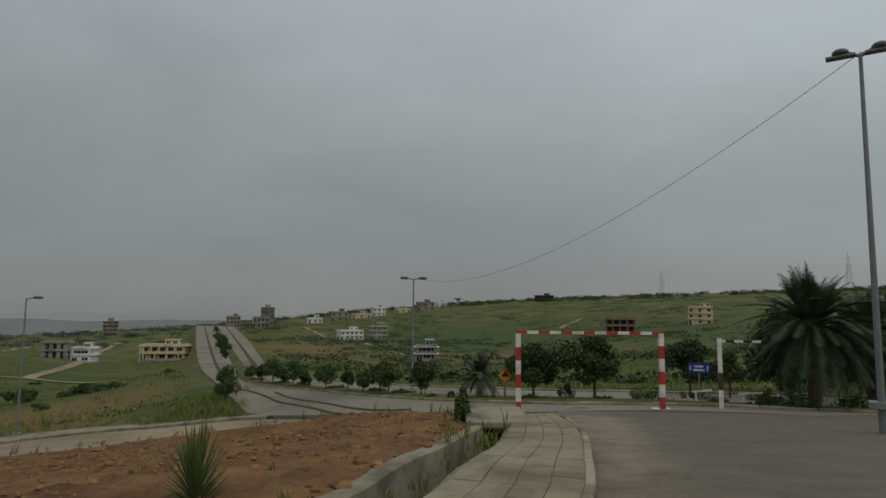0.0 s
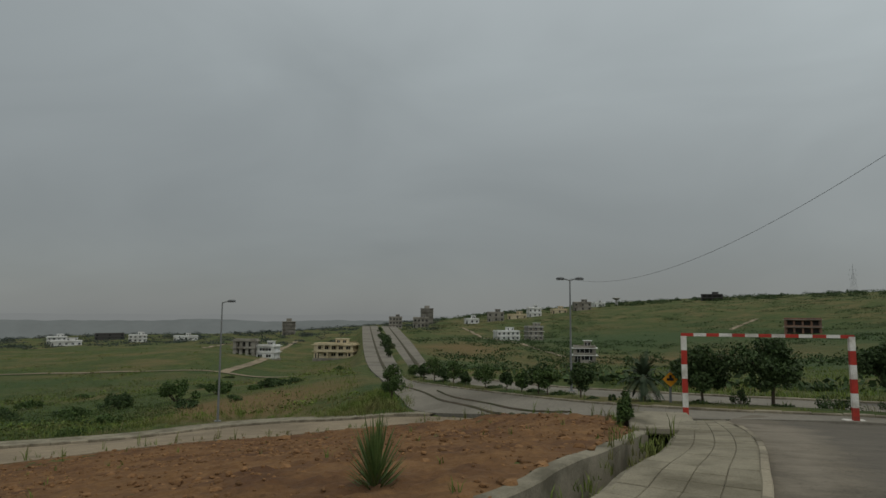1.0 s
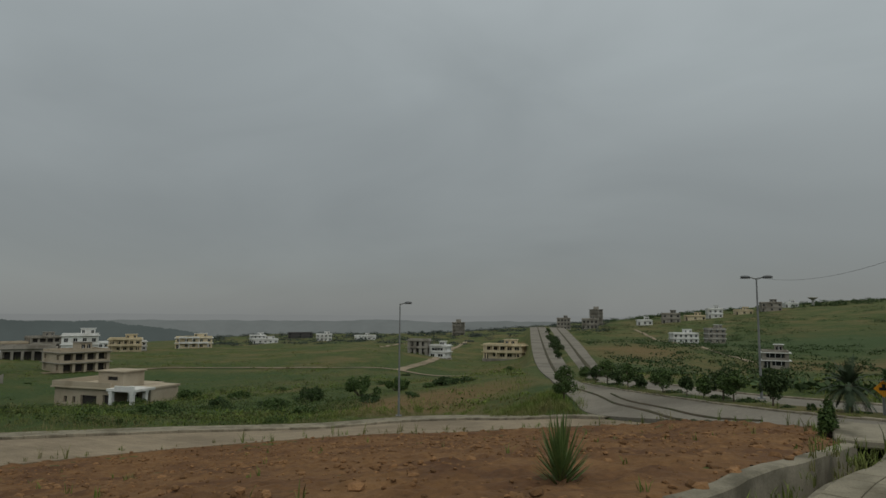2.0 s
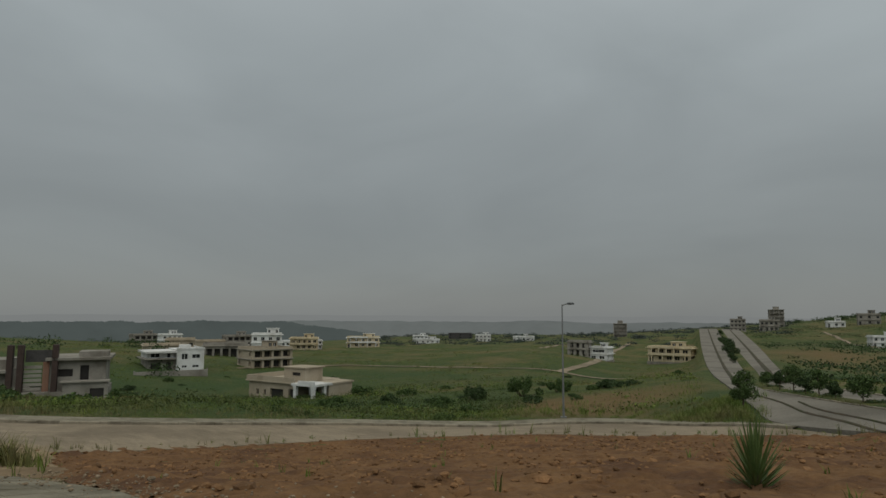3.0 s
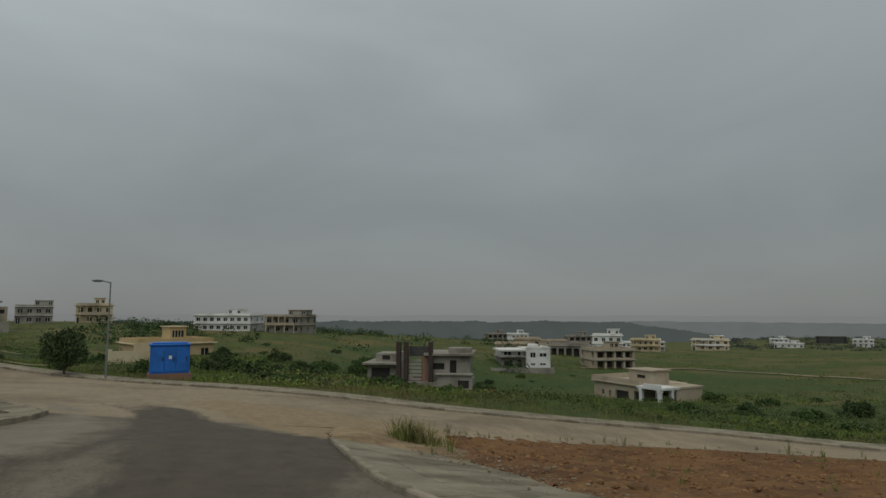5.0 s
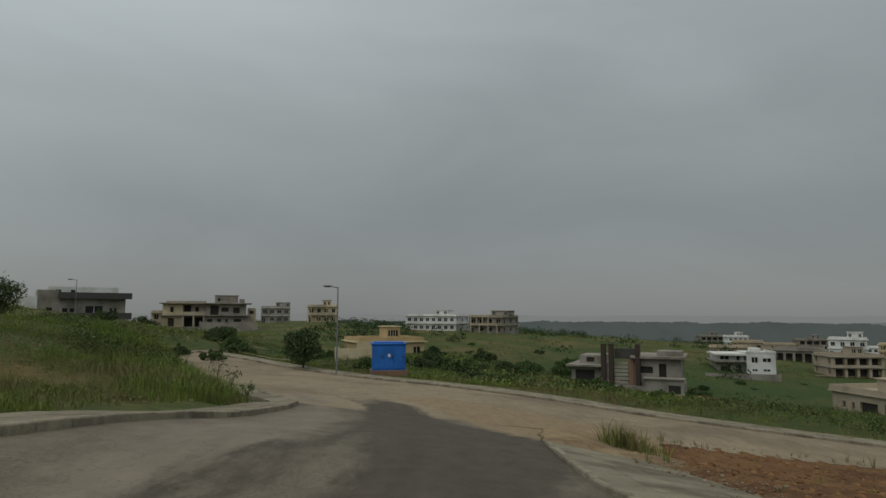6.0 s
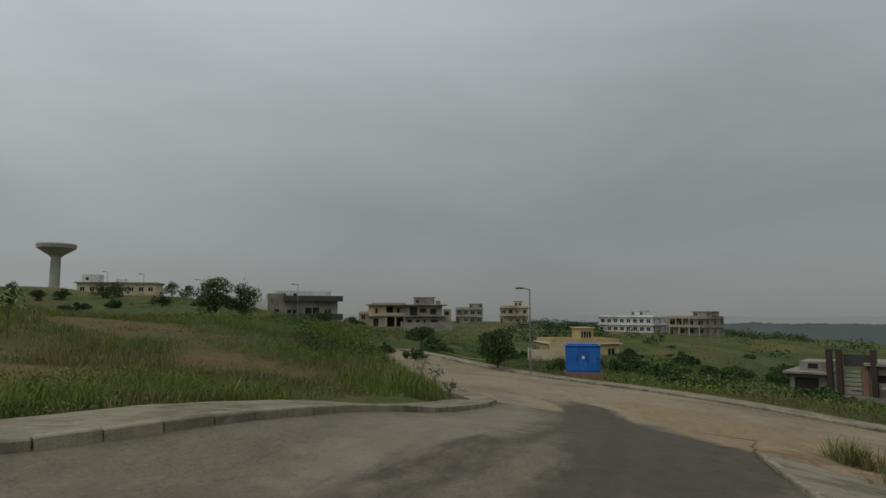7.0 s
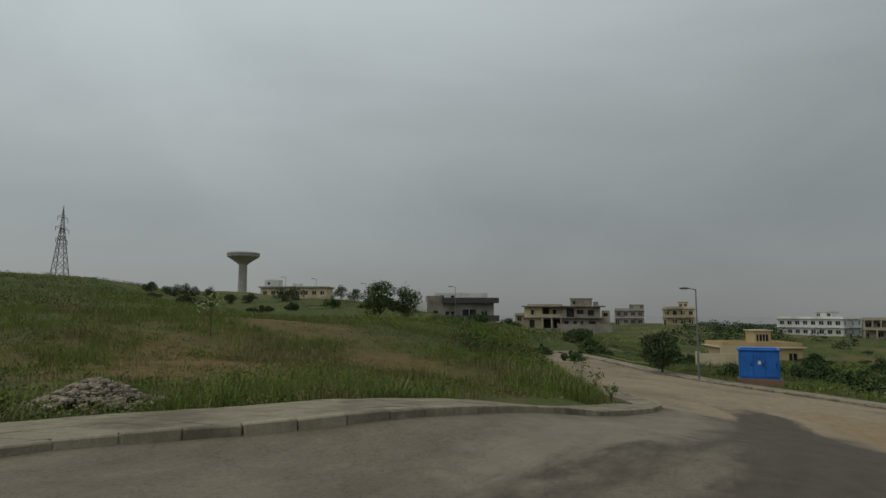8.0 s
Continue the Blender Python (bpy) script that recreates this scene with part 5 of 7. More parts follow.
def pylon(x, y, z, h, label, r=0.16):
    ob = empty("power_pylon", pose(x, y, z, 0, 0, 40), label, "pylon", "power pylons")
    w0, w1 = h * 0.09, h * 0.018
    corner = lambda s, t, u: Vector((s * (w0 + (w1 - w0) * min(1, u / 0.72)), t * (w0 + (w1 - w0) * min(1, u / 0.72)), u * h))
    for s in (-1, 1):
        for t in (-1, 1):
            bm = bmesh.new()
            tube(bm, corner(s, t, -0.05), corner(s, t, 0.72), r, r, 4)
            tube(bm, corner(s, t, 0.72), (0, 0, h), r, r * 0.6, 4)
            part("leg", bm, STEEL, ob)
    us = [0, 0.16, 0.3, 0.42, 0.53, 0.62, 0.72]
    for a, b in zip(us, us[1:]):
        for p, q in (((-1, -1), (1, -1)), ((1, -1), (1, 1)), ((1, 1), (-1, 1)), ((-1, 1), (-1, -1))):
            bm = bmesh.new()
            tube(bm, corner(*p, a), corner(*q, b), r * 0.6, r * 0.6, 4)
            tube(bm, corner(*q, a), corner(*p, b), r * 0.6, r * 0.6, 4)
            part("brace", bm, STEEL, ob)
    for u, ln in ((0.56, 0.17), (0.7, 0.2), (0.84, 0.15)):
        bm = bmesh.new()
        for s in (-1, 1):
            tube(bm, (0, 0, u * h), (s * ln * h, 0, u * h), r * 0.7, r * 0.5, 4)
            tube(bm, (0, 0, (u + 0.045) * h), (s * ln * h, 0, u * h), r * 0.6, r * 0.5, 4)
            tube(bm, (s * ln * h, 0, u * h), (s * ln * h, 0, u * h - 1.6), 0.12, 0.12, 4)
        part("cross_arm", bm, STEEL, ob)
    return ob


pylon(-139.2, -267.3, 14.0, 32, "grey lattice power pylon on the hilltop")
pylon(345, 540, 18, 40, "faint lattice power pylon beyond the hill", 0.07)
pylon(220, 640, 18, 30, "faint lattice power pylon beyond the hill", 0.05)
copy_thing(wt, pose(13.4, 560, ground_z(13.4, 560) - 0.5) @ Matrix.Diagonal((0.55, 0.55, 0.45, 1)))
plain_house((80, 556), (96, 553), "dark unfinished house on the far skyline", DARKTRIM, 9, 2, 3.0, 4, mumty=0.3, ruin=True, group="far hillside row", size=(1, 0.8, 0.85))
gbox = empty("switchgear_cabinet", pose(-71.5, -128.5, ground_z(-71.5, -128.5), 0, 0, 150), "small blue cabinet on the hill crest", "cabinet")
part("body", boxes((-1.2, 1.2, 0, 1.2, -1, 1.5), bevel=0.03), BLUE, gbox)
part("roof", boxes((-1.3, 1.3, -0.1, 1.3, 1.5, 1.6)), BLUE, gbox)


# kerbs, footpaths and the drain
def laid(data, name, parent, a, b, across, size, lift=0.0):
    """One shared piece laid from a to b; across: its width; size: the piece's own x, y, z."""
    a, b = Vector(a), Vector(b)
    x = b - a
    m = x.to_track_quat("X", "Z").to_matrix().to_4x4()
    ob = new(name, data)
    ob.parent = parent
    ob.matrix_basis = Matrix.Translation((a + b) / 2 + Vector((0, 0, lift))) @ m @ Matrix.Diagonal((x.length / size[0], across / size[1], 1, 1))
    return ob


def piece(name, sx, sy, sz, bevel, material):
    bm = boxes((-sx / 2, sx / 2, -sy / 2, sy / 2, -sz, 0), bevel=bevel)
    me = bpy.data.meshes.new(name)
    bm.to_mesh(me)
    bm.free()
    me.materials.append(material)
    return me


STONE_K = piece("kerb_stone", 0.70, 0.17, 0.42, 0.02, KERB)


def kerb(name, nodes, height, label, length=0.7, width=0.17, seed=1):
    rnd = random.Random(seed)
    line = spline(nodes, 0.3)
    total = np.linalg.norm(np.diff(line, axis=0), axis=1).sum()
    pts = along(line, max(2, int(total / length)) + 1)
    holder = tagged(new(name), label, "kerb", kind="structure")
    for p, q in zip(pts, pts[1:]):
        w = Vector(q) - Vector(p)
        a, b = Vector(p) + w * 0.008, Vector(q) - w * 0.008
        j = rnd.uniform(-0.014, 0.014)
        laid(STONE_K, "kerb_stone", holder, a + Vector((0, 0, height + j)), b + Vector((0, 0, height + j + rnd.uniform(-0.012, 0.012))), width, (0.70, 0.17, 0.42))
    return holder


def shifted(nodes, off):
    """The line moved sideways by off metres to its left."""
    line = spline(nodes, 1.0)
    t = np.gradient(line[:, :2], axis=0)
    t /= np.linalg.norm(t, axis=1)[:, None]
    out = line.copy()
    out[:, 0] -= t[:, 1] * off
    out[:, 1] += t[:, 0] * off
    return [tuple(v) for v in out]


def paved(name, left, right, rows_len, cols, label, lift, material, tile_h=0.06, seed=3):
    """Slabs between two lines, each its own piece on one shared mesh, over a bed of mortar."""
    rnd = random.Random(seed)
    a, b = spline(left, 0.4), spline(right, 0.4)
    ln = (np.linalg.norm(np.diff(a, axis=0), axis=1).sum() + np.linalg.norm(np.diff(b, axis=0), axis=1).sum()) / 2
    n = int(ln / rows_len) + 1
    a, b = along(a, n), along(b, n)
    w = np.linspace(0, 1, cols + 1)[None, :, None]
    g = a[:, None] * (1 - w) + b[:, None] * w
    bed = g.copy()
    bed[:, :, 2] += lift - 0.018
    verts = np.concatenate([bed.reshape(-1, 3), np.stack([a + [0, 0, lift - 0.5], b + [0, 0, lift - 0.5]], 1).reshape(-1, 3)])
    c1 = cols + 1
    faces = [(k * c1 + c, (k + 1) * c1 + c, (k + 1) * c1 + c + 1, k * c1 + c + 1) for k in range(n - 1) for c in range(cols)]
    o = n * c1
    faces += [(k * c1, o + 2 * k, o + 2 * k + 2, (k + 1) * c1) for k in range(n - 1)] + [(k * c1 + cols, (k + 1) * c1 + cols, o + 2 * k + 3, o + 2 * k + 1) for k in range(n - 1)]
    holder = tagged(raw(name, verts, faces, DRAIN), label, "pavement", kind="structure")
    for k in range(n - 1):
        for c in range(cols):
            q = [Vector(g[k, c]), Vector(g[k + 1, c]), Vector(g[k + 1, c + 1]), Vector(g[k, c + 1])]
            if (q[1] - q[0]).cross(q[3] - q[0]).z < 0:
                q.reverse()
            mid = sum(q, Vector()) / 4
            up = lift + rnd.uniform(-0.004, 0.005)
            tilt = (rnd.uniform(-0.006, 0.006), rnd.uniform(-0.006, 0.006))
            verts = []
            for inset, dz in ((0.006, -tile_h), (0.006, -0.007), (0.014, 0.0)):
                for v in q:
                    w_ = mid - v
                    p = v + w_ * min(0.3, inset / max(0.01, w_.length) * 1.4) - mid
                    verts.append((p.x, p.y, p.z + dz + p.x * tilt[0] + p.y * tilt[1]))
            faces = [(8, 9, 10, 11)] + [(o + i, o + (i + 1) % 4, o + 4 + (i + 1) % 4, o + 4 + i) for o in (0, 4) for i in range(4)]
            slab = raw("paving_slab", verts, faces, material, holder)
            slab.location = mid + Vector((0, 0, up))
    return holder


OUT_PAVE = shifted(OUTER_KERB[4:], 1.75)
OUT_EDGE = shifted(OUTER_KERB[4:], 0.1)
PATH_L = shifted(PATH_ROADSIDE, -0.045)
TIP_KERB = [(-21.9, -7.5, -1.26), (-23.0, -7.75, -1.33), (-24.2, -8.45, -1.38), (-26.5, -10.0, -1.45), (-31.49, -13.3, -1.55), (-40.25, -18.4, -1.85), (-50.78, -24.4, -2.2)]
TIP_PAVE = shifted(TIP_KERB, 1.0)

soil_poly = [(-0.95, 6.9), (-0.62, 8.1), (-0.05, 10.1), (0.75, 14.1), (0.6, 17.0), (1.0, 19.2), (0.2, 21.6), (-3.3, 28.9), (-6.1, 31.1), (-9.1, 32.0), (-13.0, 31.2), (-16.2, 29.1), (-18.4, 27.1), (-20.6, 24.2), (-24.7, 18.2),
             (-26.0, 13.3), (-25.6, 8.4), (-24.4, 5.3), (-19.5, 4.3), (-14.5, 2.8), (-8.6, 2.2), (-6.6, 1.72), (-4.4, 1.98), (-2.4, 3.12), (-1.4, 5.0)]
SP = np.array(soil_poly)


def in_poly(x, y, poly=SP):
    inside, n = False, len(poly)
    for k in range(n):
        (x0, y0), (x1, y1) = poly[k], poly[(k + 1) % n]
        if (y0 > y) != (y1 > y) and x < (x1 - x0) * (y - y0) / (y1 - y0) + x0:
            inside = not inside
    return inside


def edge_dist(x, y, poly=SP):
    p, q = poly, np.roll(poly, -1, axis=0)
    d = q - p
    t = np.clip(((x - p[:, 0]) * d[:, 0] + (y - p[:, 1]) * d[:, 1]) / (d ** 2).sum(1), 0, 1)
    return float(np.min(np.hypot(p[:, 0] + t * d[:, 0] - x, p[:, 1] + t * d[:, 1] - y)))


def soil_z(x, y):
    e = min(1, edge_dist(x, y) / 0.7)
    v = Vector((x, y, 0))
    lump = noise.fractal(v * 1.6, 0.7, 2.2, 4) * 0.06 + noise.noise(v * 0.35) * 0.06 + abs(noise.noise(v * 2.6)) * 0.12 + abs(noise.noise(v * 5.3)) * 0.05 - 0.08
    return ground_z(x, y) + 0.02 + e * (0.08 + lump)


def build_soil():
    xs, idx, verts, faces = 0.13, {}, [], []
    for i in range(int(29 / xs)):
        for j in range(int(33 / xs)):
            x, y = -26.5 + i * xs, -0.6 + j * xs
            if in_poly(x, y):
                idx[i, j] = len(verts)
                verts.append((x, y, soil_z(x, y)))
    for i, j in idx:
        k = ((i, j), (i + 1, j), (i + 1, j + 1), (i, j + 1))
        if all(c in idx for c in k):
            faces.append([idx[c] for c in k])
    tagged(raw("soil_plot", verts, faces, SOIL, smooth=True), "freshly turned red soil on an empty plot", "soil", kind="structure")


build_soil()


def lumps(name, places, material, label, category, kind="stuff", squash=0.65, seed=5, parent=None):
    """Many uneven lumps (x, y, z, radius) in one mesh."""
    rnd = random.Random(seed)
    t = (1 + 5 ** 0.5) / 2
    base = [Vector(v).normalized() for v in ((-1, t, 0), (1, t, 0), (-1, -t, 0), (1, -t, 0), (0, -1, t), (0, 1, t), (0, -1, -t), (0, 1, -t), (t, 0, -1), (t, 0, 1), (-t, 0, -1), (-t, 0, 1))]
    fc = ((0, 11, 5), (0, 5, 1), (0, 1, 7), (0, 7, 10), (0, 10, 11), (1, 5, 9), (5, 11, 4), (11, 10, 2), (10, 7, 6), (7, 1, 8), (3, 9, 4), (3, 4, 2), (3, 2, 6), (3, 6, 8), (3, 8, 9), (4, 9, 5), (2, 4, 11), (6, 2, 10), (8, 6, 7), (9, 8, 1))
    verts, faces = [], []
    for x, y, z, r in places:
        o = len(verts)
        e = Euler((rnd.uniform(0, 6), rnd.uniform(0, 6), rnd.uniform(0, 6)))
        sx, sy = rnd.uniform(0.7, 1.3), rnd.uniform(0.7, 1.3)
        for b in base:
            v = b.copy()
            v.rotate(e)
            k = r * rnd.uniform(0.75, 1.15)
            verts.append((x + v.x * k * sx, y + v.y * k * sy, z + v.z * k * squash))
        faces += [(a + o, b + o, c + o) for a, b, c in fc]
    return tagged(raw(name, verts, faces, material, parent), label, category, kind=kind)


rs = random.Random(11)
clods = []
while len(clods) < 7500:
    x, y = rs.uniform(-25, 1), rs.uniform(2, 31)
    if in_poly(x, y) and noise.noise(Vector((x * 0.6, y * 0.6, 9))) > rs.uniform(-0.5, 0.5):
        d = math.hypot(x, y)
        r = rs.uniform(0.012, 0.045) + rs.random() ** 7 * 0.08
        clods.append((x, y, soil_z(x, y) + r * 0.15, r))
lumps("soil_clods", clods, CLOD, "crumbly red soil clods scattered over the plot", "soil")
boulder = lumps("boulder", [(0, 0, 0.1, 0.32)], CLOD, "large lump of red soil at the plot's edge", "boulder", kind="", squash=0.6)
boulder.location = (-14.8, 28.1, soil_z(-14.8, 28.1))


def wall_along(name, nodes, width, up, down, material, holder, label=""):
    """A low wall whose top follows the line."""
    line = spline(nodes, 0.4)
    t = np.gradient(line[:, :2], axis=0)
    t /= np.linalg.norm(t, axis=1)[:, None]
    nrm = np.stack([-t[:, 1], t[:, 0]], 1) * width / 2
    rings = []
    for k, p in enumerate(line):
        j = 0.012 * noise.noise(Vector((p[0] * 2, p[1] * 2, 1)))
        rings.append([(p[0] - nrm[k, 0], p[1] - nrm[k, 1], p[2] - down), (p[0] - nrm[k, 0], p[1] - nrm[k, 1], p[2] + up - 0.02 + j), (p[0] - nrm[k, 0] * 0.8, p[1] - nrm[k, 1] * 0.8, p[2] + up + j),
                      (p[0] + nrm[k, 0] * 0.8, p[1] + nrm[k, 1] * 0.8, p[2] + up + j), (p[0] + nrm[k, 0], p[1] + nrm[k, 1], p[2] + up - 0.02 + j), (p[0] + nrm[k, 0], p[1] + nrm[k, 1], p[2] - down)])
    verts = [v for r in rings for v in r]
    faces = [(k * 6 + c, k * 6 + c + 1, (k + 1) * 6 + c + 1, (k + 1) * 6 + c) for k in range(len(rings) - 1) for c in range(5)]
    faces += [tuple(range(5, -1, -1)), tuple(range((len(rings) - 1) * 6, len(rings) * 6))]
    ob = raw(name, verts, faces, material, holder)
    if label:
        ob["label"] = label
    return ob


drain = tagged(new("drain"), "open concrete roadside drain with weeds", "drain", kind="structure")
wall_along("drain_wall", [(-1.75, 5.0), (-0.93, 6.9), (-0.62, 8.1), (-0.04, 10.1), (0.78, 14.2)], 0.26, 0.10, 1.3, DRAIN, drain)
wall_along("drain_wall", [(-0.75, 4.9), (-0.08, 6.7), (0.22, 7.9), (0.82, 9.9), (1.48, 14.2)], 0.12, 0.03, 1.3, DRAIN, drain)
wall_along("drain_floor", [(-1.3, 4.9), (-0.48, 6.8), (-0.18, 8.0), (0.42, 10.0), (1.15, 15.9)], 0.8, -0.78, 1.3, DRAIN, drain)
culvert = tagged(new("culvert"), "concrete culvert mouth under the footpath's end", "culvert", kind="structure")
cz = ground_z(1.15, 14.5)
part("culvert_slab", boxes((0.55, 2.0, 14.25, 16.6, cz + 0.0, cz + 0.16), bevel=0.03), DRAIN, culvert)
part("culvert_side", boxes((0.62, 0.80, 14.2, 15.9, cz - 1.2, cz - 0.004), bevel=0.02), DRAIN, culvert)
part("culvert_side", boxes((1.50, 1.72, 14.2, 15.9, cz - 1.2, cz - 0.004), bevel=0.02), DRAIN, culvert)
# dark sheet put in for the shade inside the culvert
part("culvert_back", boxes((0.8, 1.5, 15.7, 15.9, cz - 1.2, cz - 0.004)), SHADE_VOID, culvert)

# dark resurfacing, spilt sand and dust on the street
def draped(name, poly, material, label, lift, cell, zfun, ragged=0.35):
    p = np.array(poly)
    (x0, y0), (x1, y1) = p.min(0), p.max(0)
    idx, verts, faces = {}, [], []
    for i in range(int((x1 - x0) / cell) + 2):
        for j in range(int((y1 - y0) / cell) + 2):
            x, y = x0 + i * cell, y0 + j * cell
            w = ragged * noise.fractal(Vector((x * 1.1, y * 1.1, 4)), 0.9, 2.1, 4)
            if in_poly(x, y, p) and edge_dist(x, y, p) > max(0, w + ragged * 0.3):
                idx[i, j] = len(verts)
                verts.append((x, y, zfun(x, y) + lift))
    for i, j in idx:
        k = ((i, j), (i + 1, j), (i + 1, j + 1), (i, j + 1))
        if all(c in idx for c in k):
            faces.append([idx[c] for c in k])
    return tagged(raw(name, verts, faces, material, smooth=True), label, "road surface", kind="structure")


def on_road(ob, strict=False):
    from mathutils.bvhtree import BVHTree
    me = ob.data
    tree = BVHTree.FromPolygons([v.co for v in me.vertices], [tuple(f.vertices) for f in me.polygons])

    def z(x, y):
        hit = tree.ray_cast(Vector((x, y, 50)), Vector((0, 0, -1)))
        return hit[0].z if hit[0] else (None if strict else ground_z(x, y) + 0.05)
    return z


def band(line, width):
    """The outline of a band of that width along a line."""
    p = np.array(line, float)
    t = np.gradient(p, axis=0)
    t /= np.linalg.norm(t, axis=1)[:, None]
    nrm = np.stack([-t[:, 1], t[:, 0]], 1) * width / 2
    return [tuple(v) for v in p + nrm] + [tuple(v) for v in (p - nrm)[::-1]]


COVER = {
    "tar": [[(-3.6, -2.4), (-5.2, -3.7), (-8.4, -3.5), (-13.3, -4.0), (-19, -4.8), (-25.5, -5.6), (-31, -8.6), (-27, -3.6), (-21, -2.2), (-15.5, 0.4), (-13.2, 0.2), (-9.4, -0.2), (-6.8, -1.0)],
            band([(-3.2, -5.2), (-4.8, -4.8), (-6.1, -4.6), (-7.7, -4.45), (-10.2, -4.2), (-12.4, -4.0), (-17.0, -4.4)], 0.5),
            band([(-2.6, -6.1), (-4.1, -5.5), (-6.0, -5.25), (-7.9, -4.9), (-9.4, -4.6)], 0.45)],
    "sand": [[(-15.2, -0.1), (-17.5, 2.4), (-22, 5.5), (-25.5, 6.0), (-30, 2.0), (-34, -3), (-31, -4.6), (-24, -2.0), (-19, -0.9)]],
    "worn": [[(2.3, 5.0), (3.4, 11.5), (4.4, 18.6), (5.4, 20.4), (14.5, 19.4), (10.2, 13.5), (8.8, 9), (7.6, 3), (5.6, -3), (3, -4), (2.0, 1)]],
    "dust": [[(-2.5, -5.6), (-6.5, -6.6), (-11, -6.6), (-17, -6.4), (-24, -7.4), (-30, -11), (-26, -7), (-17, -5.0), (-11, -4.6), (-7, -4.8)], [(1.6, 6.5), (2.3, 9.2), (2.9, 12.5), (3.3, 17.5), (4.6, 16), (3.4, 11), (2.5, 7.5)]],
}


_on_street, _on_lower = on_road(street, True), on_road(lower_road, True)


def sand_z(x, y):
    found = [z for z in (_on_street(x, y), _on_lower(x, y)) if z is not None]
    return max(found) if found else ground_z(x, y) + 0.05


sandy_corner = draped("sandy_corner", [(-24.9, 6.2), (-19.5, 4.9), (-14.3, 3.4), (-14.1, 2.4), (-14.1, -0.12), (-19.0, 0.45), (-23.5, 1.3), (-24.6, 3.2)], SANDY, "pale trampled sand at the end of the footpath", 0.02, 0.2, sand_z, 0.03)


def cover(ob):
    for key, polys in COVER.items():
        polys = [np.array(p) for p in polys]
        at = ob.data.attributes.new(key, "FLOAT", "POINT")
        vals = []
        for v in ob.data.vertices:
            best = -3.0
            for p in polys:
                e = edge_dist(v.co.x, v.co.y, p)
                best = max(best, e if in_poly(v.co.x, v.co.y, p) else -e)
            vals.append(min(2.0, best))
        at.data.foreach_set("value", vals)


cover(street)
cover(lower_road)


def dirt_line(name, nodes, width, material, label, zfun, lift=0.03, seed=0.0):
    """A ragged line of dirt lying on a road, its crown a little proud."""
    line = spline(nodes, 0.7)
    t = np.gradient(line[:, :2], axis=0)
    t /= np.linalg.norm(t, axis=1)[:, None]
    verts = []
    for k, p in enumerate(line):
        for s_, up in ((-1, 0.0), (-0.4, 1.0), (0.4, 1.0), (1, 0.0)):
            w = width / 2 * (1 + 0.5 * noise.noise(Vector((p[0] * 0.6, p[1] * 0.6, s_ + seed))))
            x, y = p[0] - t[k, 1] * w * s_, p[1] + t[k, 0] * w * s_
            verts.append((x, y, zfun(x, y) + 0.008 + lift * up * (1 + 0.5 * noise.noise(Vector((x * 1.5, y * 1.5, seed))))))
    faces = [(k * 4 + c, (k + 1) * 4 + c, (k + 1) * 4 + c + 1, k * 4 + c + 1) for k in range(len(line) - 1) for c in range(3)]
    return tagged(raw(name, verts, faces, material, smooth=True), label, "road surface", kind="structure")


VERGEDIRT = mat("dark_verge_dirt", (0.046, 0.038, 0.027), (0.09, 0.068, 0.043), 1.2, 0.95, 0.6, c=(0.04, 0.046, 0.018), big=0.3, fine=8)
on_near, on_far = on_road(near_carriageway), on_road(far_carriageway)
GUTTER = [(-16.07, 51.47), (-12.45, 45.07), (-10.09, 39.95), (-7.41, 35.21), (-5.06, 30.67), (-3.31, 27.63), (-2.04, 25.55)]
dirt_line("dirt_strip", GUTTER, 0.22, VERGEDIRT, "dark line of dirt and broken kerb between two lanes", on_near, 0.06)
dirt_line("dirt_strip", [(x + 0.75, y + 0.55) for x, y in GUTTER[1:]], 0.16, VERGEDIRT, "dark line of dirt and broken kerb between two lanes", on_near, 0.06, 3.0)
for left_, right_, zfun_, f_, w_, text in ((BV_LEFT, MED_NEAR, on_near, 0.5, 0.6, "strip of dirt and weeds between the lanes of the boulevard"), (MED_FAR, BV_FAR, on_far, 0.47, 0.7, "strip of dirt and weeds between the far lanes")):
    lane = strip("", left_, right_, None, 2, 6.0)[0]
    mid_ = lane[:, 0] * (1 - f_) + lane[:, 1] * f_
    dirt_line("dirt_strip", [tuple(p[:2]) for p in mid_ if 62 < p[1] < 404], w_, VERGEDIRT, text, zfun_, 0.1, 7.0)

# pale tracks over the fields
def surface_z(x, y):
    """Height of the open ground with its unevenness."""
    return ground_z(x, y) + min(0.5, math.hypot(x, y) * 0.002) * noise.noise(Vector((x * 0.09, y * 0.09, 3))) * min(1, near_road(x, y)[0] / 6)


def track(name, nodes, width, label, lift=0.16):
    line = spline(nodes, 4.0)
    t = np.gradient(line[:, :2], axis=0)
    t /= np.linalg.norm(t, axis=1)[:, None]
    verts, faces = [], []
    for k, p in enumerate(line):
        for s in (-1, 0, 1):
            w = width / 2 * (1 + 0.25 * noise.noise(Vector((p[0] * 0.2, p[1] * 0.2, s))))
            x, y = p[0] - t[k, 1] * w * s, p[1] + t[k, 0] * w * s
            verts.append((x, y, surface_z(x, y) + lift))
    faces = [(k * 3 + c, (k + 1) * 3 + c, (k + 1) * 3 + c + 1, k * 3 + c + 1) for k in range(len(line) - 1) for c in (0, 1)]
    tagged(raw(name, verts, faces, DUSTY, smooth=True), label, "track", kind="structure")


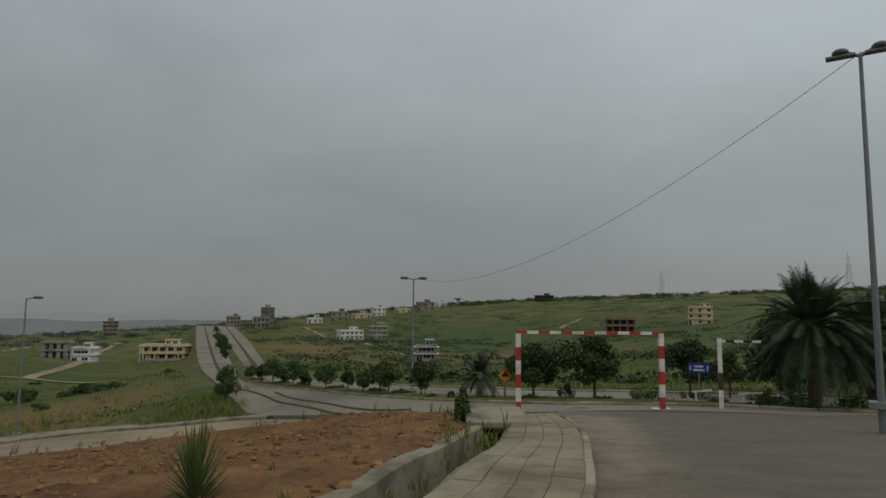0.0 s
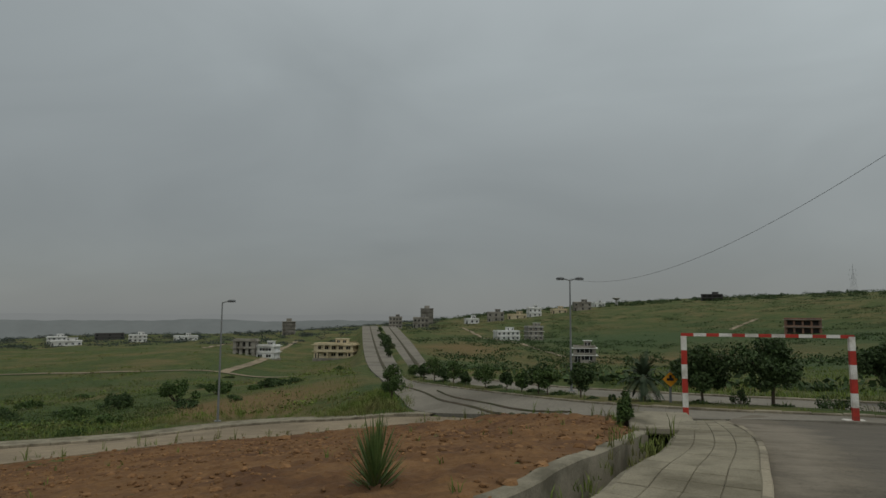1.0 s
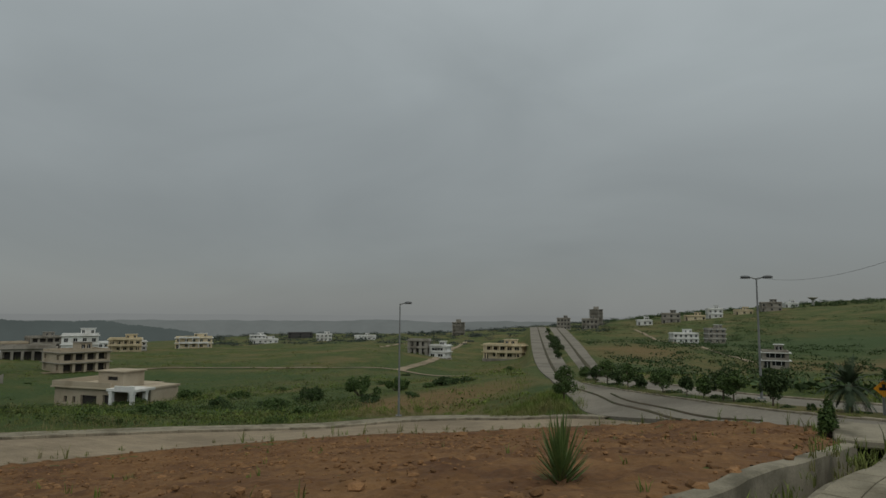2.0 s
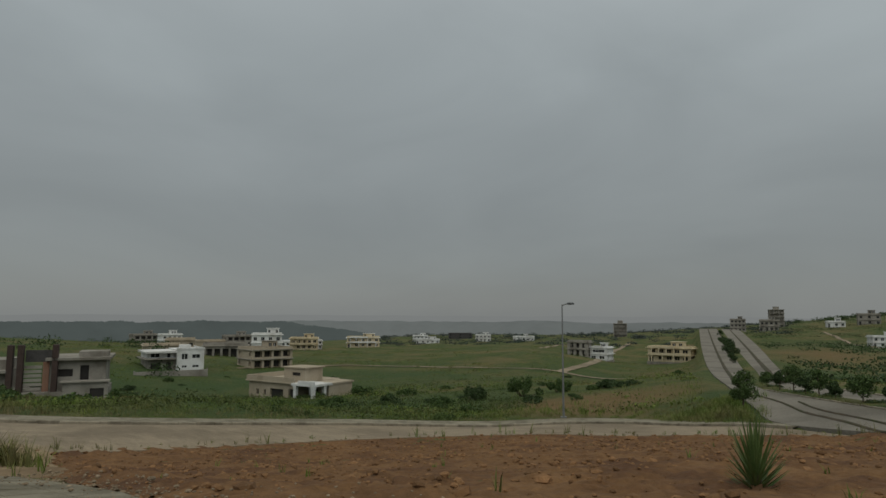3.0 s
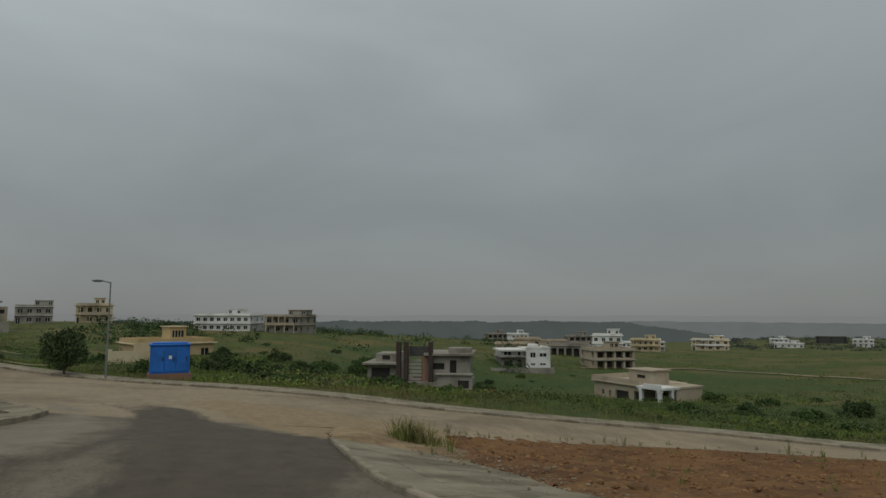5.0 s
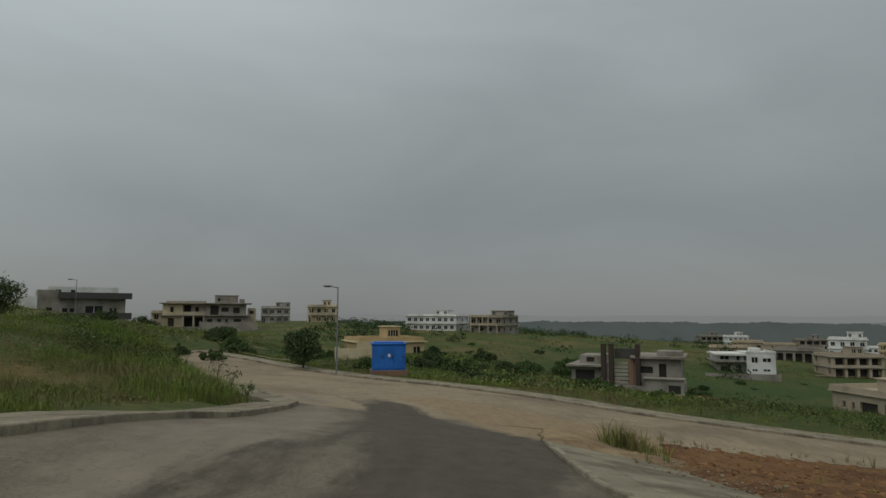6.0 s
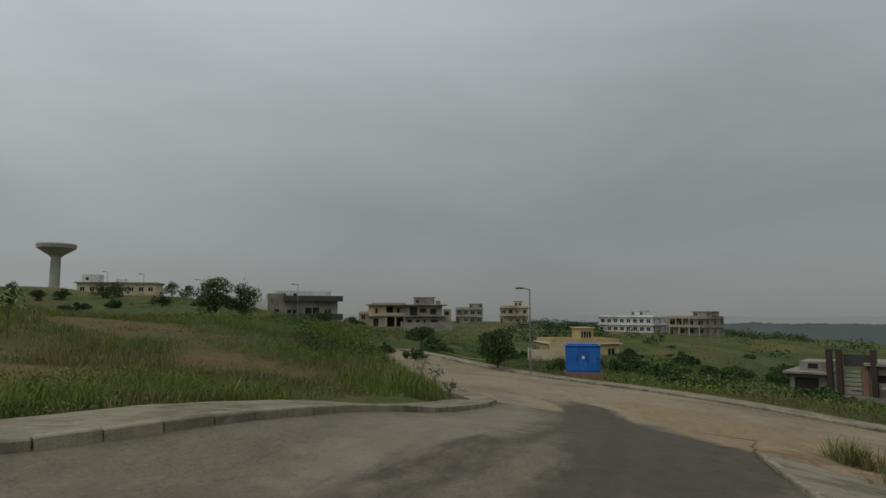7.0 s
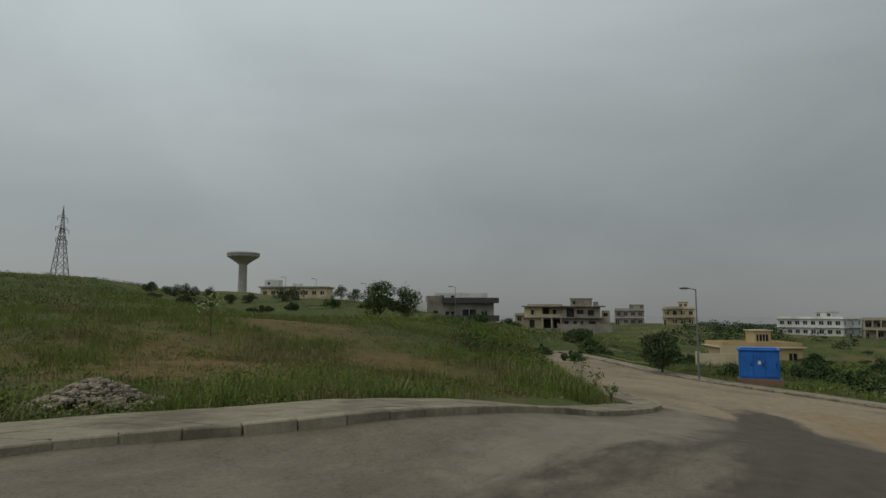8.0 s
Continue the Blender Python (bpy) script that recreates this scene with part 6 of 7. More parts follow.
track("dirt_track", [(-141.2, 79.1), (-138.9, 93.5), (-133.4, 107.3), (-116.8, 114.9), (-95.5, 118.0), (-80.0, 124.0), (-58.0, 114.0), (-41.5, 101.0)], 1.9, "pale dirt track across the grassland")
track("dirt_track", [(-79.0, 123.0), (-95.5, 166.0), (-138.5, 257.0), (-160.8, 320.0)], 2.4, "pale dirt track across the grassland")
track("dirt_track", [(-151.6, 220.9), (-176.8, 278.7), (-176.5, 303.3)], 1.8, "pale dirt track across the grassland")
track("dirt_track", [(-85.1, 397.7), (-61.9, 330.5), (-37.1, 244.3), (-21.9, 203.2), (-9.1, 165.3)], 1.8, "pale dirt track across the grassland")
track("dirt_track", [(60.0, 328.9), (70.2, 350.9), (80.9, 371.2)], 2.16, "pale dirt track across the grassland")
track("dirt_track", [(-303.8, 162.5), (-223.7, 126.7), (-182.6, 109.5)], 3.24, "pale dirt track across the grassland")
track("dirt_track", [(-72.6, -31.8), (-76.3, -27.2), (-75.1, -22.4), (-78.5, -19.7)], 0.9, "pale dirt track across the grassland")
track("dirt_track", [(-94.1, -36.9), (-91.5, -31.5), (-88.9, -26.9)], 0.8, "pale dirt track across the grassland")
track("dirt_track", [(-190.5, 104.8), (-225.0, 121.0), (-262.7, 138.4), (-300.0, 156.0)], 4.5, "pale street running up through the far estate")
# median between the carriageways
med_grid, med_n = strip("", MED_NEAR, MED_FAR, None, 6, 1.2)
mg = med_grid.copy()
mg[:, :, 2] += 0.16
mg[:, 0, 2] -= 0.14
mg[:, -1, 2] -= 0.14
tagged(raw("median", mg.reshape(-1, 3), [(k * 6 + c, (k + 1) * 6 + c, (k + 1) * 6 + c + 1, k * 6 + c + 1) for k in range(med_n - 1) for c in range(5)], GRASSLAND, smooth=True), "grassy planted median of the boulevard", "median", kind="structure")


# plants
def leaf_quads(rng, centres, size, aspect=0.55, droop=0.0):
    """Leaves of that size at the centres, turned at random: vertices and faces."""
    n = len(centres)
    u = rng.normal(size=(n, 3))
    u[:, 2] -= droop
    u /= np.linalg.norm(u, axis=1)[:, None]
    v = np.cross(u, rng.normal(size=(n, 3)))
    v /= np.linalg.norm(v, axis=1)[:, None]
    s = size * rng.uniform(0.6, 1.3, (n, 1))
    a, b = u * s, v * s * aspect
    q = np.stack([centres - a, centres - b * 0.9, centres + a, centres + b * 0.9], 1).reshape(-1, 3)
    return q, np.arange(4 * n).reshape(n, 4)


def cloud(rng, blobs, n):
    """n places in the outer parts of some ellipsoids (x, y, z, rx, ry, rz)."""
    b = np.array(blobs, float)
    vol = (b[:, 3] * b[:, 4] * b[:, 5]) ** 0.67
    k = rng.choice(len(b), n, p=vol / vol.sum())
    d = rng.normal(size=(n, 3))
    d /= np.linalg.norm(d, axis=1)[:, None]
    r = rng.uniform(0.3, 1.0, (n, 1)) ** 0.5 * np.where(rng.random((n, 1)) < 0.12, 1.3, 1.0)
    return b[k, :3] + d * r * b[k, 3:]


def mesh_of(name, verts, faces, material):
    me = bpy.data.meshes.new(name)
    me.from_pydata(np.asarray(verts).tolist(), [], np.asarray(faces).tolist())
    me.materials.append(material)
    return me


def tree(x, y, h, w, label, leaf=LEAF, seed=1, trunk=0.3, n=1500, size=0.075, category="tree", group="trees", blobs=13, z=None, lean=0.0):
    rng = np.random.default_rng(seed)
    ob = empty("tree", pose(x, y, ground_z(x, y) - 0.03 if z is None else z), label, category, group)
    th = h * trunk
    bm = bmesh.new()
    tip = Vector((rng.uniform(-.05, .05) * h + lean, rng.uniform(-.05, .05) * h, th + (h - th) * 0.45))
    mid = Vector((tip.x * 0.4, tip.y * 0.4, th * 0.8))
    r0 = max(0.02, h * 0.022)
    tube(bm, (0, 0, -0.3), mid, r0 * 1.25, r0, 7)
    tube(bm, mid, tip, r0, r0 * 0.45, 7)
    bl = []
    for k in range(blobs):
        a = k * 2.4 + rng.uniform(-0.4, 0.4)
        f = rng.uniform(0.05, 1.0)
        rad = w / 2 * (0.75 * math.sin(math.pi * (0.15 + 0.8 * f)) + 0.08) * rng.uniform(0.55, 1.2)
        c = Vector((rad * math.cos(a), rad * math.sin(a), th + (h - th) * (0.12 + 0.74 * f)))
        s = w * rng.uniform(0.12, 0.27)
        bl.append((c.x, c.y, c.z, s, s, s * rng.uniform(0.7, 1.1)))
        tube(bm, mid.lerp(tip, min(1, f * 0.8)), c, r0 * 0.4, r0 * 0.15, 5)
    bl.append((0, 0, th + (h - th) * 0.48, w * 0.2, w * 0.2, (h - th) * 0.42))
    part("trunk", bm, BARK, ob)
    v, f = leaf_quads(rng, cloud(rng, bl, int(n * 2.0)), size * 1.08 * max(1, w / 2) ** 0.5)
    crown = new("crown", mesh_of("crown", v, f, leaf))
    crown.parent = ob
    return ob


def shrub(x, y, h, w, label, leaf=LEAF, seed=1, n=700, size=0.05, group="shrubs", z=None):
    rng = np.random.default_rng(seed)
    ob = empty("shrub", pose(x, y, ground_z(x, y) - 0.03 if z is None else z), label, "shrub", group)
    bm = bmesh.new()
    bl = []
    for k in range(13):
        a = k * 2.4 + rng.uniform(-.5, .5)
        rr = w * rng.uniform(0.05, 0.46)
        top = h * (0.85 - 0.9 * (rr / w)) * rng.uniform(0.7, 1.1)
        c = (rr * math.cos(a), rr * math.sin(a), top * rng.uniform(0.45, 0.8))
        s = w * rng.uniform(0.07, 0.2)
        bl.append((*c, s, s, h * rng.uniform(0.1, 0.3)))
        tube(bm, (rr * 0.15 * math.cos(a), rr * 0.15 * math.sin(a), -0.15), c, h * 0.02, h * 0.006, 5)
    part("woody_base", bm, BARK, ob)
    v, f = leaf_quads(rng, cloud(rng, bl, int(n * 2.3)), size * 0.78 * max(1, w) ** 0.5)
    v[:, 2] = np.maximum(v[:, 2], 0.02)
    foliage = new("foliage", mesh_of("foliage", v, f, leaf))
    foliage.parent = ob
    return ob


def palm(x, y, h, spread, trunk_h, label, seed=1, fronds=34, leaflets=26, radius=0.16):
    rng = np.random.default_rng(seed)
    ob = empty("palm_tree", pose(x, y, ground_z(x, y) - 0.05), label, "palm tree", "palms")
    bm = bmesh.new()
    for k in range(8):
        a, b = trunk_h * k / 8, trunk_h * (k + 1) / 8
        tube(bm, (0, 0, a - (0.2 if k == 0 else 0)), (0, 0, b), radius * 1.12, radius * 0.9, 10)
    part("trunk", bm, BARK, ob)
    for k in range(fronds):
        a = k * 2.39996 + rng.uniform(-0.35, 0.35)
        up = 1.45 - 2.1 * (k / fronds) ** 1.25 + rng.uniform(-0.25, 0.25)
        ln = spread / 2 * rng.uniform(0.75, 1.25) * (0.9 if up > 0.9 else 1.05)
        p, way = Vector((0, 0, trunk_h - 0.1)), Vector((math.cos(a) * math.cos(up), math.sin(a) * math.cos(up), math.sin(up)))
        verts, faces = [], []
        seg = 10
        pts = [p.copy()]
        for s in range(seg):
            way = (way + Vector((0, 0, -0.10 - 0.05 * (k / fronds)))).normalized()
            p = p + way * ln / seg
            pts.append(p.copy())
        side = Vector((-math.sin(a), math.cos(a), 0))
        for s in range(seg):
            r = 0.022 * (1 - s / seg) + 0.004
            o = len(verts)
            verts += [pts[s] + side * r, pts[s] - side * r, pts[s + 1] - side * r * 0.8, pts[s + 1] + side * r * 0.8]
            faces.append((o, o + 1, o + 2, o + 3))
        for q in range(leaflets):
            t = 0.12 + 0.88 * q / leaflets
            i = min(seg - 1, int(t * seg))
            b0 = pts[i].lerp(pts[i + 1], t * seg - i)
            d = (pts[i + 1] - pts[i]).normalized()
            for sgn in (-1, 1):
                l = ln * 0.24 * math.sin(math.pi * min(0.97, 0.2 + 0.75 * t)) * rng.uniform(0.8, 1.1)
                tipd = (side * sgn * 0.8 + d * 0.75 + Vector((0, 0, 0.18 - 0.35 * t))).normalized()
                o = len(verts)
                wv = d * (0.009 if fronds > 60 else 0.017)
                verts += [b0 - wv, b0 + wv, b0 + tipd * l * 0.6 + wv * 0.8 + Vector((0, 0, -0.02)), b0 + tipd * l + Vector((0, 0, -0.12 * l))]
                faces.append((o, o + 1, o + 2, o + 3))
        fr = raw("frond", verts, faces, PALMLEAF, ob)
    return ob


def yucca(x, y, label):
    rng = random.Random(4)
    ob = empty("yucca_plant", pose(x, y, soil_z(x, y)), label, "plant")
    bm = bmesh.new()
    tube(bm, (0, 0, -0.15), (0.01, 0, 0.45), 0.055, 0.05, 9)
    part("stem", bm, BARK, ob)
    for k in range(140):
        a = k * 2.39996
        f = k / 140
        up = 1.5 - 1.35 * f ** 0.9 + rng.uniform(-0.12, 0.12)
        ln = rng.uniform(0.5, 0.68) * (1 - 0.5 * f)
        base = Vector((0.03 * math.cos(a), 0.03 * math.sin(a), 0.52 - 0.46 * f))
        way = Vector((math.cos(a) * math.cos(up), math.sin(a) * math.cos(up), math.sin(up)))
        side = Vector((-math.sin(a), math.cos(a), 0))
        verts, faces = [], []
        n = 5
        p = base.copy()
        for s in range(n + 1):
            t = s / n
            r = 0.014 * (1 - t ** 2.2) * (0.7 + 0.9 * min(1, t * 2.5)) * 0.8 + 0.0008
            nrm = way.cross(side) * r * 0.35
            verts += [p - side * r, p + nrm * -1, p + side * r]
            way = (way + Vector((0, 0, -0.05 * f))).normalized()
            p = p + way * ln / n
        for s in range(n):
            for c in (0, 1):
                faces.append((s * 3 + c, s * 3 + c + 1, s * 3 + c + 4, s * 3 + c + 3))
        raw("leaf", verts, faces, YUCCALEAF, ob)
    return ob


yuc = yucca(-2.66, 7.13, "spiky green yucca with sword leaves in the red soil")
yuc.scale, yuc.location.z = (1.12, 1.12, 1.12), yuc.location.z - 0.36
shrub(0.5, 15.45, 1.12, 0.62, "upright dark green shrub by the culvert", LEAF2, 3, 1100, 0.045)
shrub(1.75, 16.4, 0.5, 0.5, "ragged weeds by the barrier post", LEAF2, 4, 350, 0.04)
palm(1.66, 27.95, 2.3, 2.4, 1.25, "young date palm on the boulevard median", 2, 44, 28, 0.11)
palm(11.75, 20.4, 5.6, 4.1, 2.75, "large dark date palm beside the boulevard", 5, 130, 60, 0.2)
palm(14.4, 21.6, 4.6, 3.9, 2.3, "large dark date palm beside the boulevard", 6, 110, 50, 0.2)
tree(3.73, 26.24, 2.25, 1.95, "clipped round dark tree on the median", LEAF, 12, 0.22, 2600, 0.07, blobs=11)
tree(5.95, 25.31, 2.65, 2.15, "rounded dark green tree on the median", LEAF, 13, 0.3, 2800, 0.07, blobs=12)
tree(11.4, 29.8, 2.5, 2.1, "loose dark tree beyond the far carriageway", LEAF, 14, 0.25, 2000, 0.08)
tree(12.0, 27.0, 2.0, 1.2, "thin tree beside the damaged barrier", LEAF, 15, 0.35, 900, 0.06)
tree(16.0, 29.5, 4.2, 3.4, "dense dark tree behind the palms", LEAF, 16, 0.15, 2400, 0.09)
tree(19.2, 27.2, 5.0, 3.8, "dense dark tree behind the palms", LEAF, 17, 0.12, 2600, 0.09)
tree(14.5, 26.2, 2.9, 2.6, "dense dark tree behind the palms", LEAF, 18, 0.12, 1800, 0.08)
for k, (x, y, h, w) in enumerate(((2.0, 27.2, 0.45, 1.1), (3.6, 25.6, 0.5, 1.2), (6.1, 24.6, 0.35, 0.8), (7.8, 24.7, 1.0, 1.5), (5.3, 27.5, 0.9, 0.7), (11.2, 20.6, 0.9, 1.7), (10.4, 21.0, 0.6, 1.0), (13.2, 20.8, 0.8, 1.6), (0.4, 28.6, 0.8, 0.4), (-0.4, 30.1, 0.4, 0.9), (9.6, 22.6, 0.5, 1.0), (12.5, 25, 0.8, 1.4), (10.3, 26.4, 0.7, 1.2))):
    shrub(x, y, h, w, "low dark shrub on the planted median", LEAF, 30 + k, 420, 0.05)
mid_line = med_grid[:, 2]
mid_az = np.degrees(np.arctan2(-mid_line[:, 0], mid_line[:, 1]))


def on_median(az):
    k = int(np.argmin(np.abs(mid_az - az) + (np.hypot(mid_line[:, 0], mid_line[:, 1]) > 130) * 50))
    return mid_line[k]


for k, (px, h) in enumerate(((452, 24), (470, 30), (490, 44), (508, 26), (530, 40), (552, 26), (580, 38), (615, 33), (643, 34), (672, 50), (698, 48), (742, 55))):
    p = on_median(math.degrees(math.atan((784 - px) / 1127)))
    d = math.hypot(p[0], p[1])
    hh = h * d / 1127 * 1.05
    tree(p[0], p[1], hh, hh * (0.72 if k % 3 else 0.9), "small dark green tree in the median row", LEAF if k % 2 else LEAF2, 50 + k, 0.28, 900, 0.07, group="median trees", z=p[2] + 0.1)
    if k % 2 == 0:
        shrub(p[0] + 0.8, p[1] - 0.3, 0.5, 1.3, "low shrub in the median row", LEAF, 70 + k, 350, 0.06, z=p[2] + 0.1)
for k, (x, y, h) in enumerate(((-58.5, 170.0, 4.2), (-54.5, 160.5, 3.4), (-66.5, 195, 3.2), (-46, 136, 2.2), (-84, 240, 3.0), (-104, 295, 3.0))):
    tree(x, y, h, h * 0.9, "dark bushy tree far down the median", LEAF, 90 + k, 0.12, 700, 0.12, group="median trees")
tree(-13.95, 41.8, 2.6, 1.75, "leafy tree at the corner of the lower road", LEAF2, 21, 0.28, 1300, 0.07)
tree(-15.2, 45.2, 1.6, 1.2, "leafy bush at the corner of the lower road", LEAF2, 22, 0.15, 800, 0.07)
for k, (az_, d_, h, w) in enumerate(((142.5, 104, 2.6, 2.2), (144.2, 106, 2.2, 3.0), (145.4, 104, 1.8, 2.6), (147.0, 102, 1.4, 2.0), (140.8, 106, 1.6, 2.0), (139.2, 108, 1.5, 2.4), (136.4, 110, 2.4, 3.2), (135.4, 112, 2.2, 3.0), (131.4, 112, 2.8, 2.2), (130.2, 110, 2.2, 2.6), (127.6, 100, 2.0, 2.4))):
    tree(-d_ * math.sin(radians(az_)), d_ * math.cos(radians(az_)), h, w, "dark bushy tree on the hill crest", LEAF, 420 + k, 0.05, 600, 0.09, group="crest trees")
# valley and upper side
field = [(-46, 63, 3.4, 4.6), (-49.5, 58, 2.6, 4.0), (-44, 68, 2.0, 4.0), (-38, 70, 1.4, 4.5), (-62, 47, 1.6, 3.5), (-58, 52, 1.5, 3.0), (-80, 66, 2.2, 4.0), (-75, 37, 1.8, 4.0), (-84, 30, 2.0, 3.5), (-70, 28, 1.5, 3.0), (-92, 20, 2.2, 4.0),
         (-74, 5, 2.0, 3.2), (-88, 9, 2.4, 4.5), (-100, 4, 2.6, 4.5), (-112, 18, 2.6, 5.0), (-95, -4, 2.0, 3.6), (-62, 11, 1.3, 2.6), (-110, 30, 3.0, 5.0), (-125, 22, 3.0, 5.0),
         (-67, -3.5, 2.4, 3.6), (-60, -24, 1.4, 2.4), (-66, -30, 1.6, 3.0), (-78, -28, 2.4, 4.0), (-90, -34, 2.6, 4.4), (-104, -38, 3.0, 5.0), (-118, -58, 3.4, 5.0), (-72, -40, 2.2, 3.8), (-84, -48, 2.6, 4.4), (-120, -30, 3.0, 5.0), (-96, -24, 2.0, 4.0)]
for k, (x, y, h, w) in enumerate(field):
    shrub(x, y, h, w, "wild dark green bush in the rough grass" if k % 2 else "wild green thicket in the rough grass", LEAF if k % 2 else LEAF2, 120 + k, 1000, 0.085, group="wild bushes")
base_bush = [shrub(-90 - 3 * k, 16 + 2 * k, 1.0 + 0.2 * k, 2.6, "low green thicket in the rough grass", LEAF2 if k else LEAF, 300 + k, 380, 0.095, group="low thickets") for k in range(3)]
rt = random.Random(8)
made = 0
while made < 125:
    a, r = radians(rt.uniform(22, 118)), 52 + 95 * rt.random() ** 1.3
    x, y = -r * math.sin(a), r * math.cos(a)
    b_ = math.degrees(a)
    dense = 0.14 if b_ > 68 else (0.1 if b_ > 34 else -0.1)
    if near_road(x, y)[0] < 3 or noise.noise(Vector((x * 0.035, y * 0.035, 4))) + dense < rt.uniform(-0.1, 0.5):
        continue
    s = rt.uniform(0.5, 1.25)
    copy_thing(base_bush[made % 3], pose(x, y, ground_z(x, y) - 0.05, 0, 0, rt.uniform(0, 360)) @ Matrix.Diagonal((s * rt.uniform(0.8, 1.5), s, s * rt.uniform(0.6, 1.0), 1)))
    made += 1
tree(-55.6, -14.6, 4.3, 3.2, "ragged dark green tree at the roadside by the lamp", LEAF, 23, 0.06, 2000, 0.08, blobs=24, lean=0.3)
tree(-45.2, -36.9, 4.0, 2.9, "bushy green tree on the bank", LEAF2, 24, 0.05, 1500, 0.08, blobs=24)
tree(-46.6, -35.0, 3.8, 2.6, "bushy green tree on the bank", LEAF2, 25, 0.05, 1300, 0.075, blobs=22, lean=0.3)
for k, (x, y, h, w) in enumerate(((-66.8, -61, 2.2, 2.4), (-62.5, -64.5, 1.6, 2.6), (-60, -67, 1.2, 2.6), (-49.5, -70, 1.5, 2.8), (-52, -69, 1.8, 2.2), (-57, -66, 1.0, 2.5), (-70.5, -58, 1.2, 2.8), (-75, -56, 1.3, 3.0), (-46, -71, 0.8, 2.2), (-110, -80, 3.2, 4.5), (-96, -75, 2.4, 3.5))):
    shrub(x, y, h, w, "dark bush on the hill crest", LEAF, 160 + k, 700, 0.08, group="crest bushes")

def sapling(x, y, h, label, leaf, seed, n=60, size=0.07):
    rng = np.random.default_rng(seed)
    ob = empty("sapling", pose(x, y, ground_z(x, y)), label, "sapling", "saplings")
    bm = bmesh.new()
    tube(bm, (0, 0, -0.1), (0.03, 0.02, h * 0.6), 0.016, 0.012, 6)
    part("stem", bm, BARK, ob)
    tips = []
    for k in range(7):
        a = k * 2.4
        q = Vector((0.03 + 0.22 * h * math.cos(a), 0.02 + 0.22 * h * math.sin(a), h * (0.68 + 0.05 * k)))
        bm = bmesh.new()
        tube(bm, (0.03, 0.02, h * (0.4 + 0.03 * k)), q, 0.009, 0.005, 5)
        part("branch", bm, BARK, ob)
        tips.append(q)
    c = np.array([tuple(tips[k % 7]) for k in range(n)]) + rng.normal(size=(n, 3)) * 0.07 * h
    v, f = leaf_quads(rng, c, size, 0.4)
    lv = new("leaves", mesh_of("leaves", v, f, leaf))
    lv.parent = ob


PALELEAF = mat("pale_leaves", (0.20, 0.25, 0.09), (0.30, 0.34, 0.15), 3.0, 0.6, 0.0, island=0.3)
sapling(-15.0, -22.5, 1.5, "young pale-leaved sapling on the slope", PALELEAF, 3, 90, 0.10)
sapling(-28.6, -12.6, 1.3, "thin green sapling by the footpath's corner", LEAF2, 4)
sapling(-21.0, -8.9, 0.7, "leafy weed at the footpath's corner", LEAF2, 5, 90, 0.06)
sapling(-24.5, -10.6, 1.0, "thin green sapling by the footpath's corner", LEAF2, 6)


def grass(name, places, material, label, seed, blades=5, width=0.012):
    """Tufts (x, y, z, height, spread) of thin bent blades, all in one mesh."""
    rng = np.random.default_rng(seed)
    t = np.array(places)
    n = len(t) * blades
    p = np.repeat(t, blades, axis=0)
    a = rng.uniform(0, 2 * math.pi, n)
    rad = p[:, 4] * rng.uniform(0, 1, n) ** 0.7
    root = p[:, :3] + np.stack([np.cos(a) * rad, np.sin(a) * rad, np.zeros(n)], 1)
    h = p[:, 3] * rng.uniform(0.5, 1.15, n)
    b = rng.uniform(0, 2 * math.pi, n)
    out = np.stack([np.cos(b), np.sin(b), np.zeros(n)], 1) * (h * rng.uniform(0.15, 0.95, n))[:, None]
    sd = np.stack([-np.sin(b), np.cos(b), np.zeros(n)], 1) * (width * (0.6 + h))[:, None]
    up = np.stack([np.zeros(n), np.zeros(n), h], 1)
    v = np.stack([root - sd, root + sd, root + out * 0.35 + up * 0.6 + sd * 0.7, root + out * 0.35 + up * 0.6 - sd * 0.7, root + out + up], 1)
    o = np.arange(n)[:, None] * 5
    verts = v.reshape(-1, 3).tolist()
    faces = (o + [0, 1, 2, 3]).tolist() + (o + [3, 2, 4]).tolist()
    me = bpy.data.meshes.new(name)
    me.from_pydata(verts, [], faces)
    me.materials.append(material)
    return tagged(new(name, me), label, "grass", kind="stuff")


rg = random.Random(21)
bank, dry, verge, far_grass, weeds = [], [], [], [], []
while len(bank) < 11000:
    a, r = radians(rg.uniform(104, 172)), 9.5 + 62 * rg.random() ** 1.7
    x, y = -r * math.sin(a), r * math.cos(a)
    d = near_road(x, y)[0]
    if d < 1.9 or (y > -9.25 and x < -3 and x > -20.5) or edge_dist(x, y, np.array([(-6.0, -11.6), (-2.8, -13.6), (-3.6, -11.0)])) < 0.2:
        continue
    k = noise.noise(Vector((x * 0.16, y * 0.16, 7))) + 0.5 * noise.noise(Vector((x * 0.5, y * 0.5, 2)))
    if k < rg.uniform(-0.35, 0.45):
        continue
    h = rg.uniform(0.07, 0.2) * (1.1 + 1.6 * max(0, k)) * (1 + r * 0.008) * (1.5 if r < 13.5 else 1)
    (dry if rg.random() < 0.16 - 0.1 * k else bank).append((x, y, ground_z(x, y) - 0.02, h, 0.12 + r * 0.004))
LF = spline(LOW_FAR, 0.5)
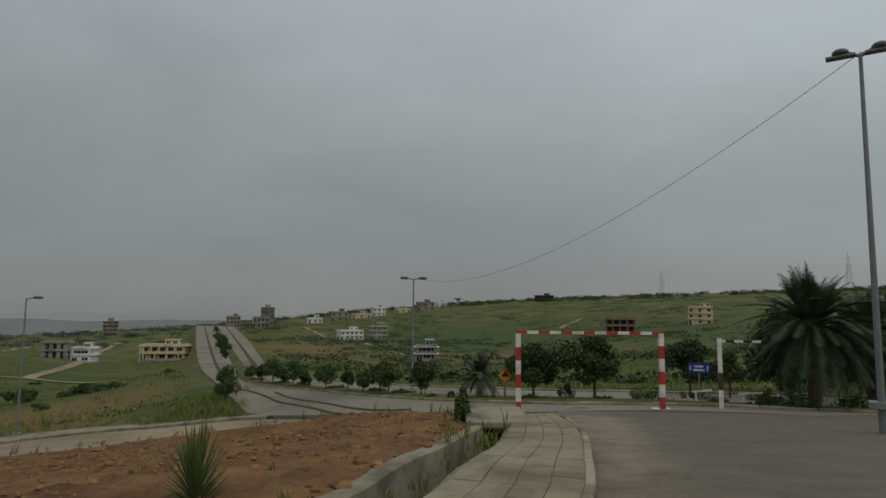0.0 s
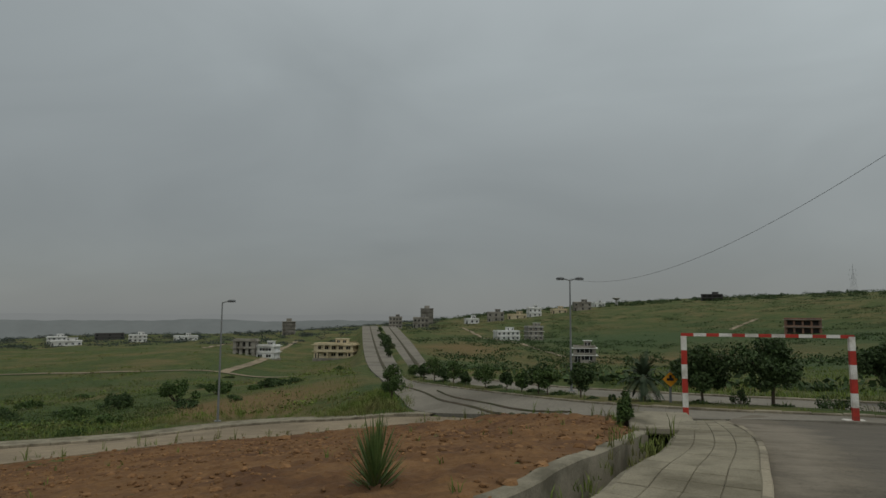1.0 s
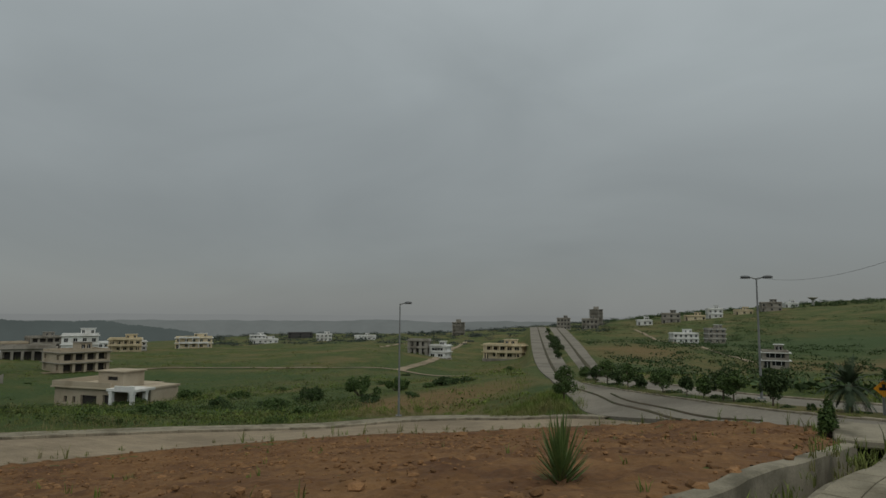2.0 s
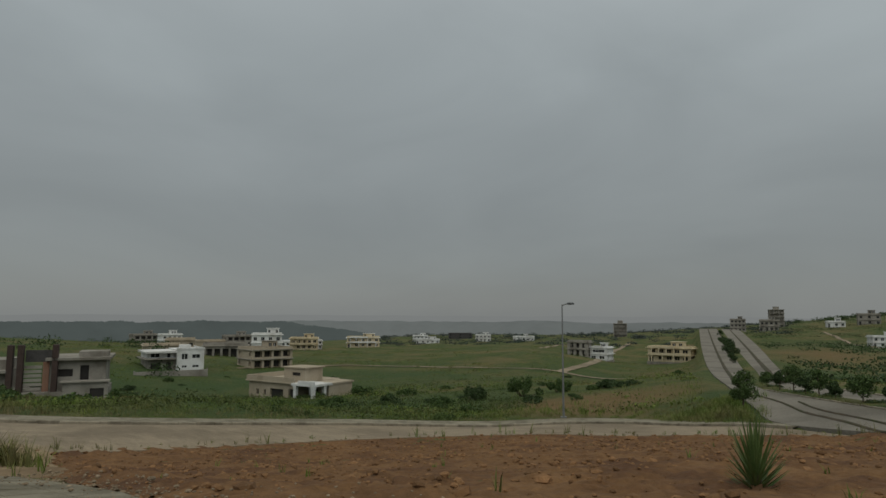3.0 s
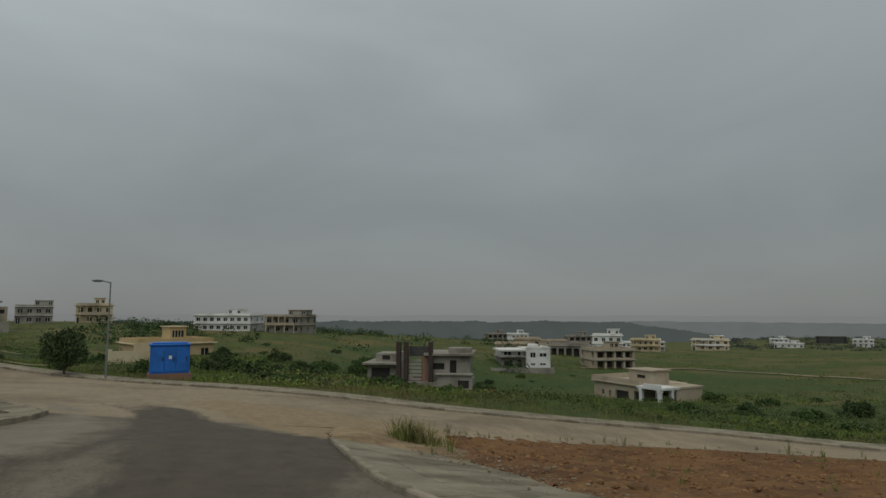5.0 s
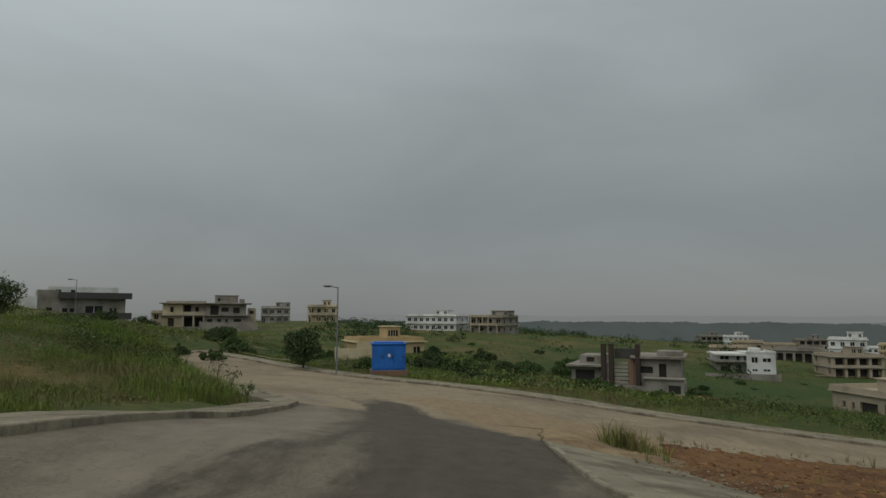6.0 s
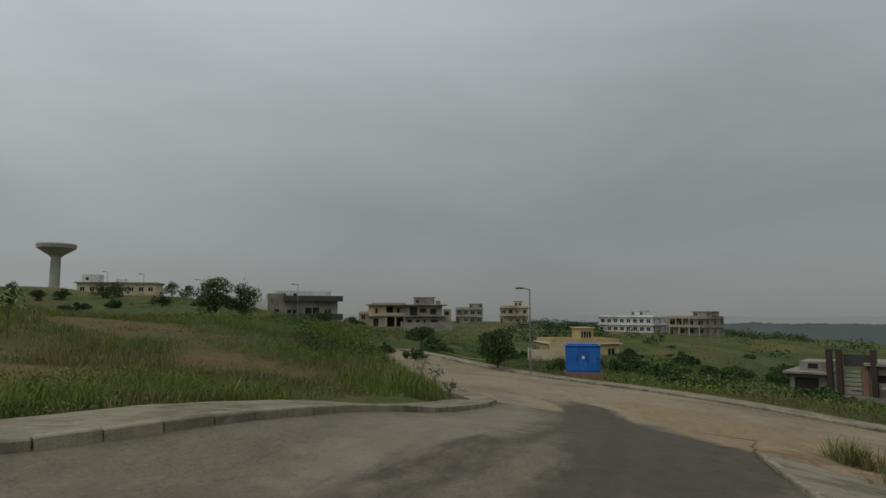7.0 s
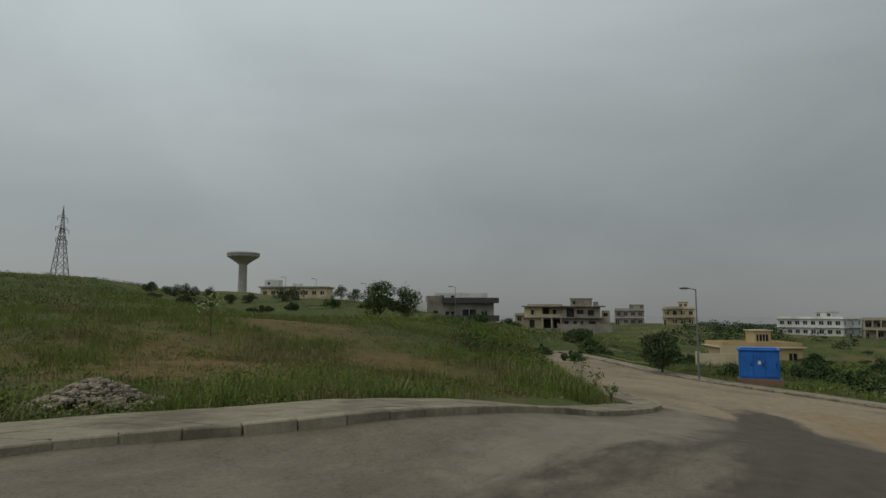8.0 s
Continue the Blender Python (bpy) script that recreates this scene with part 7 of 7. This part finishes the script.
for k in range(9000):
    p = LF[rg.randrange(len(LF))]
    t = LF[min(len(LF) - 1, 5 + rg.randrange(len(LF) - 5))]
    i = rg.randrange(1, len(LF) - 1)
    w = LF[i + 1] - LF[i - 1]
    nx, ny = w[1], -w[0]
    ln = math.hypot(nx, ny)
    off = 0.7 + 13 * rg.random() ** 1.8
    x, y = LF[i][0] - off * -nx / ln * -1 * -1, LF[i][1] - off * -ny / ln * -1 * -1
    if math.hypot(x, y) < math.hypot(LF[i][0], LF[i][1]):
        x, y = 2 * LF[i][0] - x, 2 * LF[i][1] - y
    k2 = noise.noise(Vector((x * 0.2, y * 0.2, 17)))
    if near_road(x, y)[0] > 0.8:
        (dry if off < 3.2 and rg.random() < 0.55 else verge).append((x, y, ground_z(x, y) - 0.02, rg.uniform(0.12, 0.32) * (1.1 + k2) * (0.6 if off < 3 else 1.2), 0.35))
for k in range(11000):
    a, r = radians(rg.uniform(18, 122)), 50 + 150 * rg.random() ** 1.5
    x, y = -r * math.sin(a), r * math.cos(a)
    if near_road(x, y)[0] < 2.5 or noise.noise(Vector((x * 0.045, y * 0.045, 1))) < rg.uniform(-0.5, 0.25):
        continue
    if not (23 < math.degrees(a) < 41 and r < 90 and rg.random() < 0.6):
        far_grass.append((x, y, ground_z(x, y) - 0.05, rg.uniform(0.2, 0.5), 0.9))
for k in range(2500):
    x, y = -8 - 9 * rg.random() - 0.4, 35.5 + 18 * rg.random()
    if near_road(x, y)[0] > 0.7 and math.degrees(math.atan2(-x, y)) > 16.6:
        verge.append((x, y, ground_z(x, y) - 0.02, rg.uniform(0.3, 0.6), 0.3))
for k in range(110):
    weeds.append((-21.9 + rg.gauss(0, 0.6), 4.0 + rg.gauss(0, 0.4), 0, rg.uniform(0.3, 0.95), 0.10))
weeds = [(x, y, ground_z(x, y), h, s) for x, y, z, h, s in weeds]
for k in range(130):
    t = rg.random()
    x, y = -1.0 + 1.9 * t + rg.gauss(0, 0.1), 6.4 + 8 * t
    weeds.append((x + 0.5 + rg.choice((0.0, 0.32)), y, ground_z(x, y) - rg.choice((0.1, 0.55)), rg.uniform(0.08, 0.25), 0.07))
edge = [(SP[k] + (SP[(k + 1) % len(SP)] - SP[k]) * rg.random()) for k in list(range(2, 19)) * 14]
for e_ in edge:
    weeds.append((e_[0] + rg.gauss(0, 0.3), e_[1] + rg.gauss(0, 0.3), ground_z(*e_) + 0.05, rg.uniform(0.08, 0.3) if rg.random() < 0.9 else 0.55, 0.08))
for k in range(70):
    x, y = rg.uniform(-22, -1), rg.uniform(3, 28)
    if in_poly(x, y):
        weeds.append((x, y, soil_z(x, y), rg.uniform(0.06, 0.25), 0.06))
for k in range(1500):
    i = rg.randrange(len(mid_line))
    if math.hypot(*mid_line[i][:2]) < 75:
        g_ = med_grid[i][1 + rg.randrange(4)]
        weeds.append((g_[0] + rg.gauss(0, 0.4), g_[1] + rg.gauss(0, 0.4), g_[2] + 0.1, rg.uniform(0.1, 0.35), 0.2))
for k in range(3500):
    a, r = radians(rg.uniform(-36, 12)), 34 + 70 * rg.random() ** 1.5
    x, y = -r * math.sin(a), r * math.cos(a)
    if near_road(x, y)[0] > 1.5:
        far_grass.append((x, y, ground_z(x, y) - 0.03, rg.uniform(0.15, 0.4), 0.6))
grass("bank_grass", bank, GRASSBLADE, "green tufted grass over the roadside bank", 1, 11, 0.0058)
grass("dry_grass", dry, DRYGRASS, "straw-coloured dry grass along the verges", 2, 8, 0.009)
grass("verge_grass", verge, GRASSBLADE, "long green grass beyond the lower road", 3, 10, 0.011)
grass("field_grass", far_grass, GRASSBLADE, "rough grass clumps over the valley fields", 4, 8, 0.022)
grass("weeds", weeds, GRASSBLADE, "thin weeds in the soil and along the drain", 5, 7)

rtg = random.Random(77)
tall, tip_grass = [], []
while len(tall) < 3600:
    a, r = radians(rtg.uniform(104, 170)), 10.5 + 50 * rtg.random() ** 1.5
    x, y = -r * math.sin(a), r * math.cos(a)
    k = noise.noise(Vector((x * 0.22, y * 0.22, 51))) + 0.5 * noise.noise(Vector((x * 0.7, y * 0.7, 5))) + (0.25 if math.degrees(a) < 126 else 0)
    if near_road(x, y)[0] < 2.2 or (y > -9.4 and -20.5 < x < -3) or math.hypot(x + 4.6, y + 12.45) < 1.0 or k < rtg.uniform(0.0, 0.6):
        continue
    tall.append((x, y, ground_z(x, y) - 0.02, rtg.uniform(0.16, 0.42) * (1 + r * 0.012), 0.18 + r * 0.005))
while len(tip_grass) < 1500:
    x, y = rtg.uniform(-42, -18), rtg.uniform(-26, -8.8)
    if 1.5 < near_road(x, y)[0] < 5.5 and noise.noise(Vector((x * 0.3, y * 0.3, 61))) > rtg.uniform(-0.7, 0.3):
        tip_grass.append((x, y, ground_z(x, y) - 0.02, rtg.uniform(0.3, 0.85), 0.3))
grass("tall_grass", tall, GRASSBLADE, "long wispy green grass in patches over the bank", 11, 16, 0.004)
grass("corner_grass", tip_grass, GRASSBLADE, "long green grass at the footpath's corner", 12, 16, 0.007)

# leafy scrub too small and thick to count
def scrub(name, clumps, material, label, seed, per=26, leaf=0.25):
    """Clumps (x, y, z, height, spread) of loose leaves."""
    rng = np.random.default_rng(seed)
    t = np.repeat(np.array(clumps), per, axis=0)
    n = len(t)
    a = rng.uniform(0, 2 * math.pi, n)
    rad = t[:, 4] * rng.uniform(0, 1, n) ** 0.6
    up = t[:, 3] * rng.uniform(0.02, 1.0, n) * (1 - 0.6 * (rad / t[:, 4]) ** 2)
    c = t[:, :3] + np.stack([np.cos(a) * rad, np.sin(a) * rad, up], 1)
    v, f_ = leaf_quads(rng, c, leaf)
    v = v.reshape(-1, 4, 3)
    v = t[:, None, :3] + (v - t[:, None, :3])
    me = mesh_of(name, v.reshape(-1, 3), f_, material)
    return tagged(new(name, me), label, "scrub", kind="stuff")


WEEDLEAF = mat("weed_leaves", (0.07, 0.116, 0.018), (0.135, 0.172, 0.034), 0.7, 0.75, 0.0, c=(0.13, 0.115, 0.05), big=0.3, island=0.4)
valley, hillside, bank_weeds, skyline = [], [], [], []
rv = random.Random(31)
while len(valley) < 2400:
    a, r = rv.uniform(20, 122), 50 + 260 * rv.random() ** 1.6
    x, y = -r * math.sin(radians(a)), r * math.cos(radians(a))
    k = noise.noise(Vector((x * 0.03, y * 0.03, 6))) + 0.6 * noise.noise(Vector((x * 0.11, y * 0.11, 3))) + (0.1 if a > 68 else 0.0)
    if near_road(x, y)[0] < 2.5 or k < rv.uniform(-0.1, 0.7) or (23 < a < 41 and r < 90 and rv.random() < 0.85):
        continue
    valley.append((x, y, ground_z(x, y) - 0.1, rv.uniform(0.3, 0.9) * (1 + r * 0.002), rv.uniform(0.6, 1.8) * (1 + r * 0.004)))
while len(hillside) < 2200:
    a, r = rv.uniform(-36, 18), 45 + 520 * rv.random() ** 1.3
    x, y = -r * math.sin(radians(a)), r * math.cos(radians(a))
    k = noise.noise(Vector((x * 0.02, y * 0.02, 16))) + 0.7 * noise.noise(Vector((x * 0.07, y * 0.07, 13)))
    if near_road(x, y)[0] < 3 or k < rv.uniform(-0.25, 0.6):
        continue
    hillside.append((x, y, ground_z(x, y) - 0.1, rv.uniform(0.4, 1.1) * (1 + r * 0.002), rv.uniform(0.8, 2.0) * (1 + r * 0.004)))
while len(skyline) < 420:
    a, r = rv.uniform(-36, 14), rv.uniform(540, 640)
    if noise.noise(Vector((a * 0.5, 0, 1))) < rv.uniform(-0.6, 0.4):
        continue
    x, y = -r * math.sin(radians(a)), r * math.cos(radians(a))
    skyline.append((x, y, ground_z(x, y) - 0.3, rv.uniform(1.2, 3.6), rv.uniform(2, 5)))
far_line = []
while len(far_line) < 420:
    a, r = rv.uniform(14, 50), 330 + 330 * rv.random()
    if noise.noise(Vector((a * 0.4, r * 0.02, 21))) < rv.uniform(-0.4, 0.4):
        continue
    x, y = -r * math.sin(radians(a)), r * math.cos(radians(a))
    if near_road(x, y)[0] > 6:
        far_line.append((x, y, ground_z(x, y) - 0.3, rv.uniform(0.8, 3.0), rv.uniform(2.5, 6)))
hill_tufts = []
while len(hill_tufts) < 2400:
    a, r = rv.uniform(112, 168), 45 + 110 * rv.random() ** 1.2
    x, y = -r * math.sin(radians(a)), r * math.cos(radians(a))
    if near_road(x, y)[0] < 3 or noise.noise(Vector((x * 0.06, y * 0.06, 33))) + 0.5 * noise.noise(Vector((x * 0.2, y * 0.2, 3))) < rv.uniform(-0.4, 0.5):
        continue
    hill_tufts.append((x, y, ground_z(x, y) - 0.05, rv.uniform(0.25, 0.7), rv.uniform(0.5, 1.3)))
while len(bank_weeds) < 1900:
    a, r = rv.uniform(104, 170), 11 + 72 * rv.random() ** 1.15
    x, y = -r * math.sin(radians(a)), r * math.cos(radians(a))
    k = noise.noise(Vector((x * 0.13, y * 0.13, 27))) + 0.6 * noise.noise(Vector((x * 0.5, y * 0.5, 2))) + (0.25 if a < 130 else 0)
    if near_road(x, y)[0] < 2.0 or (y > -9.25 and -20.5 < x < -3) or k < rv.uniform(-0.2, 0.6) or math.hypot(x + 4.6, y + 12.45) < 1.1:
        continue
    bank_weeds.append((x, y, ground_z(x, y) - 0.02, rv.uniform(0.08, 0.3) * (1 + r * 0.018), rv.uniform(0.12, 0.4) * (1 + r * 0.03)))
treeline = []
while len(treeline) < 260:
    a, r = rv.uniform(66, 101), 135 + 260 * rv.random()
    x, y = -r * math.sin(radians(a)), r * math.cos(radians(a))
    if noise.noise(Vector((x * 0.02, y * 0.02, 44))) + noise.noise(Vector((x * 0.06, y * 0.06, 4))) * 0.6 < rv.uniform(-0.15, 0.5):
        continue
    treeline.append((x, y, ground_z(x, y) - 0.3, rv.uniform(1.5, 3.8), rv.uniform(1.8, 4.5)))
scrub("valley_thicket", treeline, LEAF, "dark tree thickets beyond the houses", 6, 90, 0.34)
THICKET = mat("thicket_leaves", (0.034, 0.06, 0.015), (0.066, 0.1, 0.026), 0.6, 0.75, 0.0, c=(0.08, 0.095, 0.03), big=0.12, island=0.4)
growth, hedge = [], []
while len(growth) < 2100:
    a, r = rv.uniform(36, 121), 40 + 85 * rv.random() ** 1.2
    x, y = -r * math.sin(radians(a)), r * math.cos(radians(a))
    k = noise.noise(Vector((x * 0.05, y * 0.05, 71))) + 0.6 * noise.noise(Vector((x * 0.18, y * 0.18, 8)))
    if near_road(x, y)[0] < 2.6 or k < rv.uniform(-0.25, 0.45):
        continue
    growth.append((x, y, ground_z(x, y) - 0.1, rv.uniform(0.3, 1.0) * (1.2 if k > 0.3 else 0.8), rv.uniform(0.5, 1.5)))
while len(hedge) < 420:
    x, y = rv.uniform(-72, -28), rv.uniform(-48, -14)
    az_ = math.degrees(math.atan2(-x, y))
    if 108 < az_ < 124 and near_road(x, y)[0] > 2.5 and noise.noise(Vector((x * 0.15, y * 0.15, 31))) > rv.uniform(-0.5, 0.4):
        hedge.append((x, y, ground_z(x, y) - 0.1, rv.uniform(0.4, 1.1), rv.uniform(0.5, 1.2)))
scrub("thick_growth", growth, THICKET, "thick green weeds and low thorn beyond the lower road", 14, 48, 0.086)
scrub("brow_growth", hedge, THICKET, "bushy green growth along the brow of the bank", 15, 90, 0.07)
scrub("valley_scrub", valley, WEEDLEAF, "loose green scrub over the valley fields", 1, 36, 0.145)
scrub("hillside_scrub", hillside, LEAF, "dark scrub over the far hillside", 2, 28, 0.3)
scrub("skyline_scrub", skyline, LEAF, "dark low trees along the hill skyline", 3, 90, 0.5)
scrub("bank_weeds", bank_weeds, WEEDLEAF, "leafy green weeds over the roadside bank", 4, 38, 0.037)
scrub("far_tree_belt", far_line, FOREST, "belts of low trees on the far plain, painted hazy grey-green", 8, 60, 0.5)
scrub("hill_scrub", hill_tufts, WEEDLEAF, "rough weedy growth over the hill crest", 9, 30, 0.08)

# rubble and stones on the bank
pile = []
while len(pile) < 1900:
    u, v = rg.gauss(0, 0.4), rg.gauss(0, 0.32)
    top = 0.4 * math.exp(-(u * u / 0.42 + v * v / 0.28))
    x, y = -4.6 + 0.86 * u + 0.5 * v, -12.45 + -0.5 * u + 0.86 * v
    r = rg.uniform(0.01, 0.03) + rg.random() ** 7 * 0.07
    pile.append((x, y, ground_z(x, y) + top * rg.uniform(0.75, 1.0), r))
lumps("rubble_pile", pile, STONE, "heap of grey broken stones and concrete rubble", "rubble", "stuff", 0.6)
mound = []
for k in range(90):
    u, v = rg.gauss(0, 0.4), rg.gauss(0, 0.28)
    x, y = -4.6 + 0.86 * u + 0.5 * v, -12.45 - 0.5 * u + 0.86 * v
    mound.append((x, y, ground_z(x, y) + 0.2 * math.exp(-(u * u / 0.42 + v * v / 0.28)), 0.09))
lumps("rubble_core", mound, STONE, "packed grey rubble under the heap", "rubble", "stuff", 0.8)
loose = []
for k in range(160):
    a, r = radians(rg.uniform(112, 168)), 11.2 + 10 * rg.random() ** 2
    x, y = -r * math.sin(a), r * math.cos(a)
    if near_road(x, y)[0] > 1.8:
        loose.append((x, y, ground_z(x, y), rg.uniform(0.02, 0.09)))
lumps("loose_stones", loose, STONE, "loose pale stones lying in the grass", "stones")
bare = []
for k in range(700):
    a, r = radians(rg.uniform(118, 165)), 11.5 + 22 * rg.random()
    x, y = -r * math.sin(a), r * math.cos(a)
    if near_road(x, y)[0] > 2.2 and noise.noise(Vector((x * 0.16, y * 0.16, 7))) < -0.05:
        bare.append((x, y, ground_z(x, y), rg.uniform(0.03, 0.10)))
lumps("bank_clods", bare, CLOD, "reddish clods where the bank is bare", "soil")
spoil = lumps("spoil_heap", [(rs.gauss(0, 1.6), rs.gauss(0, 1.0), 0.2, rs.uniform(0.5, 0.9)) for _ in range(40)], CLOD, "heap of reddish spoil beside the grey house", "soil heap", kind="")
spoil.location = (-88.5, 33.0, ground_z(-88.5, 33.0))

CRUMB = mat("concrete_crumbs", (0.16, 0.115, 0.07), (0.27, 0.215, 0.15), 3.0, 0.95, 0.5, island=0.3)
crumbs = []
PS = spline(PATH_SOILSIDE[5:], 0.3)
for k in range(900):
    p = PS[rg.randrange(len(PS))]
    off = rg.gauss(0, 0.35)
    x, y = p[0] + rg.gauss(0, 0.2), p[1] - off
    r = rg.uniform(0.006, 0.022) + rg.random() ** 9 * 0.04
    crumbs.append((x, y, ground_z(x, y) + 0.11, r))
lumps("path_crumbs", crumbs, CRUMB, "crumbs of broken concrete and soil along the footpath's edge", "rubble", "stuff", 0.6, seed=12)

# laid stone, last
kerb("street_kerb", OUTER_KERB[3:], 0.17, "worn concrete kerb stones along the bank", 0.68, seed=2)
kerb("corner_kerb", TIP_KERB, 0.14, "worn concrete kerb stones round the corner", 0.75, seed=3)
kerb("footpath_kerb", PATH_ROADSIDE, 0.13, "pale concrete kerb stones edging the footpath", 0.7, 0.11, seed=4)
kerb("lower_kerb", LOW_FAR, 0.2, "pale concrete kerb stones along the lower road", 0.9, 0.2, seed=5)
kerb("boulevard_kerb", MED_NEAR[:9], 0.15, "concrete kerb stones along the planted median", 0.8, 0.18, seed=6)
kerb("verge_kerb", BV_FAR[:8], 0.15, "concrete kerb stones beyond the far carriageway", 1.2, 0.25, seed=7)
paved("bank_footpath", OUT_EDGE, OUT_PAVE, 0.5, 4, "pale concrete footpath slabs along the bank", 0.15, PAVER, seed=8)
paved("corner_footpath", shifted(TIP_KERB[:5], 0.1), shifted(TIP_KERB[:5], 0.9), 0.9, 1, "pale concrete slabs at the corner", 0.12, PAVER, seed=9)
paved("footpath", PATH_L, PATH_SOILSIDE, 0.5, 4, "pale concrete footpath slabs curving along the street", 0.11, PAVER, seed=10)
paved("lower_footpath", shifted(LOW_FAR, -0.12), shifted(LOW_FAR, -1.45), 1.1, 2, "narrow pale concrete strip behind the kerb", 0.18, PAVER, seed=11)
